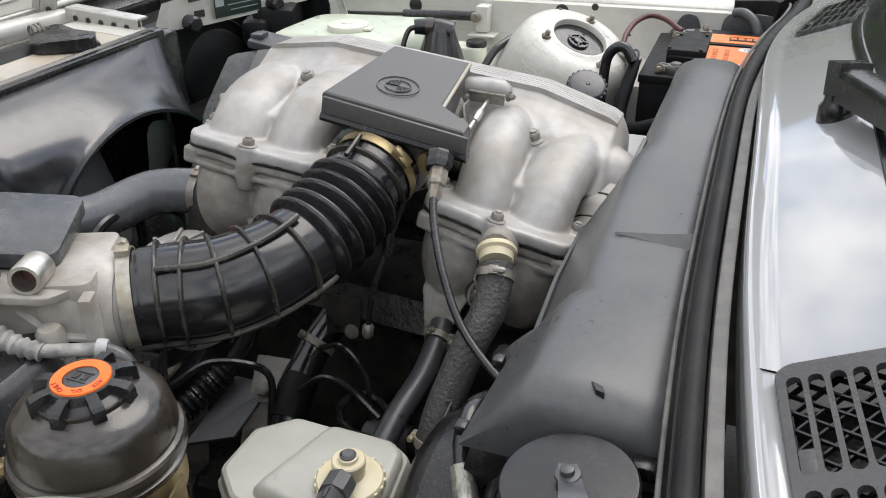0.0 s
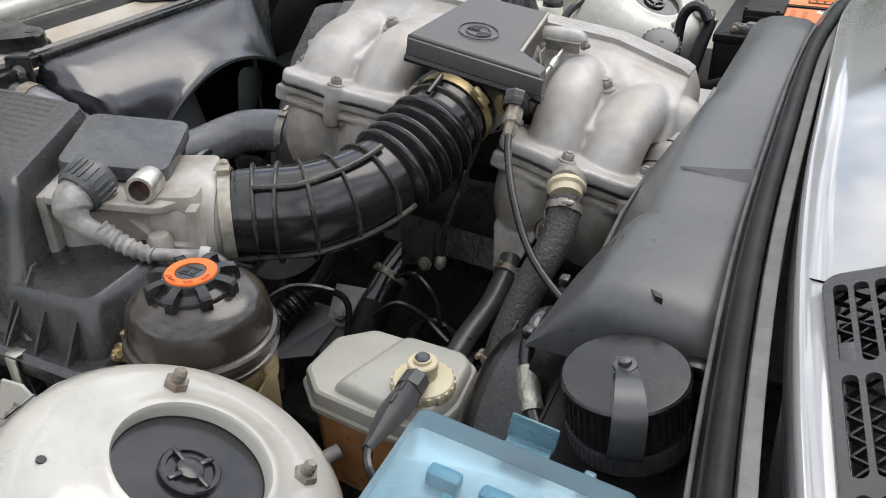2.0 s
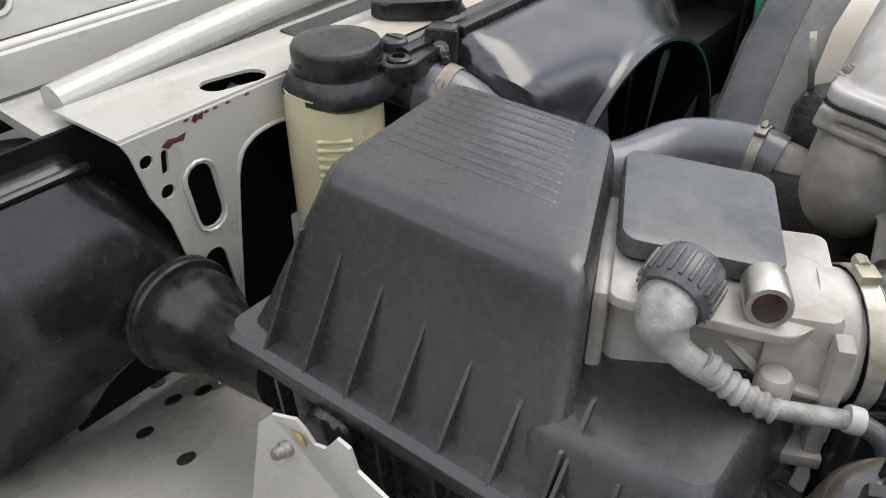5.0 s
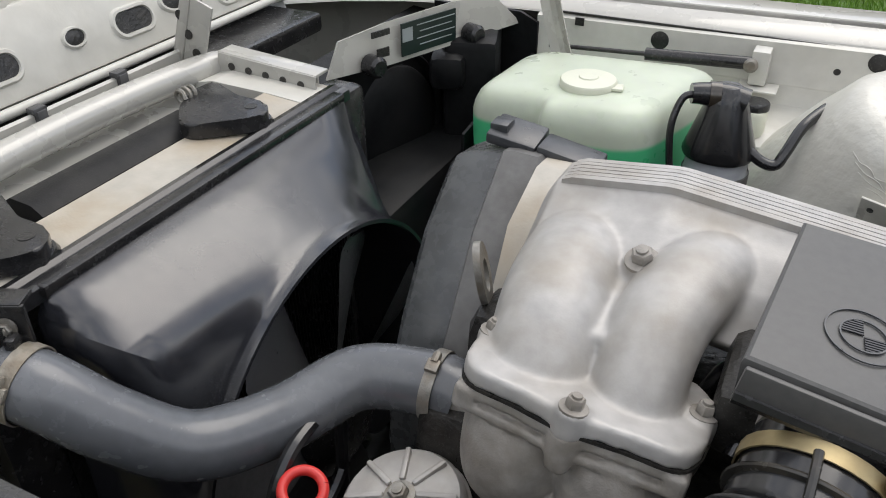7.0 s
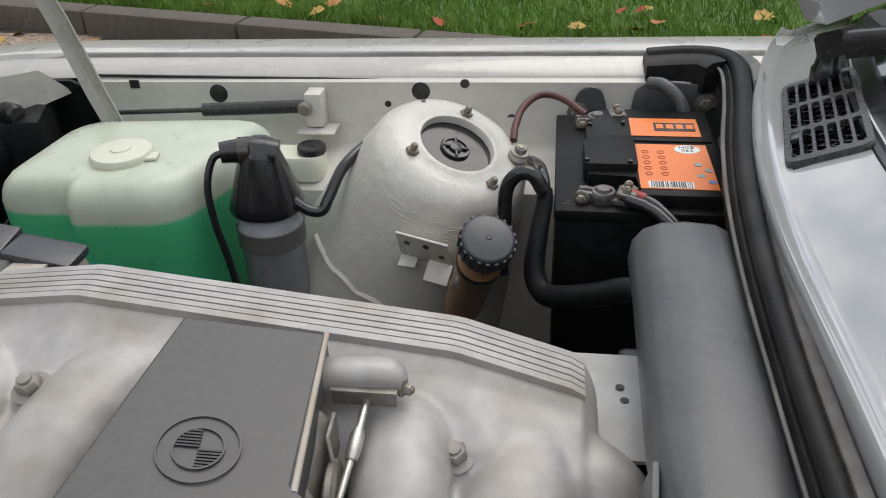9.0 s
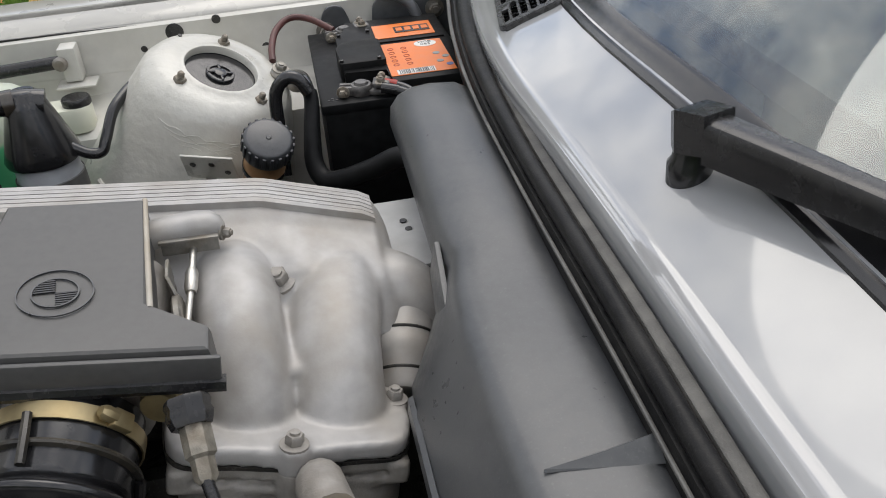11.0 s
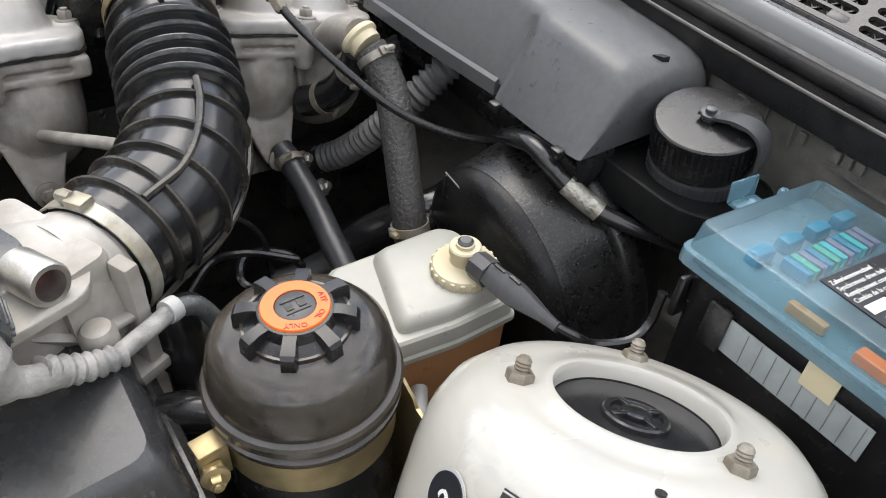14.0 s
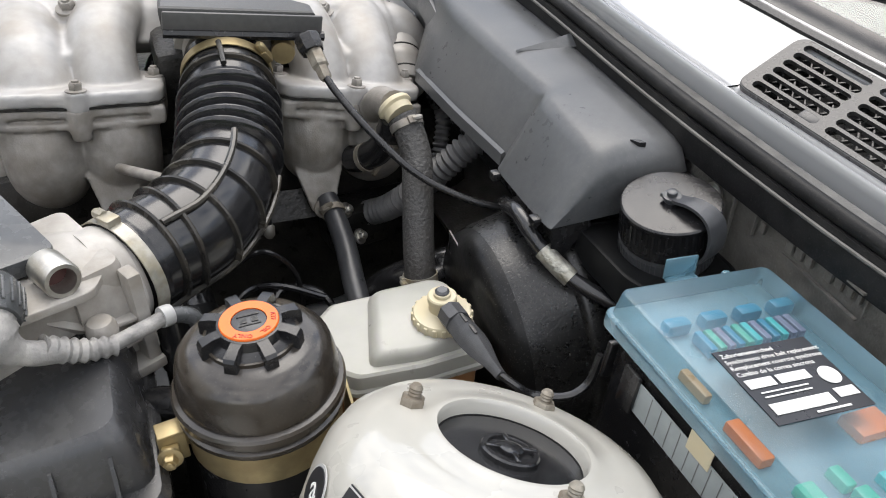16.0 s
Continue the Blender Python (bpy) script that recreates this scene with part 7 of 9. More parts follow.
part("plate", prism(round_poly([(0.172, 0.80), (0.210, 0.80), (0.214, 0.838), (0.205, 0.862), (0.184, 0.864), (0.174, 0.850)], 0.008, 4), 0, 0.004, HW, 0.001), M["hinge"], hinge, "small rounded grey plate")
part("plate", prism(round_poly([(0.240, 0.80), (0.358, 0.80), (0.358, 0.858), (0.345, 0.866), (0.262, 0.872), (0.246, 0.860)], 0.008, 4), 0, 0.004, HW, 0.001), M["hinge"], hinge, "wide grey plate")
part("arm", tube([(0.262, 0.685, 0.872), (0.278, 0.672, 0.874), (0.296, 0.66, 0.86), (0.305, 0.65, 0.835)], 0.0075, 12, 6), M["hinge"], hinge, "bent grey tube")
for x, z in ((0.178, 0.83), (0.332, 0.845)):
    part("bolt", hex_bolt((x, 0.688, z), (0, -1, 0), 0.0085, 0.007), M["dull_steel"], hinge)

gas = thing("gas_strut", "black gas strut lying along the inner wing", "gas strut", (-0.3, 0.665, 0.82))
part("cylinder", tube([(-0.305, 0.668, 0.832), (-0.165, 0.678, 0.836)], 0.0085, 16, 3), M["plastic"], gas)
part("piston_rod", tube([(-0.44, 0.66, 0.828), (-0.305, 0.668, 0.832)], 0.0032, 10, 3), M["dark"], gas)
part("end_bracket", join(box(0.022, 0.028, 0.045, pose(-0.158, 0.685, 0.832), 0.002), box(0.05, 0.035, 0.003, pose(-0.155, 0.675, 0.806), 0.001)), M["paint_in"], gas, "white welded bracket")
part("pivot", lathe([(0.009, 0), (0.0095, 0.006), (0.006, 0.009)], 14, axis_pose((-0.168, 0.672, 0.836), (0, -1, 0.1))), M["dull_steel"], gas)

arm = thing("bonnet_stay", "white pressed steel bonnet arm", "bonnet arm", (-0.4, 0.62, 0.8))
rg = []
for (x, y, z), w in (((-0.404, 0.628, 0.812), 0.013), ((-0.421, 0.628, 0.865), 0.0135), ((-0.447, 0.628, 0.96), 0.013), ((-0.49, 0.628, 1.08), 0.012), ((-0.53, 0.628, 1.2), 0.011), ((-0.60, 0.628, 1.38), 0.011)):
    rg.append([(x - w, y - 0.004, z - w * 0.3), (x - w * 0.3, y + 0.004, z), (x + w * 0.3, y + 0.004, z), (x + w, y - 0.004, z + w * 0.3), (x + w, y - 0.001, z + w * 0.3), (x + w * 0.3, y + 0.007, z), (x - w * 0.3, y + 0.007, z), (x - w, y - 0.001, z - w * 0.3)])
part("pressing", loft(rg), M["paint"], arm)

# ---- front of the bay: radiator, shroud, fan, cross member ----
shroud = thing("fan_shroud", "satin black plastic fan shroud with a round opening", "fan shroud", (-0.5, 0.09, 0.38))
FC = (0.095, 0.602)


def shroud_ring(x, w, f=0.0):
    """From the radiator's rectangle (w=0), narrowing by f, to a circle (w=1)."""
    ring = []
    hy, hz = 0.2125 - 0.0185 * f, 0.262 - 0.050 * f
    w0 = w
    for i in range(96):
        a = 2 * math.pi * i / 96
        ca, sa = math.cos(a), math.sin(a)
        k = 1.0 / max(abs(ca) / hy, abs(sa) / hz)
        w = max(w0, f * max(0.0, min(1.0, 1.6 * ca + 0.1)))
        ry, rz = 0.0885 + k * ca, 0.602 + k * sa
        cy, cz0 = FC[0] + 0.2105 * ca, FC[1] + 0.2105 * sa
        ring.append((x, ry + (cy - ry) * w, rz + (cz0 - rz) * w))
    return ring


prof = [(-0.556, 0.0, 0.0), (-0.548, 0.0, 0.0), (-0.52, 0.02, 0.28), (-0.49, 0.05, 0.62), (-0.474, 0.14, 0.84), (-0.466, 0.40, 0.95), (-0.460, 0.78, 1.0), (-0.456, 1.0, 1.0), (-0.447, 1.0, 1.0)]
outer = [shroud_ring(*p) for p in prof]
inn = [[(x, FC[0] + (y - FC[0]) * 0.985, FC[1] + (z - FC[1]) * 0.985) for x, y, z in r] for r in reversed(outer)]
part("shell", loft(outer + inn, cap=False), M["shroud"], shroud, smooth=50)
part("edge_rail", box(0.016, 0.41, 0.012, pose(-0.555, 0.0885, 0.866), 0.003), M["plastic"], shroud, "black rail along the shroud's upper edge")
part("lip", loft([[(x, FC[0] + r * math.cos(2 * math.pi * i / 72), FC[1] + r * math.sin(2 * math.pi * i / 72)) for i in range(72)] for x, r in ((-0.449, 0.2085), (-0.449, 0.2125), (-0.445, 0.2125), (-0.445, 0.2085), (-0.449, 0.2085))], cap=False), M["shroud"], shroud)

fan = thing("cooling_fan", "black cooling fan at rest inside the shroud", "fan", (-0.47, 0.095, 0.40))
part("hub", lathe([(0.06, -0.02), (0.065, -0.015), (0.065, 0.02), (0.045, 0.03), (0.02, 0.035)], 32, axis_pose((-0.465, FC[0], FC[1]), (1, 0, 0))), M["plastic"], fan)
for k in range(7):
    rg = []
    for r, w, tw in ((0.055, 0.030, 40), (0.10, 0.042, 34), (0.15, 0.053, 28), (0.180, 0.057, 24), (0.190, 0.052, 23), (0.195, 0.036, 23)):
        a = radians(360 / 7 * k + 67 - 360 / 7)
        ring = []
        for s, t in ((-1, -0.001), (-0.3, 0.003), (0.3, 0.003), (1, -0.001), (0.3, 0.0), (-0.3, 0.0)):
            du = s * w * math.cos(radians(tw))
            dx = s * w * math.sin(radians(tw)) * 0.7 + t
            aa = a + du / r
            ring.append((-0.465 + dx, FC[0] + r * math.cos(aa), FC[1] + r * math.sin(aa)))
        rg.append(ring)
    part("blade", loft(rg), M["plastic_grey"], fan)

rad = thing("radiator", "radiator with black fins behind the shroud", "radiator", (-0.58, 0.09, 0.36))
part("core", box(0.035, 0.44, 0.46, pose(-0.585, 0.09, 0.60)), M["dark"], rad)
fin_one = part("fin", box(0.002, 0.0022, 0.44, pose(-0.5665, -0.115, 0.60)), M["plastic"], rad, smooth=0)
for k in range(1, 70):
    fin = new("fin", fin_one.data)
    fin.parent = rad
    fin.matrix_local = fin_one.matrix_local @ Matrix.Translation((0, 0.006 * k, 0))
part("end_tank", box(0.05, 0.05, 0.50, pose(-0.585, -0.155, 0.61), 0.012), M["plastic"], rad)
part("end_tank", box(0.05, 0.05, 0.50, pose(-0.585, 0.335, 0.61), 0.012), M["plastic"], rad)

cross = thing("front_cross_member", "white front panel with radiator mounts and black rubber edge", "front panel", (-0.63, 0.05, 0.60))
part("seal_rail", loft([[(-0.552, y, z0), (-0.552, y, z0 + 0.012), (-0.558, y, z0 + 0.014), (-0.566, y, z0 + 0.012), (-0.570, y, z0 + 0.015), (-0.578, y, z0 + 0.013), (-0.578, y, z0)] for y, z0 in ((-0.19, 0.858), (0.1, 0.858), (0.31, 0.857))]), M["rubber"], cross, "black rubber edge strip")
part("top_plate", plate([(-0.578, -0.20, 0.868), (-0.578, 0.31, 0.868), (-0.628, 0.31, 0.872), (-0.628, -0.20, 0.872)], 0.02), M["stained"], cross, "beige-white top plate")
part("channel", plate([(-0.629, -0.2, 0.850), (-0.629, 0.31, 0.850), (-0.705, 0.31, 0.858), (-0.705, -0.2, 0.858)], 0.01), M["plastic"], cross)
part("black_beam", loft([[(-0.636, y, 0.852), (-0.636, y, 0.868), (-0.648, y, 0.876), (-0.672, y, 0.878), (-0.682, y, 0.872), (-0.685, y, 0.852)] for y in (-0.04, 0.1, 0.168)]), M["seal"], cross, "black plastic cover strip")
part("tube_bar", tube([(-0.735, -0.42, 0.852), (-0.74, -0.2, 0.868), (-0.745, 0.05, 0.876), (-0.742, 0.2, 0.876), (-0.735, 0.285, 0.874), (-0.728, 0.315, 0.87)], 0.0165, 18, 7), M["paint"], cross, "white tubular bar")
part("bar_lug", join(box(0.045, 0.004, 0.09, pose(-0.752, 0.292, 0.91) @ pose(0, 0, 0, 0, 20, 0), 0.001), box(0.012, 0.024, 0.09, pose(-0.762, 0.300, 0.92) @ pose(0, 0, 0, 0, 20, 0), 0.002)), M["paint"], cross, "white hinge lug with holes")
for k in range(3):
    part("hole", lathe([(0.006, 0), (0.006, 0.001)], 12, axis_pose((-0.748 - 0.008 * k, 0.2895, 0.888 + 0.022 * k), (0, -1, 0))), M["dark"], cross)
bm = loft([[(x, 0.255, z - 0.012), (x, 0.30, z - 0.012), (x, 0.30, z), (x, 0.255, z)] for x, z in ((-0.735, 0.866), (-0.70, 0.874), (-0.62, 0.872), (-0.565, 0.868))])
part("side_plate", bm, M["paint_in"], cross, smooth=0)
part("gusset", plate([(-0.74, 0.318, 0.88), (-0.60, 0.318, 0.885), (-0.60, 0.318, 0.82), (-0.74, 0.318, 0.83)][::-1], 0.003), M["paint"], cross, "white gusset with holes")
for k in range(5):
    part("hole", lathe([(0.005, 0), (0.005, 0.001)], 12, axis_pose((-0.72 + 0.026 * k, 0.3145, 0.865), (0, -1, 0))), M["dark"], cross)
part("hinge_link", join(box(0.135, 0.026, 0.004, pose(-0.652, 0.306, 0.888) @ pose(0, 0, 0, 0, 4, 0), 0.001), box(0.135, 0.003, 0.026, pose(-0.652, 0.293, 0.876) @ pose(0, 0, 0, 0, 4, 0), 0.001)), M["paint"], cross, "white perforated hinge link")
for k in range(5):
    part("hole", lathe([(0.0045, 0), (0.0045, 0.001)], 12, axis_pose((-0.70 + 0.024 * k, 0.2913, 0.879 - 0.0017 * k), (0, -1, 0))), M["dark"], cross)
part("front_lip", loft([[(-0.772, y, 0.855), (-0.772, y, 0.888), (-0.776, y, 0.890), (-0.778, y, 0.855)] for y in (-0.45, 0.0, 0.31)]), M["paint"], cross, "white upright lip", smooth=0)
part("lip_floor", plate([(-0.705, -0.45, 0.845), (-0.705, 0.33, 0.845), (-0.776, 0.33, 0.85), (-0.776, -0.45, 0.85)], 0.01), M["paint"], cross)
for y in (-0.085, 0.082, 0.192):
    part("lip_clip", join(box(0.010, 0.012, 0.030, pose(-0.771, y, 0.878), 0.001), box(0.012, 0.016, 0.006, pose(-0.774, y, 0.893), 0.001)), M["plastic_grey"], cross)


def rad_mount(y0, far):
    t = thing("radiator_mount", "black rubber radiator mount bracket with a hole", "bracket", (-0.61, y0, 0.85), group="radiator mounts")
    poly = [(-0.572, -0.003), (-0.585, 0.010), (-0.606, 0.012), (-0.622, 0.012), (-0.668, 0.033), (-0.678, 0.028), (-0.674, 0.0), (-0.661, -0.033), (-0.632, -0.068), (-0.616, -0.068), (-0.576, -0.030), (-0.568, -0.014)]
    part("arm", prism([(x, y0 + y) for x, y in round_poly(poly, 0.008, 3)], 0.872, 0.888, None, 0.003), M["plastic"], t)
    part("bush", lathe([(0.020, 0.858), (0.0225, 0.862), (0.0225, 0.872), (0.02, 0.876)], 24, pose(-0.592, y0 - 0.008, 0)), M["rubber"], t)
    part("hole", lathe([(0.0068, 0.8875), (0.0068, 0.8886)], 18, pose(-0.592, y0 - 0.006, 0)), M["dark"], t)
    part("spring_clip", tube([(-0.672 + 0.008 * math.cos(k), y0 - 0.02 + 0.0012 * k, 0.888 + 0.008 * math.sin(k)) for k in range(16)], 0.0022, 6, 3), M["dull_steel"], t)


rad_mount(0.194, True)
rad_mount(-0.082, False)

ex = thing("coolant_expansion_tank", "yellowed expansion tank with a black cap collar", "tank", (-0.612, -0.25, 0.48))
EM = pose(-0.597, -0.232, 0.014) @ Matrix.Diagonal((0.92, 0.92, 1, 1))
part("tank", stack([(0.078, 0.080, 0.03, 0.48), (0.084, 0.086, 0.034, 0.56), (0.088, 0.090, 0.036, 0.80), (0.086, 0.088, 0.036, 0.832)], 6, EM @ pose(0, -0.009, 0)), M["coolant_pot"], ex, smooth=45)
for k in range(7):
    part("rib", box(0.034, 0.006, 0.0042, EM @ pose(0, -0.009, 0.796 - 0.0082 * k, 0, 0, 43) @ pose(0, -0.0455, 0), 0.0018), M["coolant_pot"], ex)
part("collar", stack([(0.098, 0.106, 0.042, 0.822), (0.106, 0.114, 0.046, 0.826), (0.106, 0.114, 0.046, 0.830), (0.098, 0.106, 0.044, 0.840), (0.092, 0.098, 0.042, 0.846)], 7, EM @ pose(0.002, 0.004, 0)), M["plastic"], ex)
part("cap", lathe([(0.042, 0.838), (0.0435, 0.842), (0.0435, 0.864), (0.041, 0.868), (0.036, 0.8695), (0.020, 0.870)], 40, EM), M["plastic"], ex)
part("bridge", join(prism(round_poly([(-0.61, -0.205), (-0.552, -0.222), (-0.536, -0.20), (-0.545, -0.14), (-0.585, -0.118), (-0.622, -0.130), (-0.638, -0.165)], 0.008, 3), 0.850, 0.866, None, 0.003)), M["plastic"], ex)
part("arm_recess", prism(rrect(0.030, 0.020, 0.002, 2), 0, 0.0006, pose(-0.615, -0.164, 0.8662, 0, 0, 62)), M["dark"], ex)
part("recess_frame", prism(rrect(0.038, 0.028, 0.003, 2), -0.003, 0.0004, pose(-0.615, -0.164, 0.8655, 0, 0, 62), 0.0008), M["plastic_matt"], ex)
part("boss", lathe([(0.011, 0.858), (0.011, 0.868), (0.009, 0.8695), (0.0062, 0.8695), (0.006, 0.862)], 20, pose(-0.553, -0.202, 0)), M["plastic"], ex)
part("retaining_clip", join(box(0.030, 0.004, 0.034, pose(-0.547, -0.150, 0.862, 0, 0, 25), 0.001), box(0.026, 0.020, 0.004, pose(-0.551, -0.142, 0.878, 0, 0, 25), 0.001), box(0.008, 0.012, 0.010, pose(-0.536, -0.158, 0.856, 0, 0, 25), 0.002)), M["plastic"], ex)
part("clip_bolt", hex_bolt((-0.545, -0.1545, 0.862), (0.4, -0.9, 0.1), 0.0052, 0.004), M["dull_steel"], ex)
part("bleed_screw", join(lathe([(0.012, 0.866), (0.012, 0.873), (0.010, 0.875)], 20, pose(-0.575, -0.182, 0)), box(0.018, 0.0025, 0.002, pose(-0.575, -0.182, 0.8755))), M["plastic_matt"], ex)

th = thing("upper_radiator_hose", "fat grey-black upper radiator hose", "hose", (-0.4, -0.06, 0.75))
part("hose", tube([(-0.553, -0.168, 0.828), (-0.520, -0.160, 0.820), (-0.480, -0.140, 0.785), (-0.440, -0.108, 0.752), (-0.402, -0.050, 0.745), (-0.365, 0.008, 0.756), (-0.305, 0.022, 0.762), (-0.28, 0.024, 0.758)], 0.0275, 24, 9), M["rubber_grey"], th, smooth=60)
part("radiator_neck", tube([(-0.546, -0.166, 0.826), (-0.565, -0.172, 0.832), (-0.585, -0.178, 0.838)], 0.026, 20, 4), M["plastic"], th)
part("hose_clamp", clamp((-0.300, 0.0225, 0.7615), (1, 0.05, -0.05), 0.0288, 0.010, 20), M["dull_steel"], th)
part("hose_clamp", clamp((-0.532, -0.163, 0.8235), (1, 0.22, -0.25), 0.0288, 0.012, 60), M["stud"], th, "corroded hose clamp")
part("thermostat_neck", tube([(-0.295, 0.023, 0.761), (-0.26, 0.028, 0.752), (-0.235, 0.04, 0.73)], 0.024, 18, 5), M["alu_dirty_shaded"], th)

tb = thing("timing_belt_cover", "dark grey plastic timing belt cover on the engine front", "engine cover", (-0.33, 0.15, 0.6))
TB = [(0.215, 0.880), (0.262, 0.872), (0.285, 0.84), (0.29, 0.76), (0.24, 0.62), (0.05, 0.60), (0.06, 0.69), (0.092, 0.75), (0.15, 0.83)]
rg = []
for x, k in ((-0.378, 0.84), (-0.372, 0.92), (-0.36, 0.96), (-0.342, 0.985), (-0.318, 0.99), (-0.312, 0.97)):
    rg.append([(x, 0.175 + (y - 0.175) * k, 0.74 + (z - 0.74) * k) for y, z in TB])
part("shell", loft(rg), M["dusty"], tb, "dark front shell of the cover", smooth=30)
rg = []
for x, k in ((-0.330, 0.95), (-0.326, 1.01), (-0.315, 1.02), (-0.292, 1.01), (-0.287, 0.97)):
    rg.append([(x, 0.175 + (y - 0.175) * k, 0.74 + (z - 0.74) * k) for y, z in TB])
part("rear_half", loft(rg), M["belt_cover"], tb, "paler grey rear shell", smooth=30)
part("cream_gasket", loft([[(x, y, z) for y, z in ((0.10, 0.80), (0.135, 0.855), (0.20, 0.880), (0.27, 0.872), (0.285, 0.83), (0.28, 0.77), (0.12, 0.76))] for x in (-0.288, -0.278, -0.258)]), M["stained"], tb, "grimy cream painted head edge")
part("cable_clip", join(box(0.05, 0.04, 0.012, pose(-0.325, 0.247, 0.884) @ pose(0, 0, 0, 8, 8, 0), 0.003), box(0.018, 0.02, 0.01, pose(-0.34, 0.245, 0.892), 0.002), box(0.06, 0.035, 0.01, pose(-0.27, 0.245, 0.876) @ pose(0, 0, 0, 0, 10, 0), 0.003)), M["plastic_matt"], tb)
part("lifting_eye", join(lathe([(0.022, -0.003), (0.022, 0.003), (0.011, 0.003), (0.011, -0.003)], 24, axis_pose((-0.286, 0.080, 0.838), (1, 0.3, 0.2)) @ Matrix.Diagonal((0.8, 1.4, 1, 1)), cap=False)), M["dull_steel"], tb, "steel lifting eye")
for y, z in ((0.11, 0.72), (0.2, 0.80), (0.25, 0.83)):
    part("bolt", hex_bolt((-0.378, y, z), (-1, 0, 0), 0.006, 0.005), M["dull_steel"], tb)
solo("fan_belt", tube([(-0.375, -0.02 + 0.0 * k, 0.62) if k == 0 else (-0.375, -0.055 + 0.055 * math.cos(k * 0.63) + 0.0, 0.70 + 0.05 * math.sin(k * 0.63)) for k in range(10)], 0.006, 8, 5), M["rubber"], "black ribbed drive belt at the engine front", "belt")

dist = thing("oil_filter_cap", "ribbed cast aluminium oil filter housing with a centre bolt", "oil filter", (-0.292, -0.055, 0.62))
DMt = axis_pose((-0.287, -0.066, 0.728), (-0.1, -0.2, 1)) @ Matrix.Scale(1.12, 4)
part("housing", lathe([(0.042, -0.10), (0.042, -0.03), (0.046, -0.028), (0.046, -0.016), (0.044, -0.014), (0.0435, -0.008), (0.040, -0.003), (0.03, 0.0), (0.012, 0.002)], 40, DMt), M["alu"], dist)
for k in range(8):
    part("rib", box(0.028, 0.0045, 0.006, DMt @ pose(0, 0, 0, 0, 0, 45 * k) @ pose(0.025, 0, 0.0005) @ pose(0, 0, 0, 0, 6, 0), 0.0018), M["alu"], dist)
part("bolt", hex_bolt(DMt @ Vector((0, 0, 0.003)), DMt.to_3x3() @ Vector((0, 0, 1)), 0.008, 0.007), M["dull_steel"], dist)
dip = thing("dipstick", "red plastic dipstick ring handle", "dipstick", (-0.335, -0.075, 0.7))
DP = axis_pose((-0.352, -0.097, 0.735), (0.25, -0.25, 0.9))
bm = bmesh.new()
ring = [DP @ Vector((0.0155 * math.cos(a), 0.0155 * math.sin(a), 0)) for a in [2 * math.pi * k / 24 for k in range(25)]]
part("ring", tube(ring, 0.0042, 10, 2), M["red"], dip)
part("stem", tube([DP @ Vector((0.0, -0.018, 0)), (-0.345, -0.115, 0.715), (-0.34, -0.105, 0.68)], 0.0045, 8, 3), M["red"], dip)

# bonnet standing open at the front, seen from inside
hood = thing("bonnet", "open white bonnet seen from its dusty inner side", "bonnet", (-0.86, 0.0, 0.84))
HB = Matrix.Translation((-0.835, 0.0, 0.835)) @ pose(0, 0, 0, 0, -22, 0)
part("skin", box(0.004, 1.30, 1.15, HB @ pose(-0.05, 0.0, 0.585), 0), M["paint_out"], hood)
part("inner_frame", box(0.014, 1.28, 0.10, HB @ pose(-0.028, 0.0, 0.09), 0.006), M["paint_in"], hood)
part("inner_panel", box(0.006, 1.26, 1.0, HB @ pose(-0.042, 0.0, 0.60), 0.002), M["paint_in"], hood)
for y in (-0.45, -0.15, 0.15, 0.45):
    part("stiffener", box(0.02, 0.07, 0.95, HB @ pose(-0.032, y, 0.60), 0.008), M["paint_in"], hood)
part("edge_flange", box(0.03, 0.02, 1.12, HB @ pose(-0.035, 0.645, 0.585), 0.006), M["paint_out"], hood)
part("edge_flange", box(0.03, 0.02, 1.12, HB @ pose(-0.035, -0.645, 0.585), 0.006), M["paint_out"], hood)
# bonnet openings: black discs laid on the panel as their inner shade
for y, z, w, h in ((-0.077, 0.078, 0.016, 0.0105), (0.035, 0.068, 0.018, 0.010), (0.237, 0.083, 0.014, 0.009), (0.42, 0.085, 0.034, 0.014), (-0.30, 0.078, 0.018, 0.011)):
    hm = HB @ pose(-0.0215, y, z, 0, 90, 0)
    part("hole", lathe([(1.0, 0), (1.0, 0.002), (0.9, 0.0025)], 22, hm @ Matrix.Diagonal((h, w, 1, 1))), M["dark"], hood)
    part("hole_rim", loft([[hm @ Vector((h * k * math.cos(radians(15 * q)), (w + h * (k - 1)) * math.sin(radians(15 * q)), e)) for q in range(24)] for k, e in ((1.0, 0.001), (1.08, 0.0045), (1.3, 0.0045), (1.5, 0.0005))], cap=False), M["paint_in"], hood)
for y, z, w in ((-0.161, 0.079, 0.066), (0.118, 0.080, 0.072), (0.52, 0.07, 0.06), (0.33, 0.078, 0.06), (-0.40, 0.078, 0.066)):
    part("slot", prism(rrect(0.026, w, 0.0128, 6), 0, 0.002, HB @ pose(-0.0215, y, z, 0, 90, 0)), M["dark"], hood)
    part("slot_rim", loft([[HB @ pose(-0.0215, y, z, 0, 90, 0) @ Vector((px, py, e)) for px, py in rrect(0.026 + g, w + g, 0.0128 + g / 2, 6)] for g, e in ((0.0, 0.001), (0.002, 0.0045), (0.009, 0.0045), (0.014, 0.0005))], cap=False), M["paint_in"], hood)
part("lower_lip", tube([HB @ Vector((-0.016, y, 0.034)) for y in (-0.62, -0.3, 0.0, 0.3, 0.62)], 0.006, 10, 4), M["paint_in"], hood, "rolled lower edge of the inner frame")
seal_rng = random.Random(12)
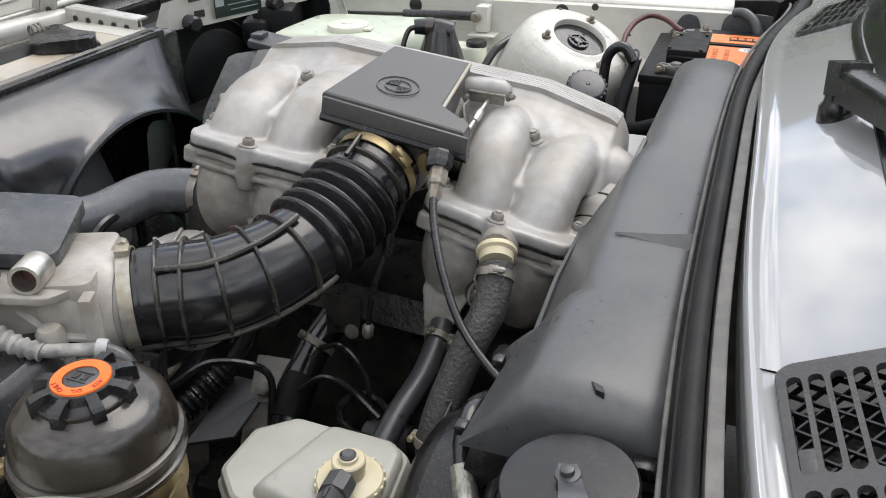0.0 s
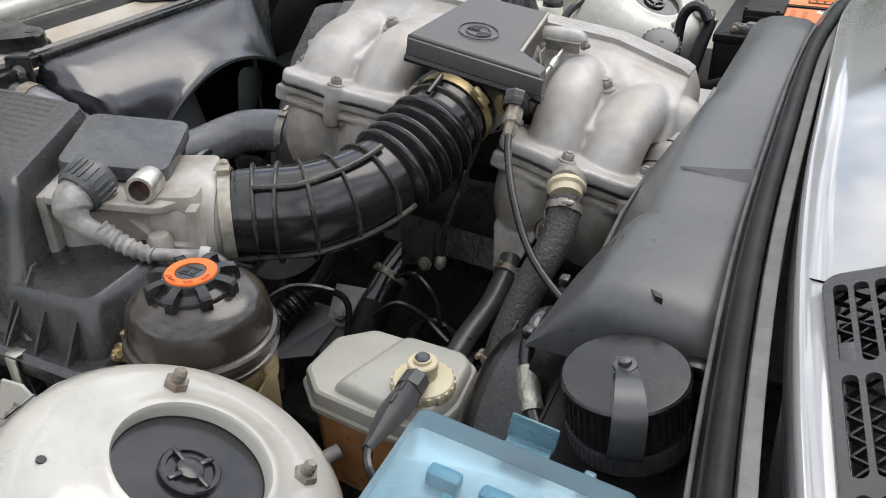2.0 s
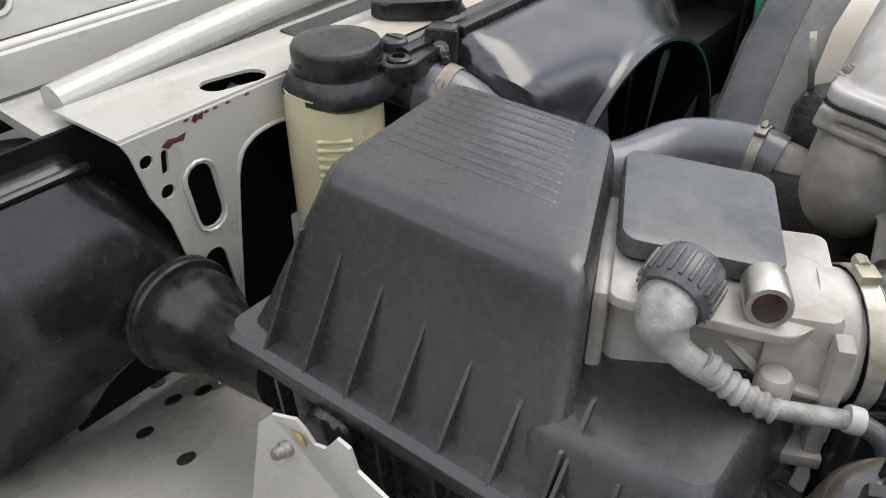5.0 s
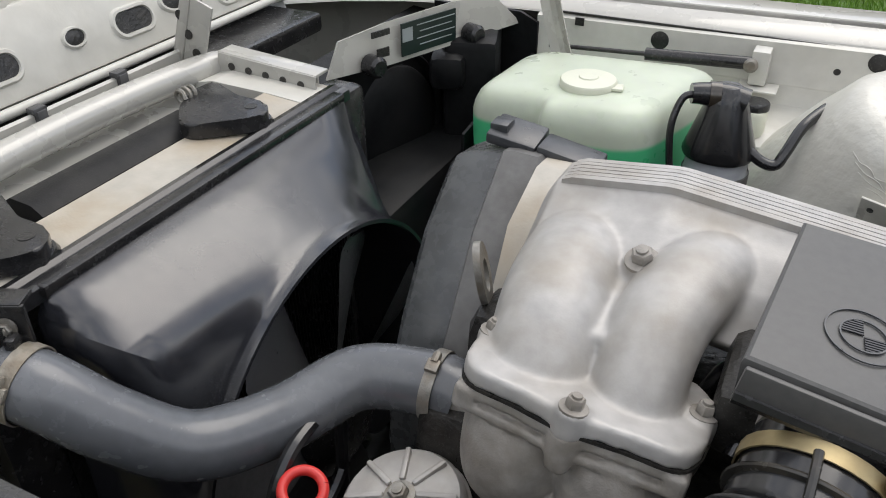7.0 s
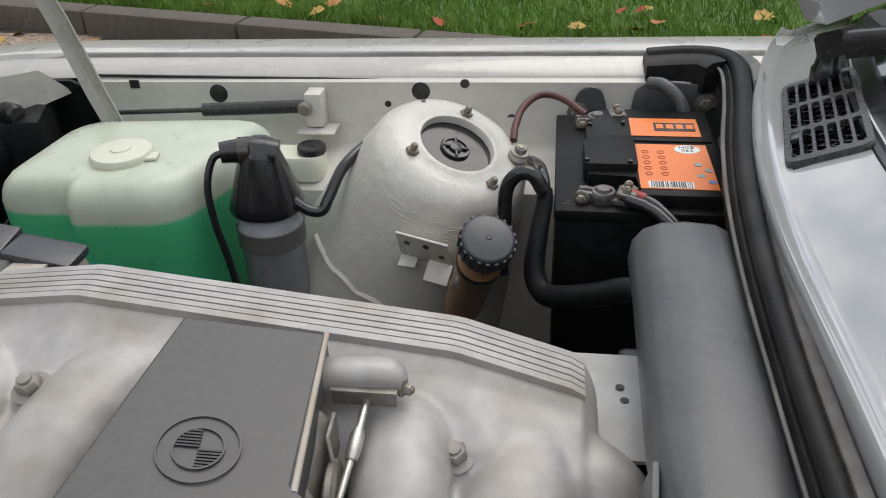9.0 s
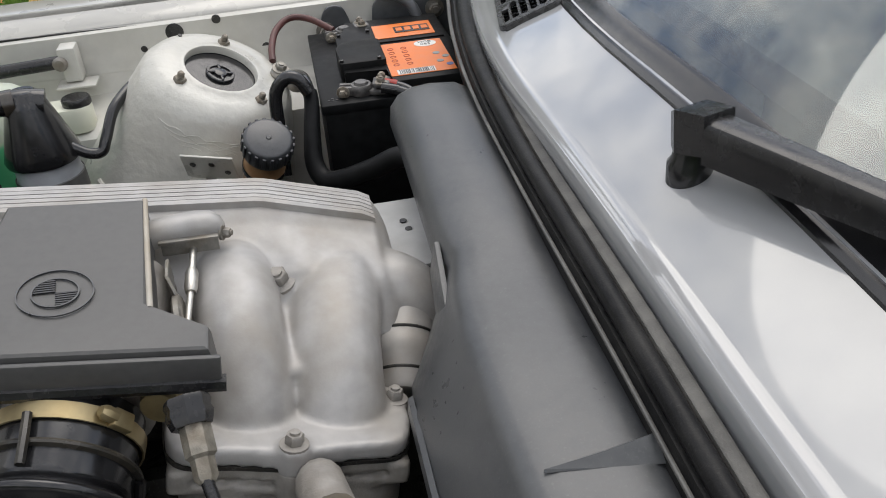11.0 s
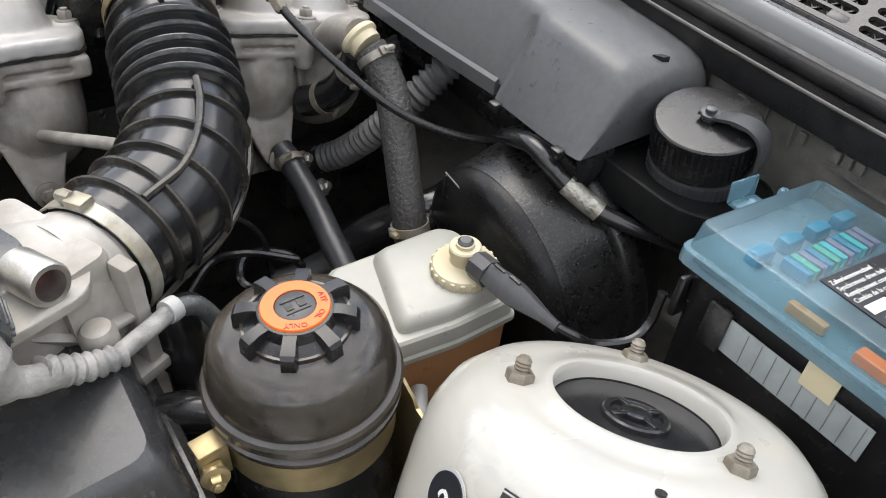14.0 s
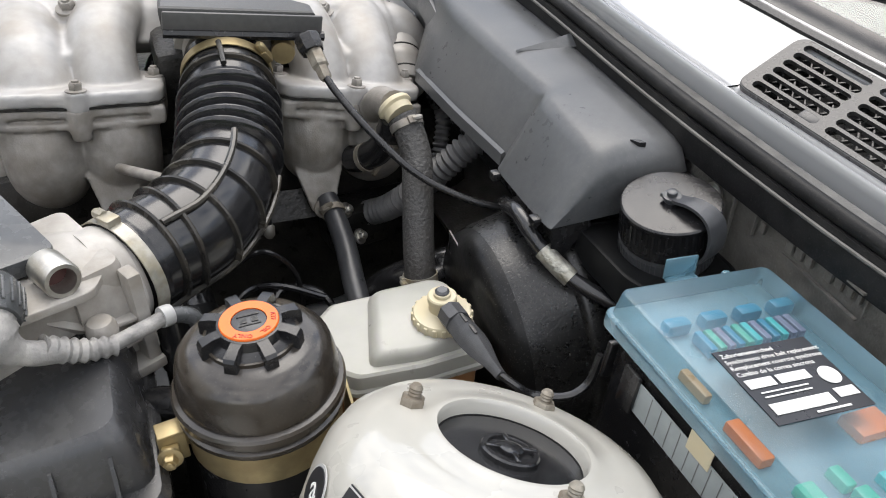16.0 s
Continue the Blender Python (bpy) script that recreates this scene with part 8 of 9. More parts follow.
part("torn_seal", tube([HB @ Vector((-0.012 + seal_rng.uniform(-0.002, 0.002), -0.20 + 0.012 * k, 0.020 + seal_rng.uniform(-0.004, 0.004))) for k in range(24)], lambda w: 0.0045 + 0.0035 * math.sin(17 * w) ** 2, 8, 3), M["oily"], hood, "torn black foam seal")
bumper = thing("front_bumper", "black bumper and grille top in front of the panel", "bumper", (-0.9, 0, 0.5))
part("grille_top", box(0.10, 1.20, 0.03, pose(-0.83, 0.0, 0.835), 0.008), M["plastic"], bumper)
part("bar", box(0.16, 1.6, 0.2, pose(-0.98, 0, 0.58), 0.03), M["plastic"], bumper)

# far headlamp area: label plate, horn, dark housings
lamp = thing("headlamp_carrier", "white headlamp carrier with a green information plate", "panel", (-0.58, 0.5, 0.8))
pl = [(-0.640, 0.395, 0.8350), (-0.635, 0.42, 0.8780), (-0.605, 0.48, 0.8880), (-0.56, 0.60, 0.8910), (-0.53, 0.68, 0.8780), (-0.50, 0.70, 0.8410), (-0.55, 0.60, 0.8350), (-0.60, 0.49, 0.8310)]
part("carrier", plate(pl[::-1], 0.004), M["paint"], lamp)
dirl = Vector((0.035, 0.098, 0.0)).normalized()
LM = Matrix((( dirl.x, 0, dirl.y, -0.578), (dirl.y, 0, -dirl.x, 0.548), (0, 1, 0, 0.862), (0, 0, 0, 1)))
lp = part("information_plate", box(0.100, 0.044, 0.002, LM @ pose(0, 0, 0.006)), M["label_green"], lamp, "dark green printed plate")
for k in range(4):
    part("print_line", box(0.07 - 0.01 * (k % 2), 0.0012, 0.0006, LM @ pose(0.012, 0.015 - 0.009 * k, 0.0073)), M["label_grey"], lp)
part("print_field", box(0.018, 0.018, 0.0006, LM @ pose(-0.04, 0.006, 0.0073)), M["label_grey"], lp)
part("slot", box(0.02, 0.012, 0.002, LM @ pose(-0.082, -0.008, 0.006)), M["dark"], lamp)
part("slot", box(0.03, 0.008, 0.002, LM @ pose(-0.085, 0.018, 0.006)), M["dark"], lamp)
part("adjuster", lathe([(0.014, 0), (0.014, 0.02), (0.010, 0.024)], 16, axis_pose((-0.612, 0.452, 0.842), (0.9, -0.35, 0))), M["plastic"], lamp)
part("adjuster", lathe([(0.014, 0), (0.014, 0.02), (0.010, 0.024)], 16, axis_pose((-0.545, 0.612, 0.846), (0.9, -0.35, 0))), M["plastic"], lamp)
hl = thing("headlamp", "black plastic headlamp housing seen from behind", "headlamp", (-0.6, 0.53, 0.6))
HC = axis_pose((-0.628, 0.525, 0.735), (0.95, -0.3, 0.08))
part("shell", loft([[(-0.70, 0.34, 0.50), (-0.70, 0.74, 0.50), (-0.70, 0.74, 0.832), (-0.70, 0.34, 0.832)], [(-0.648, 0.37, 0.52), (-0.60, 0.70, 0.52), (-0.585, 0.70, 0.834), (-0.652, 0.38, 0.828)]]), M["liner"], hl)
part("side_wall", plate([(-0.64, 0.696, 0.54), (-0.472, 0.696, 0.54), (-0.472, 0.696, 0.845), (-0.50, 0.696, 0.858), (-0.64, 0.696, 0.858)], 0.006), M["liner"], hl)
part("rim", lathe([(0.098, 0.0), (0.101, 0.006), (0.097, 0.010), (0.088, 0.006), (0.086, 0.0)], 44, HC, cap=False), M["liner"], hl)
part("housing", lathe([(0.10, -0.06), (0.098, -0.01), (0.092, 0.0), (0.080, 0.003), (0.076, 0.016), (0.07, 0.02), (0.02, 0.021)], 40, HC), M["liner"], hl)
part("side_box", box(0.08, 0.11, 0.20, pose(-0.55, 0.640, 0.742) @ pose(0, 0, 0, 0, 0, 20), 0.014), M["liner"], hl)
part("wing_liner", plate([(-0.475, 0.45, 0.50), (-0.475, 0.70, 0.50), (-0.475, 0.70, 0.80), (-0.475, 0.45, 0.77)], 0.004), M["liner"], hl)
part("lower_box", box(0.12, 0.4, 0.16, pose(-0.58, 0.52, 0.62), 0.02), M["liner"], hl)
part("upper_box", box(0.05, 0.07, 0.05, pose(-0.565, 0.59, 0.800) @ pose(0, 0, 0, 0, 0, 20), 0.012), M["liner"], hl)

# near headlamp panel: white, pierced by slots. Local x runs along world y.
NP = Matrix(((0, 0, 1, -0.632), (1, 0, 0, 0), (0, 1, 0, 0), (0, 0, 0, 1)))


def pierced(outline, holes, thick, m):
    """A flat plate with real holes through it."""
    bm = bmesh.new()
    edges = []
    for loop in [outline] + holes:
        vs = [bm.verts.new((x, y, 0)) for x, y in loop]
        edges += [bm.edges.new((vs[i], vs[(i + 1) % len(vs)])) for i in range(len(vs))]
    fill = bmesh.ops.triangle_fill(bm, use_beauty=True, use_dissolve=False, edges=edges)
    faces = [f for f in fill["geom"] if isinstance(f, bmesh.types.BMFace)]
    ext = bmesh.ops.extrude_face_region(bm, geom=faces)
    bmesh.ops.translate(bm, vec=(0, 0, thick), verts=[v for v in ext["geom"] if isinstance(v, bmesh.types.BMVert)])
    bmesh.ops.transform(bm, matrix=m, verts=bm.verts)
    return bm


def slot_loop(cx, cy, length, width, ang, n=7):
    out = []
    for s, a0 in ((1, -90), (-1, 90)):
        for k in range(n):
            a = radians(a0 + 180 * k / (n - 1))
            out.append((s * (length - width) / 2 + width / 2 * math.cos(a), width / 2 * math.sin(a)))
    c, d = math.cos(radians(ang)), math.sin(radians(ang))
    return [(cx + x * c - y * d, cy + x * d + y * c) for x, y in out]


part("headlamp_panel", pierced([(-0.392, 0.58), (-0.392, 0.72), (-0.402, 0.77), (-0.415, 0.80), (-0.424, 0.84), (-0.43, 0.853), (-0.235, 0.853), (-0.235, 0.811), (-0.282, 0.813), (-0.304, 0.811), (-0.319, 0.803), (-0.327, 0.788), (-0.332, 0.765), (-0.342, 0.69), (-0.354, 0.58)],
                               [slot_loop(-0.3655, 0.779, 0.063, 0.0255, 97), slot_loop(-0.365, 0.688, 0.078, 0.024, 97), slot_loop(-0.412, 0.831, 0.0125, 0.0115, 0), slot_loop(-0.399, 0.799, 0.0135, 0.0125, 0), slot_loop(-0.3965, 0.8245, 0.021, 0.0065, 82)], 0.003, NP), M["paint"], body, "cream-white pierced headlamp panel", smooth=0)
part("slot_rim", loft([[NP @ Vector((-0.3655 + (x + 0.3655) * k, 0.779 + (z - 0.779) * (1 + (k - 1) * 0.45), h)) for x, z in slot_loop(-0.3655, 0.779, 0.066, 0.0285, 97)] for k, h in ((1.0, 0.0032), (1.06, 0.0048), (1.14, 0.0050), (1.22, 0.0032))], cap=False), M["paint"], body)
part("opening_edge", tube([NP @ Vector((x, z, 0.003)) for x, z in ((-0.262, 0.8135), (-0.284, 0.8150), (-0.305, 0.8130), (-0.321, 0.8045), (-0.329, 0.789), (-0.334, 0.765), (-0.344, 0.69), (-0.355, 0.60))], 0.0022, 8, 4), M["paint"], body)
part("top_flange", pierced([(-0.632, -0.43), (-0.632, -0.262), (-0.620, -0.178), (-0.640, -0.055), (-0.718, -0.04), (-0.718, -0.43)], [slot_loop(-0.652, -0.303, 0.060, 0.028, 76)], 0.003, pose(0, 0, 0.8525)), M["paint"], body, "white flange above the headlamp panel", smooth=0)
part("lamp_recess", plate([(-0.70, -0.50, 0.56), (-0.70, -0.22, 0.56), (-0.70, -0.22, 0.845), (-0.70, -0.50, 0.845)], 0.004), M["liner"], body)
part("lamp_reflector", box(0.02, 0.05, 0.012, pose(-0.66, -0.305, 0.828, 20, 15, 30), 0.003), M["dull_steel"], body)
for y, z, dy, dz, h in ((-0.385, 0.838, 0.012, 0.004, 0.003), (-0.360, 0.849, 0.006, 0.004, 0.003)):
    part("rust_spot", prism([(y - dy, z), (y - dy * 0.4, z + dz), (y + dy * 0.2, z + dz * 0.6), (y + dy, z + dz * 0.9), (y + dy * 0.7, z - dz * 0.6), (y - dy * 0.1, z - dz * 0.3), (y - dy * 0.5, z - dz)], 0, 0.0005, NP @ pose(0, 0, h)), M["brown_cable"], body)
for y in (-0.309, -0.329, -0.342, -0.351, -0.371):
    part("rust_spot", prism([(y - 0.003, 0.8505), (y, 0.8522), (y + 0.0035, 0.8508), (y, 0.8498)], 0, 0.0005, NP @ pose(0, 0, 0.003)), M["brown_cable"], body)
loop_hose = thing("grey_loop_hose", "grey rubber hose arched over the wheel arch", "hose", (-0.2, -0.53, 0.68))
part("hose", tube([(-0.085, -0.745, 0.825), (-0.095, -0.680, 0.832), (-0.122, -0.636, 0.815), (-0.148, -0.600, 0.800), (-0.150, -0.575, 0.805), (-0.135, -0.557, 0.811), (-0.112, -0.542, 0.800), (-0.099, -0.532, 0.765), (-0.094, -0.525, 0.70)], 0.0050, 14, 8), M["loop"], loop_hose)
part("end_sleeve", tube([(-0.113, -0.5425, 0.8005), (-0.104, -0.536, 0.783), (-0.0985, -0.5315, 0.762)], 0.0060, 14, 6), M["rubber"], loop_hose, "black rubber end sleeve")
part("clip", lathe([(0.0062, -0.003), (0.0066, 0), (0.0062, 0.003)], 18, axis_pose((-0.148, -0.600, 0.800), (-0.4, 0.85, 0.1))), M["dull_steel"], loop_hose, "thin steel clip")
fl = thing("inner_wing_floor", "white perforated inner wing panel near the headlamp", "panel", (-0.62, -0.47, 0.5))
part("panel", plate([(x, y, 0.788 + 0.345 * x) for x, y in ((-0.76, -0.33), (-0.56, -0.38), (-0.43, -0.52), (-0.43, -0.66), (-0.76, -0.66))], 0.003), M["paint"], fl)
# unpierced panel: each hole is a black disc in place of its shade
for x, y in ((-0.664, -0.423), (-0.645, -0.400), (-0.643, -0.468), (-0.566, -0.475), (-0.601, -0.562), (-0.718, -0.363), (-0.711, -0.410)):
    z = 0.788 + 0.345 * x + 0.0032
    part("hole", lathe([(0.0085, 0), (0.0085, 0.0012)], 18, axis_pose((x, y, z), (-0.345, 0, 1))), M["dark"], fl)

# ---- rear of the bay: cowl, seals, grilles, wipers, windscreen ----
duct = thing("cowl_duct_cover", "long matt black plastic cowl cover along the bulkhead", "cover", (0.24, -0.05, 0.78))


def box_ring(y, bx, zb, cx, zt, xr, zr):
    """The near stretch: a sloping front, a soft crease and a nearly flat top."""
    dx, dz = cx - bx, zt - zb
    return [(bx, y, zb), (bx + 0.12 * dx, y, zb + 0.14 * dz), (bx + 0.45 * dx, y, zb + 0.50 * dz), (bx + 0.78 * dx, y, zb + 0.84 * dz), (bx + 0.92 * dx, y, zb + 0.95 * dz), (cx + 0.004, y, zt - 0.0015),
            (cx + 0.014, y, zt), (xr - 0.03, y, zt + (zr - zt) * 0.5), (xr - 0.012, y, zr), (xr - 0.004, y, zr - 0.004), (xr, y, zr - 0.014), (xr, y, zb)]


def round_ring(y, s=1.0, dx=0.0):
    """The half-round section of the far stretch."""
    pts = ((0.238, 0.80), (0.227, 0.825), (0.215, 0.852), (0.211, 0.870), (0.213, 0.886), (0.221, 0.897), (0.234, 0.903), (0.252, 0.905), (0.276, 0.903), (0.287, 0.897), (0.293, 0.885), (0.293, 0.80))
    return [(0.255 + (x - 0.255) * s + dx, y, 0.855 + (z - 0.855) * s) for x, z in pts]


part("cover", loft([round_ring(0.291, 0.93), round_ring(0.288, 0.985), round_ring(0.284), round_ring(0.22), round_ring(0.06, 1.0, -0.003), box_ring(0.015, 0.190, 0.812, 0.220, 0.901, 0.288, 0.897),
                    box_ring(-0.020, 0.176, 0.818, 0.214, 0.8985, 0.286, 0.897), box_ring(-0.06, 0.1715, 0.826, 0.212, 0.897, 0.285, 0.897), box_ring(-0.15, 0.175, 0.829, 0.213, 0.896, 0.2835, 0.897),
                    box_ring(-0.235, 0.179, 0.832, 0.216, 0.894, 0.283, 0.894), box_ring(-0.249, 0.1795, 0.832, 0.217, 0.8936, 0.283, 0.8935),
                    box_ring(-0.258, 0.167, 0.829, 0.210, 0.8936, 0.283, 0.893), box_ring(-0.266, 0.165, 0.829, 0.208, 0.8932, 0.283, 0.8925), box_ring(-0.32, 0.163, 0.831, 0.207, 0.8915, 0.2835, 0.889),
                    box_ring(-0.343, 0.162, 0.833, 0.207, 0.890, 0.284, 0.886), box_ring(-0.355, 0.162, 0.834, 0.206, 0.886, 0.284, 0.882), box_ring(-0.362, 0.162, 0.835, 0.204, 0.879, 0.283, 0.875),
                    box_ring(-0.365, 0.163, 0.836, 0.201, 0.868, 0.281, 0.864)]), M["duct"], duct, smooth=40)
part("fin", loft([[(0.219, -0.1765, 0.8955), (0.220, -0.1745, 0.8955), (0.2195, -0.1755, 0.897)], [(0.252, -0.181, 0.8955), (0.253, -0.170, 0.8955), (0.252, -0.174, 0.900)], [(0.282, -0.186, 0.8955), (0.283, -0.166, 0.8955), (0.282, -0.172, 0.9045)]]), M["duct"], duct, smooth=0)
part("front_flange", loft([[(x, y, z), (x - 0.0035, y, z - 0.002), (x - 0.0045, y, z - 0.014), (x + 0.004, y, z - 0.016)] for x, y, z in ((0.174, -0.04, 0.829), (0.174, -0.15, 0.834), (0.179, -0.246, 0.837))]), M["duct"], duct)
part("side_ledge", plate([(0.2085, 0.046, 0.888), (0.2035, 0.046, 0.862), (0.196, -0.036, 0.846), (0.2015, -0.036, 0.872)], 0.004, 0.001), M["duct"], duct)
part("chip", prism([(0.2365, -0.3455), (0.2435, -0.3485), (0.2455, -0.354), (0.2405, -0.3525)], 0.8845, 0.8893), M["plastic"], duct, "small dark scuff mark")
part("catch", box(0.016, 0.012, 0.010, pose(0.274, -0.371, 0.858), 0.002), M["plastic"], duct)
part("catch", box(0.008, 0.010, 0.008, pose(0.160, -0.268, 0.829), 0.002), M["plastic"], duct)
part("catch", box(0.008, 0.010, 0.008, pose(0.159, -0.345, 0.832), 0.002), M["plastic"], duct)
part("under_tray", box(0.08, 0.56, 0.05, pose(0.245, -0.03, 0.785), 0.008), M["plastic"], duct)
part("end_lug", loft([[(0.170, -0.352, 0.838), (0.196, -0.352, 0.860), (0.202, -0.352, 0.852), (0.178, -0.352, 0.825)], [(0.166, -0.362, 0.815), (0.192, -0.362, 0.838), (0.200, -0.362, 0.828), (0.174, -0.362, 0.800)]]), M["plastic"], duct)

# rubber seal along the bulkhead
SEAL = [(0.262, 0.738, 0.888), (0.30, 0.742, 0.890), (0.335, 0.735, 0.892), (0.356, 0.712, 0.894), (0.3585, 0.66, 0.897), (0.345, 0.56, 0.899), (0.320, 0.42, 0.904), (0.301, 0.27, 0.909), (0.290, 0.1, 0.914), (0.2875, -0.1, 0.914), (0.2885, -0.3, 0.905), (0.2985, -0.48, 0.896), (0.313, -0.60, 0.890), (0.335, -0.70, 0.884)]
seal = thing("bonnet_seal", "black rubber bonnet seal along the bulkhead", "seal", (0.31, 0, 0.88))


def ribbon(points, sec, per=8, swell=None):
    """A section of (across, up) pairs swept along a line that stays level; swell: its scale by y."""
    path = spline(points, per)
    rings = []
    for i, p in enumerate(path):
        t = (path[min(i + 1, len(path) - 1)] - path[max(i - 1, 0)])
        t.z = 0
        t.normalize()
        s = Vector((-t.y, t.x, 0))
        k = swell(p.y) if swell else 1.0
        rings.append([p + s * a * k + Vector((0, 0, b)) for a, b in sec])
    return loft(rings)


def wide_far(y):
    return 1.0 + 0.55 * max(0.0, min(1.0, (y - 0.1) / 0.4))


# across: positive towards the windscreen
part("bulb", ribbon(SEAL, [(0.0062 * math.cos(a), 0.0035 + 0.0062 * math.sin(a)) for a in [2 * math.pi * k / 14 for k in range(14)]], swell=wide_far), M["seal"], seal)
part("foot", ribbon(SEAL, [(-0.0100, -0.030), (-0.0098, -0.006), (-0.0085, -0.004), (-0.0078, -0.001), (0.0062, -0.001), (0.0072, -0.006), (0.0072, -0.030)], swell=wide_far), M["seal"], seal)
part("edge_bead", ribbon([(x, y, z) for x, y, z in SEAL[3:]], [(-0.0116 + 0.0015 * math.cos(a), -0.005 + 0.0015 * math.sin(a)) for a in [2 * math.pi * k / 8 for k in range(8)]], swell=wide_far), M["gutter"], seal, "dusty grey bead")
part("gutter", ribbon([(x, y, z + 0.002) for x, y, z in SEAL[3:]], [(0.0073, -0.030), (0.0073, 0.0015), (0.0082, 0.0030), (0.0100, 0.0022), (0.0150, 0.0034), (0.0164, 0.0028), (0.0168, -0.030)], swell=wide_far), M["gutter"], seal, "dusty grey rubber strip")
part("corner_flap", ribbon([(0.258, 0.722, 0.884), (0.30, 0.724, 0.886), (0.328, 0.716, 0.888), (0.342, 0.69, 0.89)], [(-0.020, -0.030), (-0.018, 0.002), (-0.010, 0.007), (0.016, 0.008), (0.018, -0.030)], 6), M["seal"], seal, "wide rubber corner flap")

# cowl panel between seal and windscreen


def curve_back(y, near=0.15, far=0.28):
    """How far the lines of the cowl run back towards the wings."""
    return (far if y > 0 else near) * max(0.0, abs(y) - 0.15) ** 2


def cz(x, y):
    """The cowl's crowned surface, rising towards the windscreen."""
    return 0.929 - 0.14 * y * y + 0.42 * (x - 0.321)


def lip_x(y):
    return 0.3065 + curve_back(y, 0.20)


def rubber_x(y):
    return 0.387 + curve_back(y, 0.25, 0.28)


def grille_x(y):
    """The grilles' front edges."""
    return 0.3285 - 0.127 * (y + 0.34) if y < 0 else 0.3399 + 0.207 * (y - 0.348)


def panel_strip(xa, xb, ya, yb, n=10, lip=True):
    """A strip of the panel between two lines across the car, given as functions of y."""
    rings = []
    for i in range(n + 1):
        y = ya + (yb - ya) * i / n
        e = lip_x(y)
        z0 = cz(e + 0.017, y)
        top = []
        if lip:
            top = [(e + 0.0015, y, z0 - 0.034), (e, y, z0 - 0.004), (e + 0.0006, y, z0 + 0.002), (e + 0.0022, y, z0 + 0.0038), (e + 0.0050, y, z0 + 0.0034), (e + 0.0085, y, z0 + 0.0004), (e + 0.017, y, z0)]
        a, b = (e + 0.020 if lip else xa(y)), xb(y)
        top += [(a + (b - a) * k / 6, y, cz(a + (b - a) * k / 6, y)) for k in range(7)]
        rings.append(top + [(x, yy, z - 0.002) for x, yy, z in reversed(top)])
    return loft(rings)


def screen_edge(y):
    return rubber_x(y) + 0.012


NG0, NG1, FG0, FG1 = -0.637, -0.343, 0.349, 0.553
COWL = ((None, screen_edge, -0.86, NG0, 8, True), (None, lambda y: grille_x(y) + 0.004, NG0, NG1, 10, True), (lambda y: grille_x(y) + 0.057, screen_edge, NG0, NG1, 10, False),
        (None, screen_edge, NG1, FG0, 20, True), (None, lambda y: grille_x(y) + 0.004, FG0, FG1, 8, True), (lambda y: grille_x(y) + 0.057, screen_edge, FG0, FG1, 8, False), (None, screen_edge, FG1, 0.86, 10, True))
for xa, xb, ya, yb, n, lip in COWL:
    part("cowl_panel", panel_strip(xa, xb, ya, yb, n, lip), M["paint_out"], body, "glossy white cowl panel", smooth=40)


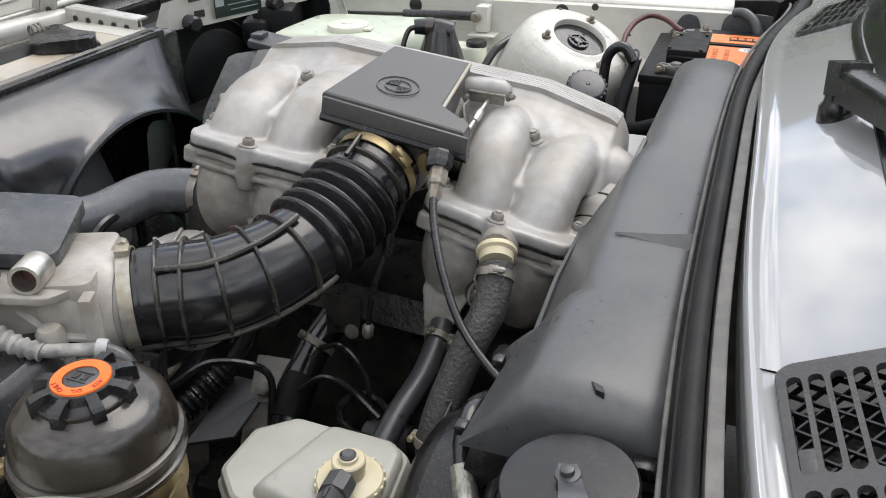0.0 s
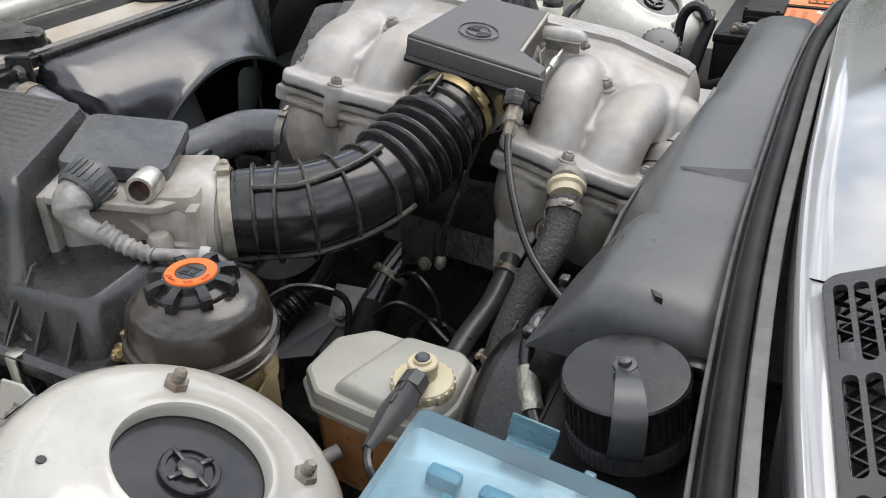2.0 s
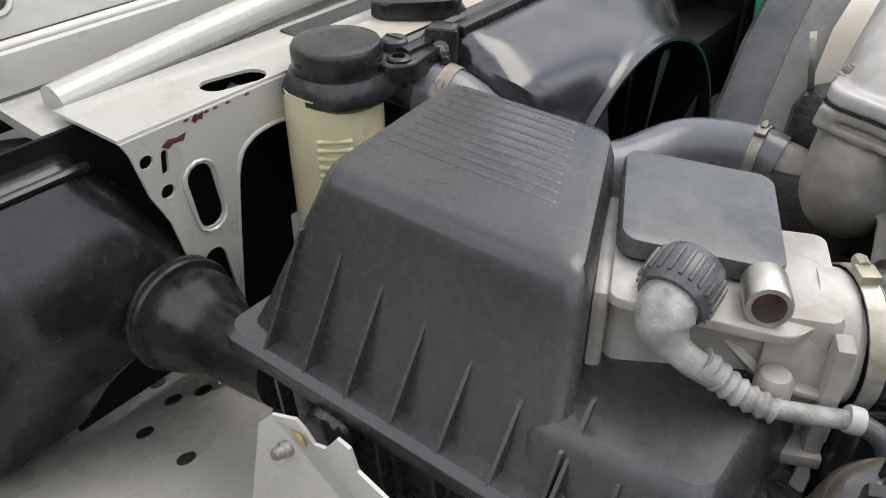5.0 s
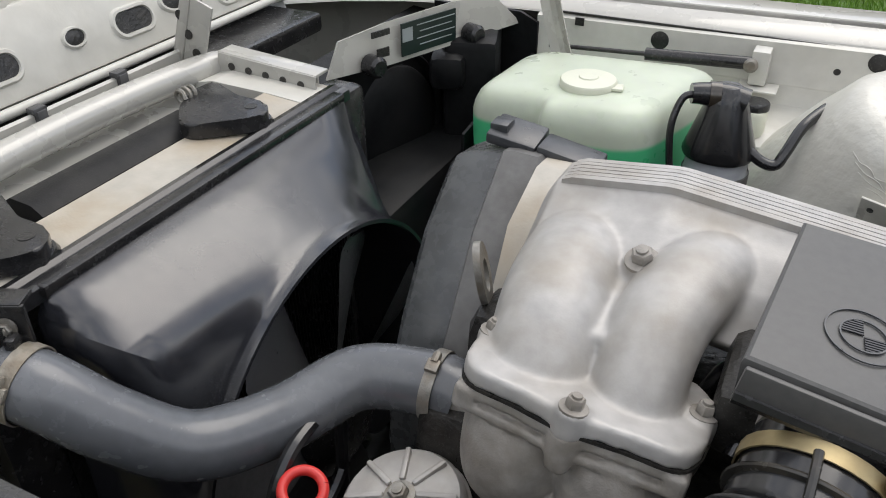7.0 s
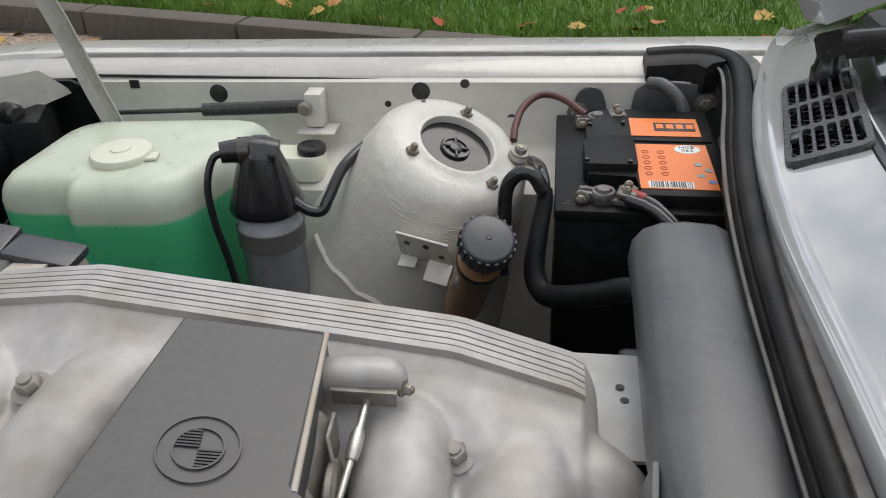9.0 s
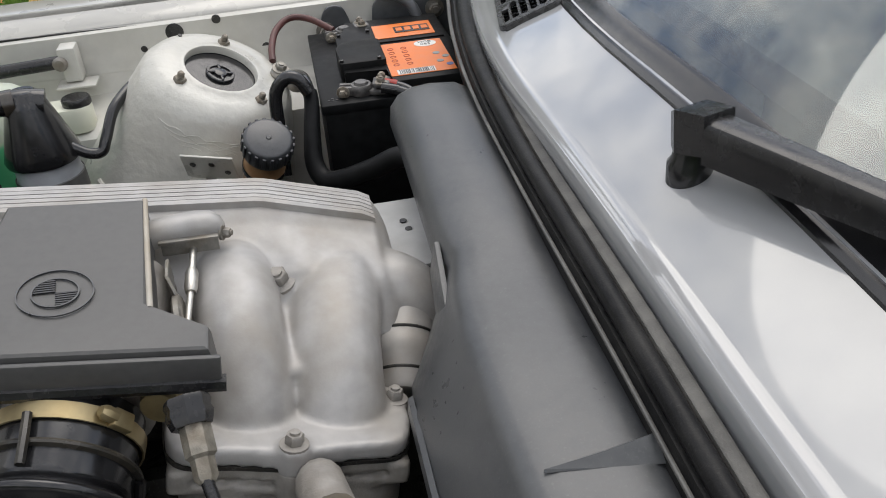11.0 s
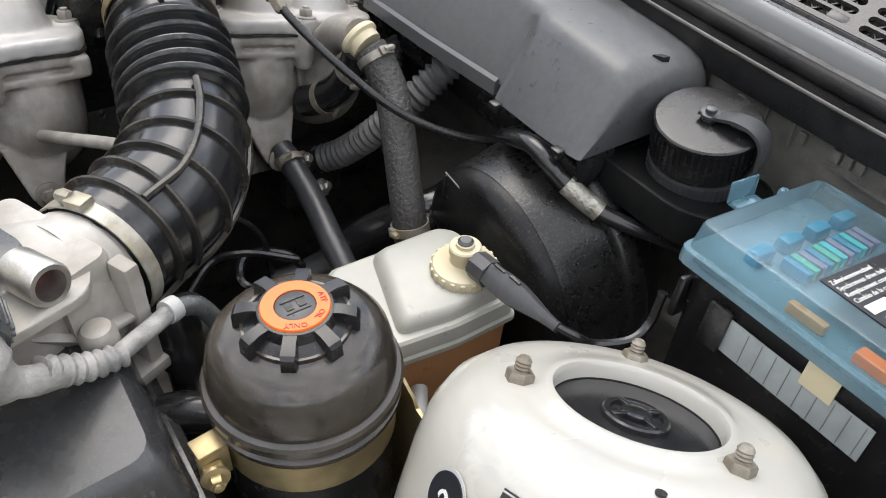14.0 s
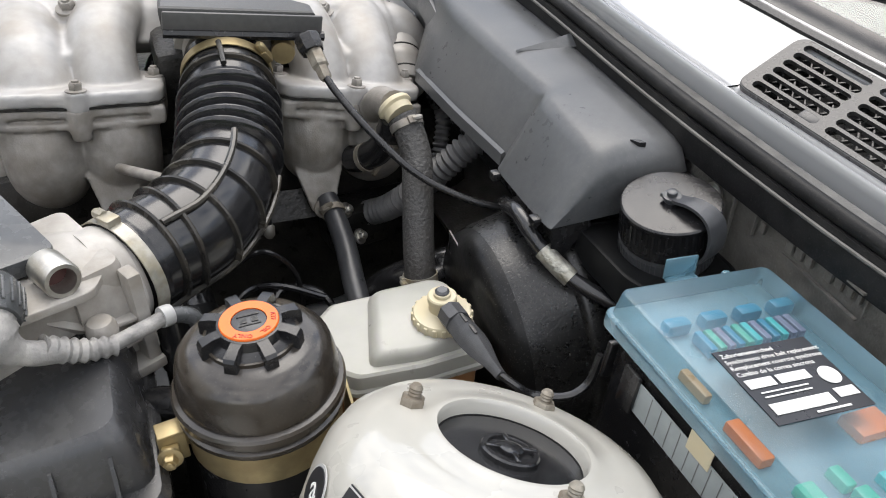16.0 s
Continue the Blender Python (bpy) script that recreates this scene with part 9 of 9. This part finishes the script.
def grille(y0, y1, rows, band):
    g = thing("cowl_grille", "dark grey plastic cowl air grille with mesh below", "grille", (0.38, (y0 + y1) / 2, 0.9), group="cowl grilles")
    yc = (y0 + y1) / 2
    xc = grille_x(yc) + 0.0308
    run = grille_x(yc + 0.01) - grille_x(yc - 0.01)
    v = Vector((run / 0.02, 1.0, 0))
    v.z = 0.42 * v.x - 0.28 * yc
    v.normalize()
    u = Vector((v.y, -v.x, 0))
    u.z = 0.42 * u.x - 0.28 * yc * u.y
    u = (u - v * u.dot(v)).normalized()
    nn = u.cross(v)
    m = Matrix(((u.x, v.x, nn.x, xc), (u.y, v.y, nn.y, yc), (u.z, v.z, nn.z, cz(xc, yc)), (0, 0, 0, 1)))
    w, d = 0.067, y1 - y0
    cell = (d - 0.012 - band) / rows
    edge = 0.003
    side = -1 if yc < 0 else 1
    holes = []
    for i in range(rows):
        for k in range(6):
            c = -d / 2 + 0.006 + cell * (i + 0.5) if side > 0 else d / 2 - 0.006 - cell * (i + 0.5)
            holes.append(slot_loop(-w / 2 + edge + (w - 2 * edge) * (k + 0.5) / 6, c, cell - 0.0085, 0.0074, 90, 6))
    part("face", pierced(rrect(w, d, 0.010, 5), holes, 0.0040, m), M["grille"], g, smooth=30)
    part("edge", loft([[m @ Vector((x, y, z)) for x, y in rrect(w + e, d + e, 0.010, 5)] for e, z in ((0.002, -0.008), (0.0025, 0.001), (0.0015, 0.003), (-0.002, 0.0035), (-0.002, -0.008))], cap=False), M["grille"], g)
    bm = bmesh.new()
    run, hi = w - 0.008, d / 2 - 0.004
    for k in range(-8, 34):
        for a in (1, -1):
            p0 = a * (-d / 2 + k * 0.0125)
            p1 = p0 + a * run * 0.8
            if (abs(p0) > hi and abs(p1) > hi and p0 * p1 > 0) or abs(p0) > hi + 0.06 or abs(p1) > hi + 0.06:
                continue
            f0 = (abs(p0) - hi) / abs(p1 - p0) if abs(p0) > hi else 0.0
            f1 = 1 - (abs(p1) - hi) / abs(p1 - p0) if abs(p1) > hi else 1.0
            p, q = Vector((-run / 2 + run * f0, p0 + (p1 - p0) * f0)), Vector((-run / 2 + run * f1, p0 + (p1 - p0) * f1))
            c, dd = (p + q) / 2, q - p
            add(bm, box(dd.length, 0.0012, 0.003, m @ pose(c.x, c.y, -0.0055 - (0.0010 if a > 0 else 0), 0, 0, math.degrees(math.atan2(dd.y, dd.x)))))
    part("mesh", bm, M["plastic"], g, smooth=0)
    # black sheet below the mesh, in place of the shade in the open well
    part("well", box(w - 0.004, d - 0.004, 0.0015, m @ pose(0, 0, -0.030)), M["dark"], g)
    part("clip", box(0.0082, 0.016, 0.004, m @ pose(-w / 2 + edge + 0.0055, -side * (d / 2 - 0.006 - cell + 0.012), 0.002), 0.001), M["grille"], g)


M["grille"] = mat("satin_grey_grille", (0.042, 0.041, 0.041), 0.28, 0, 0.15, 120, 0.05, 1500, dirt=(0.1, 0.1, 0.1), dirt_amount=0.4)
grille(-0.640, -0.340, 4, 0.0)
grille(0.346, 0.556, 3, 0.0)

# windscreen, its rubber, and what lies behind the glass
ws = thing("windscreen", "curved windscreen with a black rubber edge", "windscreen", (0.5, 0, 0.93))
ys = [-0.78 + 0.065 * k for k in range(25)]
part("rubber_strip", loft([[(rubber_x(y) + a, y, cz(rubber_x(y), y) + b) for a, b in ((0, -0.006), (0.001, 0.003), (0.005, 0.0058), (0.010, 0.0045), (0.0125, 0.0030), (0.022, 0.0085), (0.026, 0.0130), (0.030, 0.0145), (0.033, 0.0120), (0.033, -0.01))] for y in ys]), M["rubber"], ws)
part("glass", loft([[(rubber_x(y) + 0.029, y, cz(rubber_x(y), y) + 0.0135), (0.85, y * 0.90, 1.17), (1.25, y * 0.79, 1.36), (1.25, y * 0.79, 1.355), (0.85, y * 0.90, 1.165), (rubber_x(y) + 0.029, y, cz(rubber_x(y), y) + 0.0085)] for y in ys]), M["glass"], ws, smooth=60).visible_shadow = False
part("pillar", plate([(0.46, 0.76, 0.95), (1.25, 0.60, 1.365), (1.25, 0.68, 1.35), (0.46, 0.85, 0.93)], 0.03), M["paint_out"], ws)
part("pillar", plate([(0.46, -0.85, 0.93), (1.25, -0.68, 1.35), (1.25, -0.60, 1.365), (0.46, -0.76, 0.95)], 0.03), M["paint_out"], ws)
cab = thing("dashboard", "dark dashboard behind the windscreen", "dashboard", (0.75, 0, 0.8))
part("top", box(0.42, 1.4, 0.04, pose(0.70, 0, 0.955) @ pose(0, 0, 0, 0, -4, 0), 0.015), M["dash"], cab)
part("front", box(0.05, 1.4, 0.4, pose(0.90, 0, 0.78)), M["plastic_grey"], cab)
part("rear_wall", box(0.05, 1.5, 1.0, pose(1.5, 0, 0.9)), M["plastic_grey"], cab)
part("roof", box(0.6, 1.25, 0.03, pose(1.5, 0, 1.36)), M["paint_out"], cab)
# white bars on the dash, painted in for bright reflections in the glass
part("vent", join(*[box(0.025, 0.012, 0.004, pose(0.56, -0.42 + 0.02 * k, 0.974)) for k in range(4)]), M["label_white"], cab)


def wiper(x, y, z, tip, label):
    w = thing("wiper_arm", label, "wiper", (x, y, z), group="wipers")
    p, t = Vector((x, y, z)), Vector(tip)
    d = (t - p).normalized()
    s = Vector((-d.y, d.x, 0)).normalized()
    u = s.cross(d) * -1 if s.cross(d).z < 0 else s.cross(d)
    part("pivot", lathe([(0.014, -0.012), (0.0145, 0.002), (0.012, 0.006), (0.0105, 0.022)], 26, pose(x, y, z)), M["rubber"], w)
    head = p + Vector((0, 0, 0.026))
    part("head", loft([[head - d * 0.012 + s * a * 0.8 + u * b for a, b in ((-0.010, -0.012), (0.010, -0.012), (0.010, 0.010), (-0.010, 0.010))], [head - d * 0.004 + s * a + u * b for a, b in ((-0.013, -0.014), (0.013, -0.014), (0.013, 0.014), (-0.013, 0.014))],
                      [head + d * 0.02 + s * a + u * b for a, b in ((-0.013, -0.010), (0.013, -0.010), (0.012, 0.015), (-0.012, 0.015))]]), M["plastic"], w, smooth=30)
    L = (t - head).length
    rings = []
    for k, wd, ht in ((0.02, 0.0135, 0.013), (0.2 * L, 0.012, 0.012), (0.62 * L, 0.0075, 0.007), (0.63 * L, 0.0055, 0.004), (L, 0.005, 0.003)):
        c = head + (t - head).normalized() * k
        rings.append([c + s * (wd * a) + u * (ht * b) for a, b in ((-1, -1), (1, -1), (1, 0.2), (0.93, 0.6), (0.75, 0.88), (0.5, 1), (-0.5, 1), (-0.75, 0.88), (-0.93, 0.6), (-1, 0.2))])
    part("arm", loft(rings), M["plastic"], w, smooth=30)
    part("blade", box((t - p).length * 0.7, 0.010, 0.008, Matrix.Translation(p + (t - p) * 0.72 + Vector((0.035, 0, 0.008))) @ d.to_track_quat("X", "Z").to_matrix().to_4x4(), 0.002), M["rubber"], w)


wiper(0.365, -0.012, 0.953, (0.474, -0.36, 1.002), "black wiper arm with a square head on the cowl")
wiper(0.417, 0.548, 0.938, (0.62, 0.34, 1.06), "black wiper arm lying over the windscreen edge")

# raised part marks on the bulkhead, and a bolt
bulk = thing("bulkhead_trim", "dark grey bulkhead panel with raised moulded marks", "panel", (0.30, -0.5, 0.7))
part("panel", plate([(0.2915, -0.36, 0.893), (0.305, -0.52, 0.888), (0.322, -0.70, 0.880), (0.306, -0.70, 0.66), (0.276, -0.36, 0.66)][::-1], 0.004), M["undercoat"], bulk)
for k, w in enumerate((0.006, 0.0, 0.0, 0.007, 0.007, 0.007, 0.0, 0.007, 0.007, 0.007, 0.003)):
    if w:
        part("raised_mark", box(0.003, w, 0.009, pose(0.2935 + 0.082 * 0.0088 * k, -0.4435 - 0.0088 * k, 0.856, 0, 3, -4), 0.0005), M["undercoat"], bulk)
for z in (0.867, 0.8455):
    part("raised_line", box(0.003, 0.104, 0.0014, pose(0.2965, -0.487, z, 0, 3, -4)), M["undercoat"], bulk)
for y, x in ((-0.436, 0.2925), (-0.538, 0.3005)):
    part("raised_line", box(0.003, 0.0014, 0.023, pose(x, y, 0.8562, 0, 3, -4)), M["undercoat"], bulk)
part("seam", box(0.004, 0.003, 0.16, pose(0.2885, -0.412, 0.80, 0, 3, 0), 0.001), M["undercoat"], bulk)
part("bolt", hex_bolt((0.288, -0.391, 0.855), (-1, 0, 0.1), 0.006, 0.006), M["steel"], bulk)
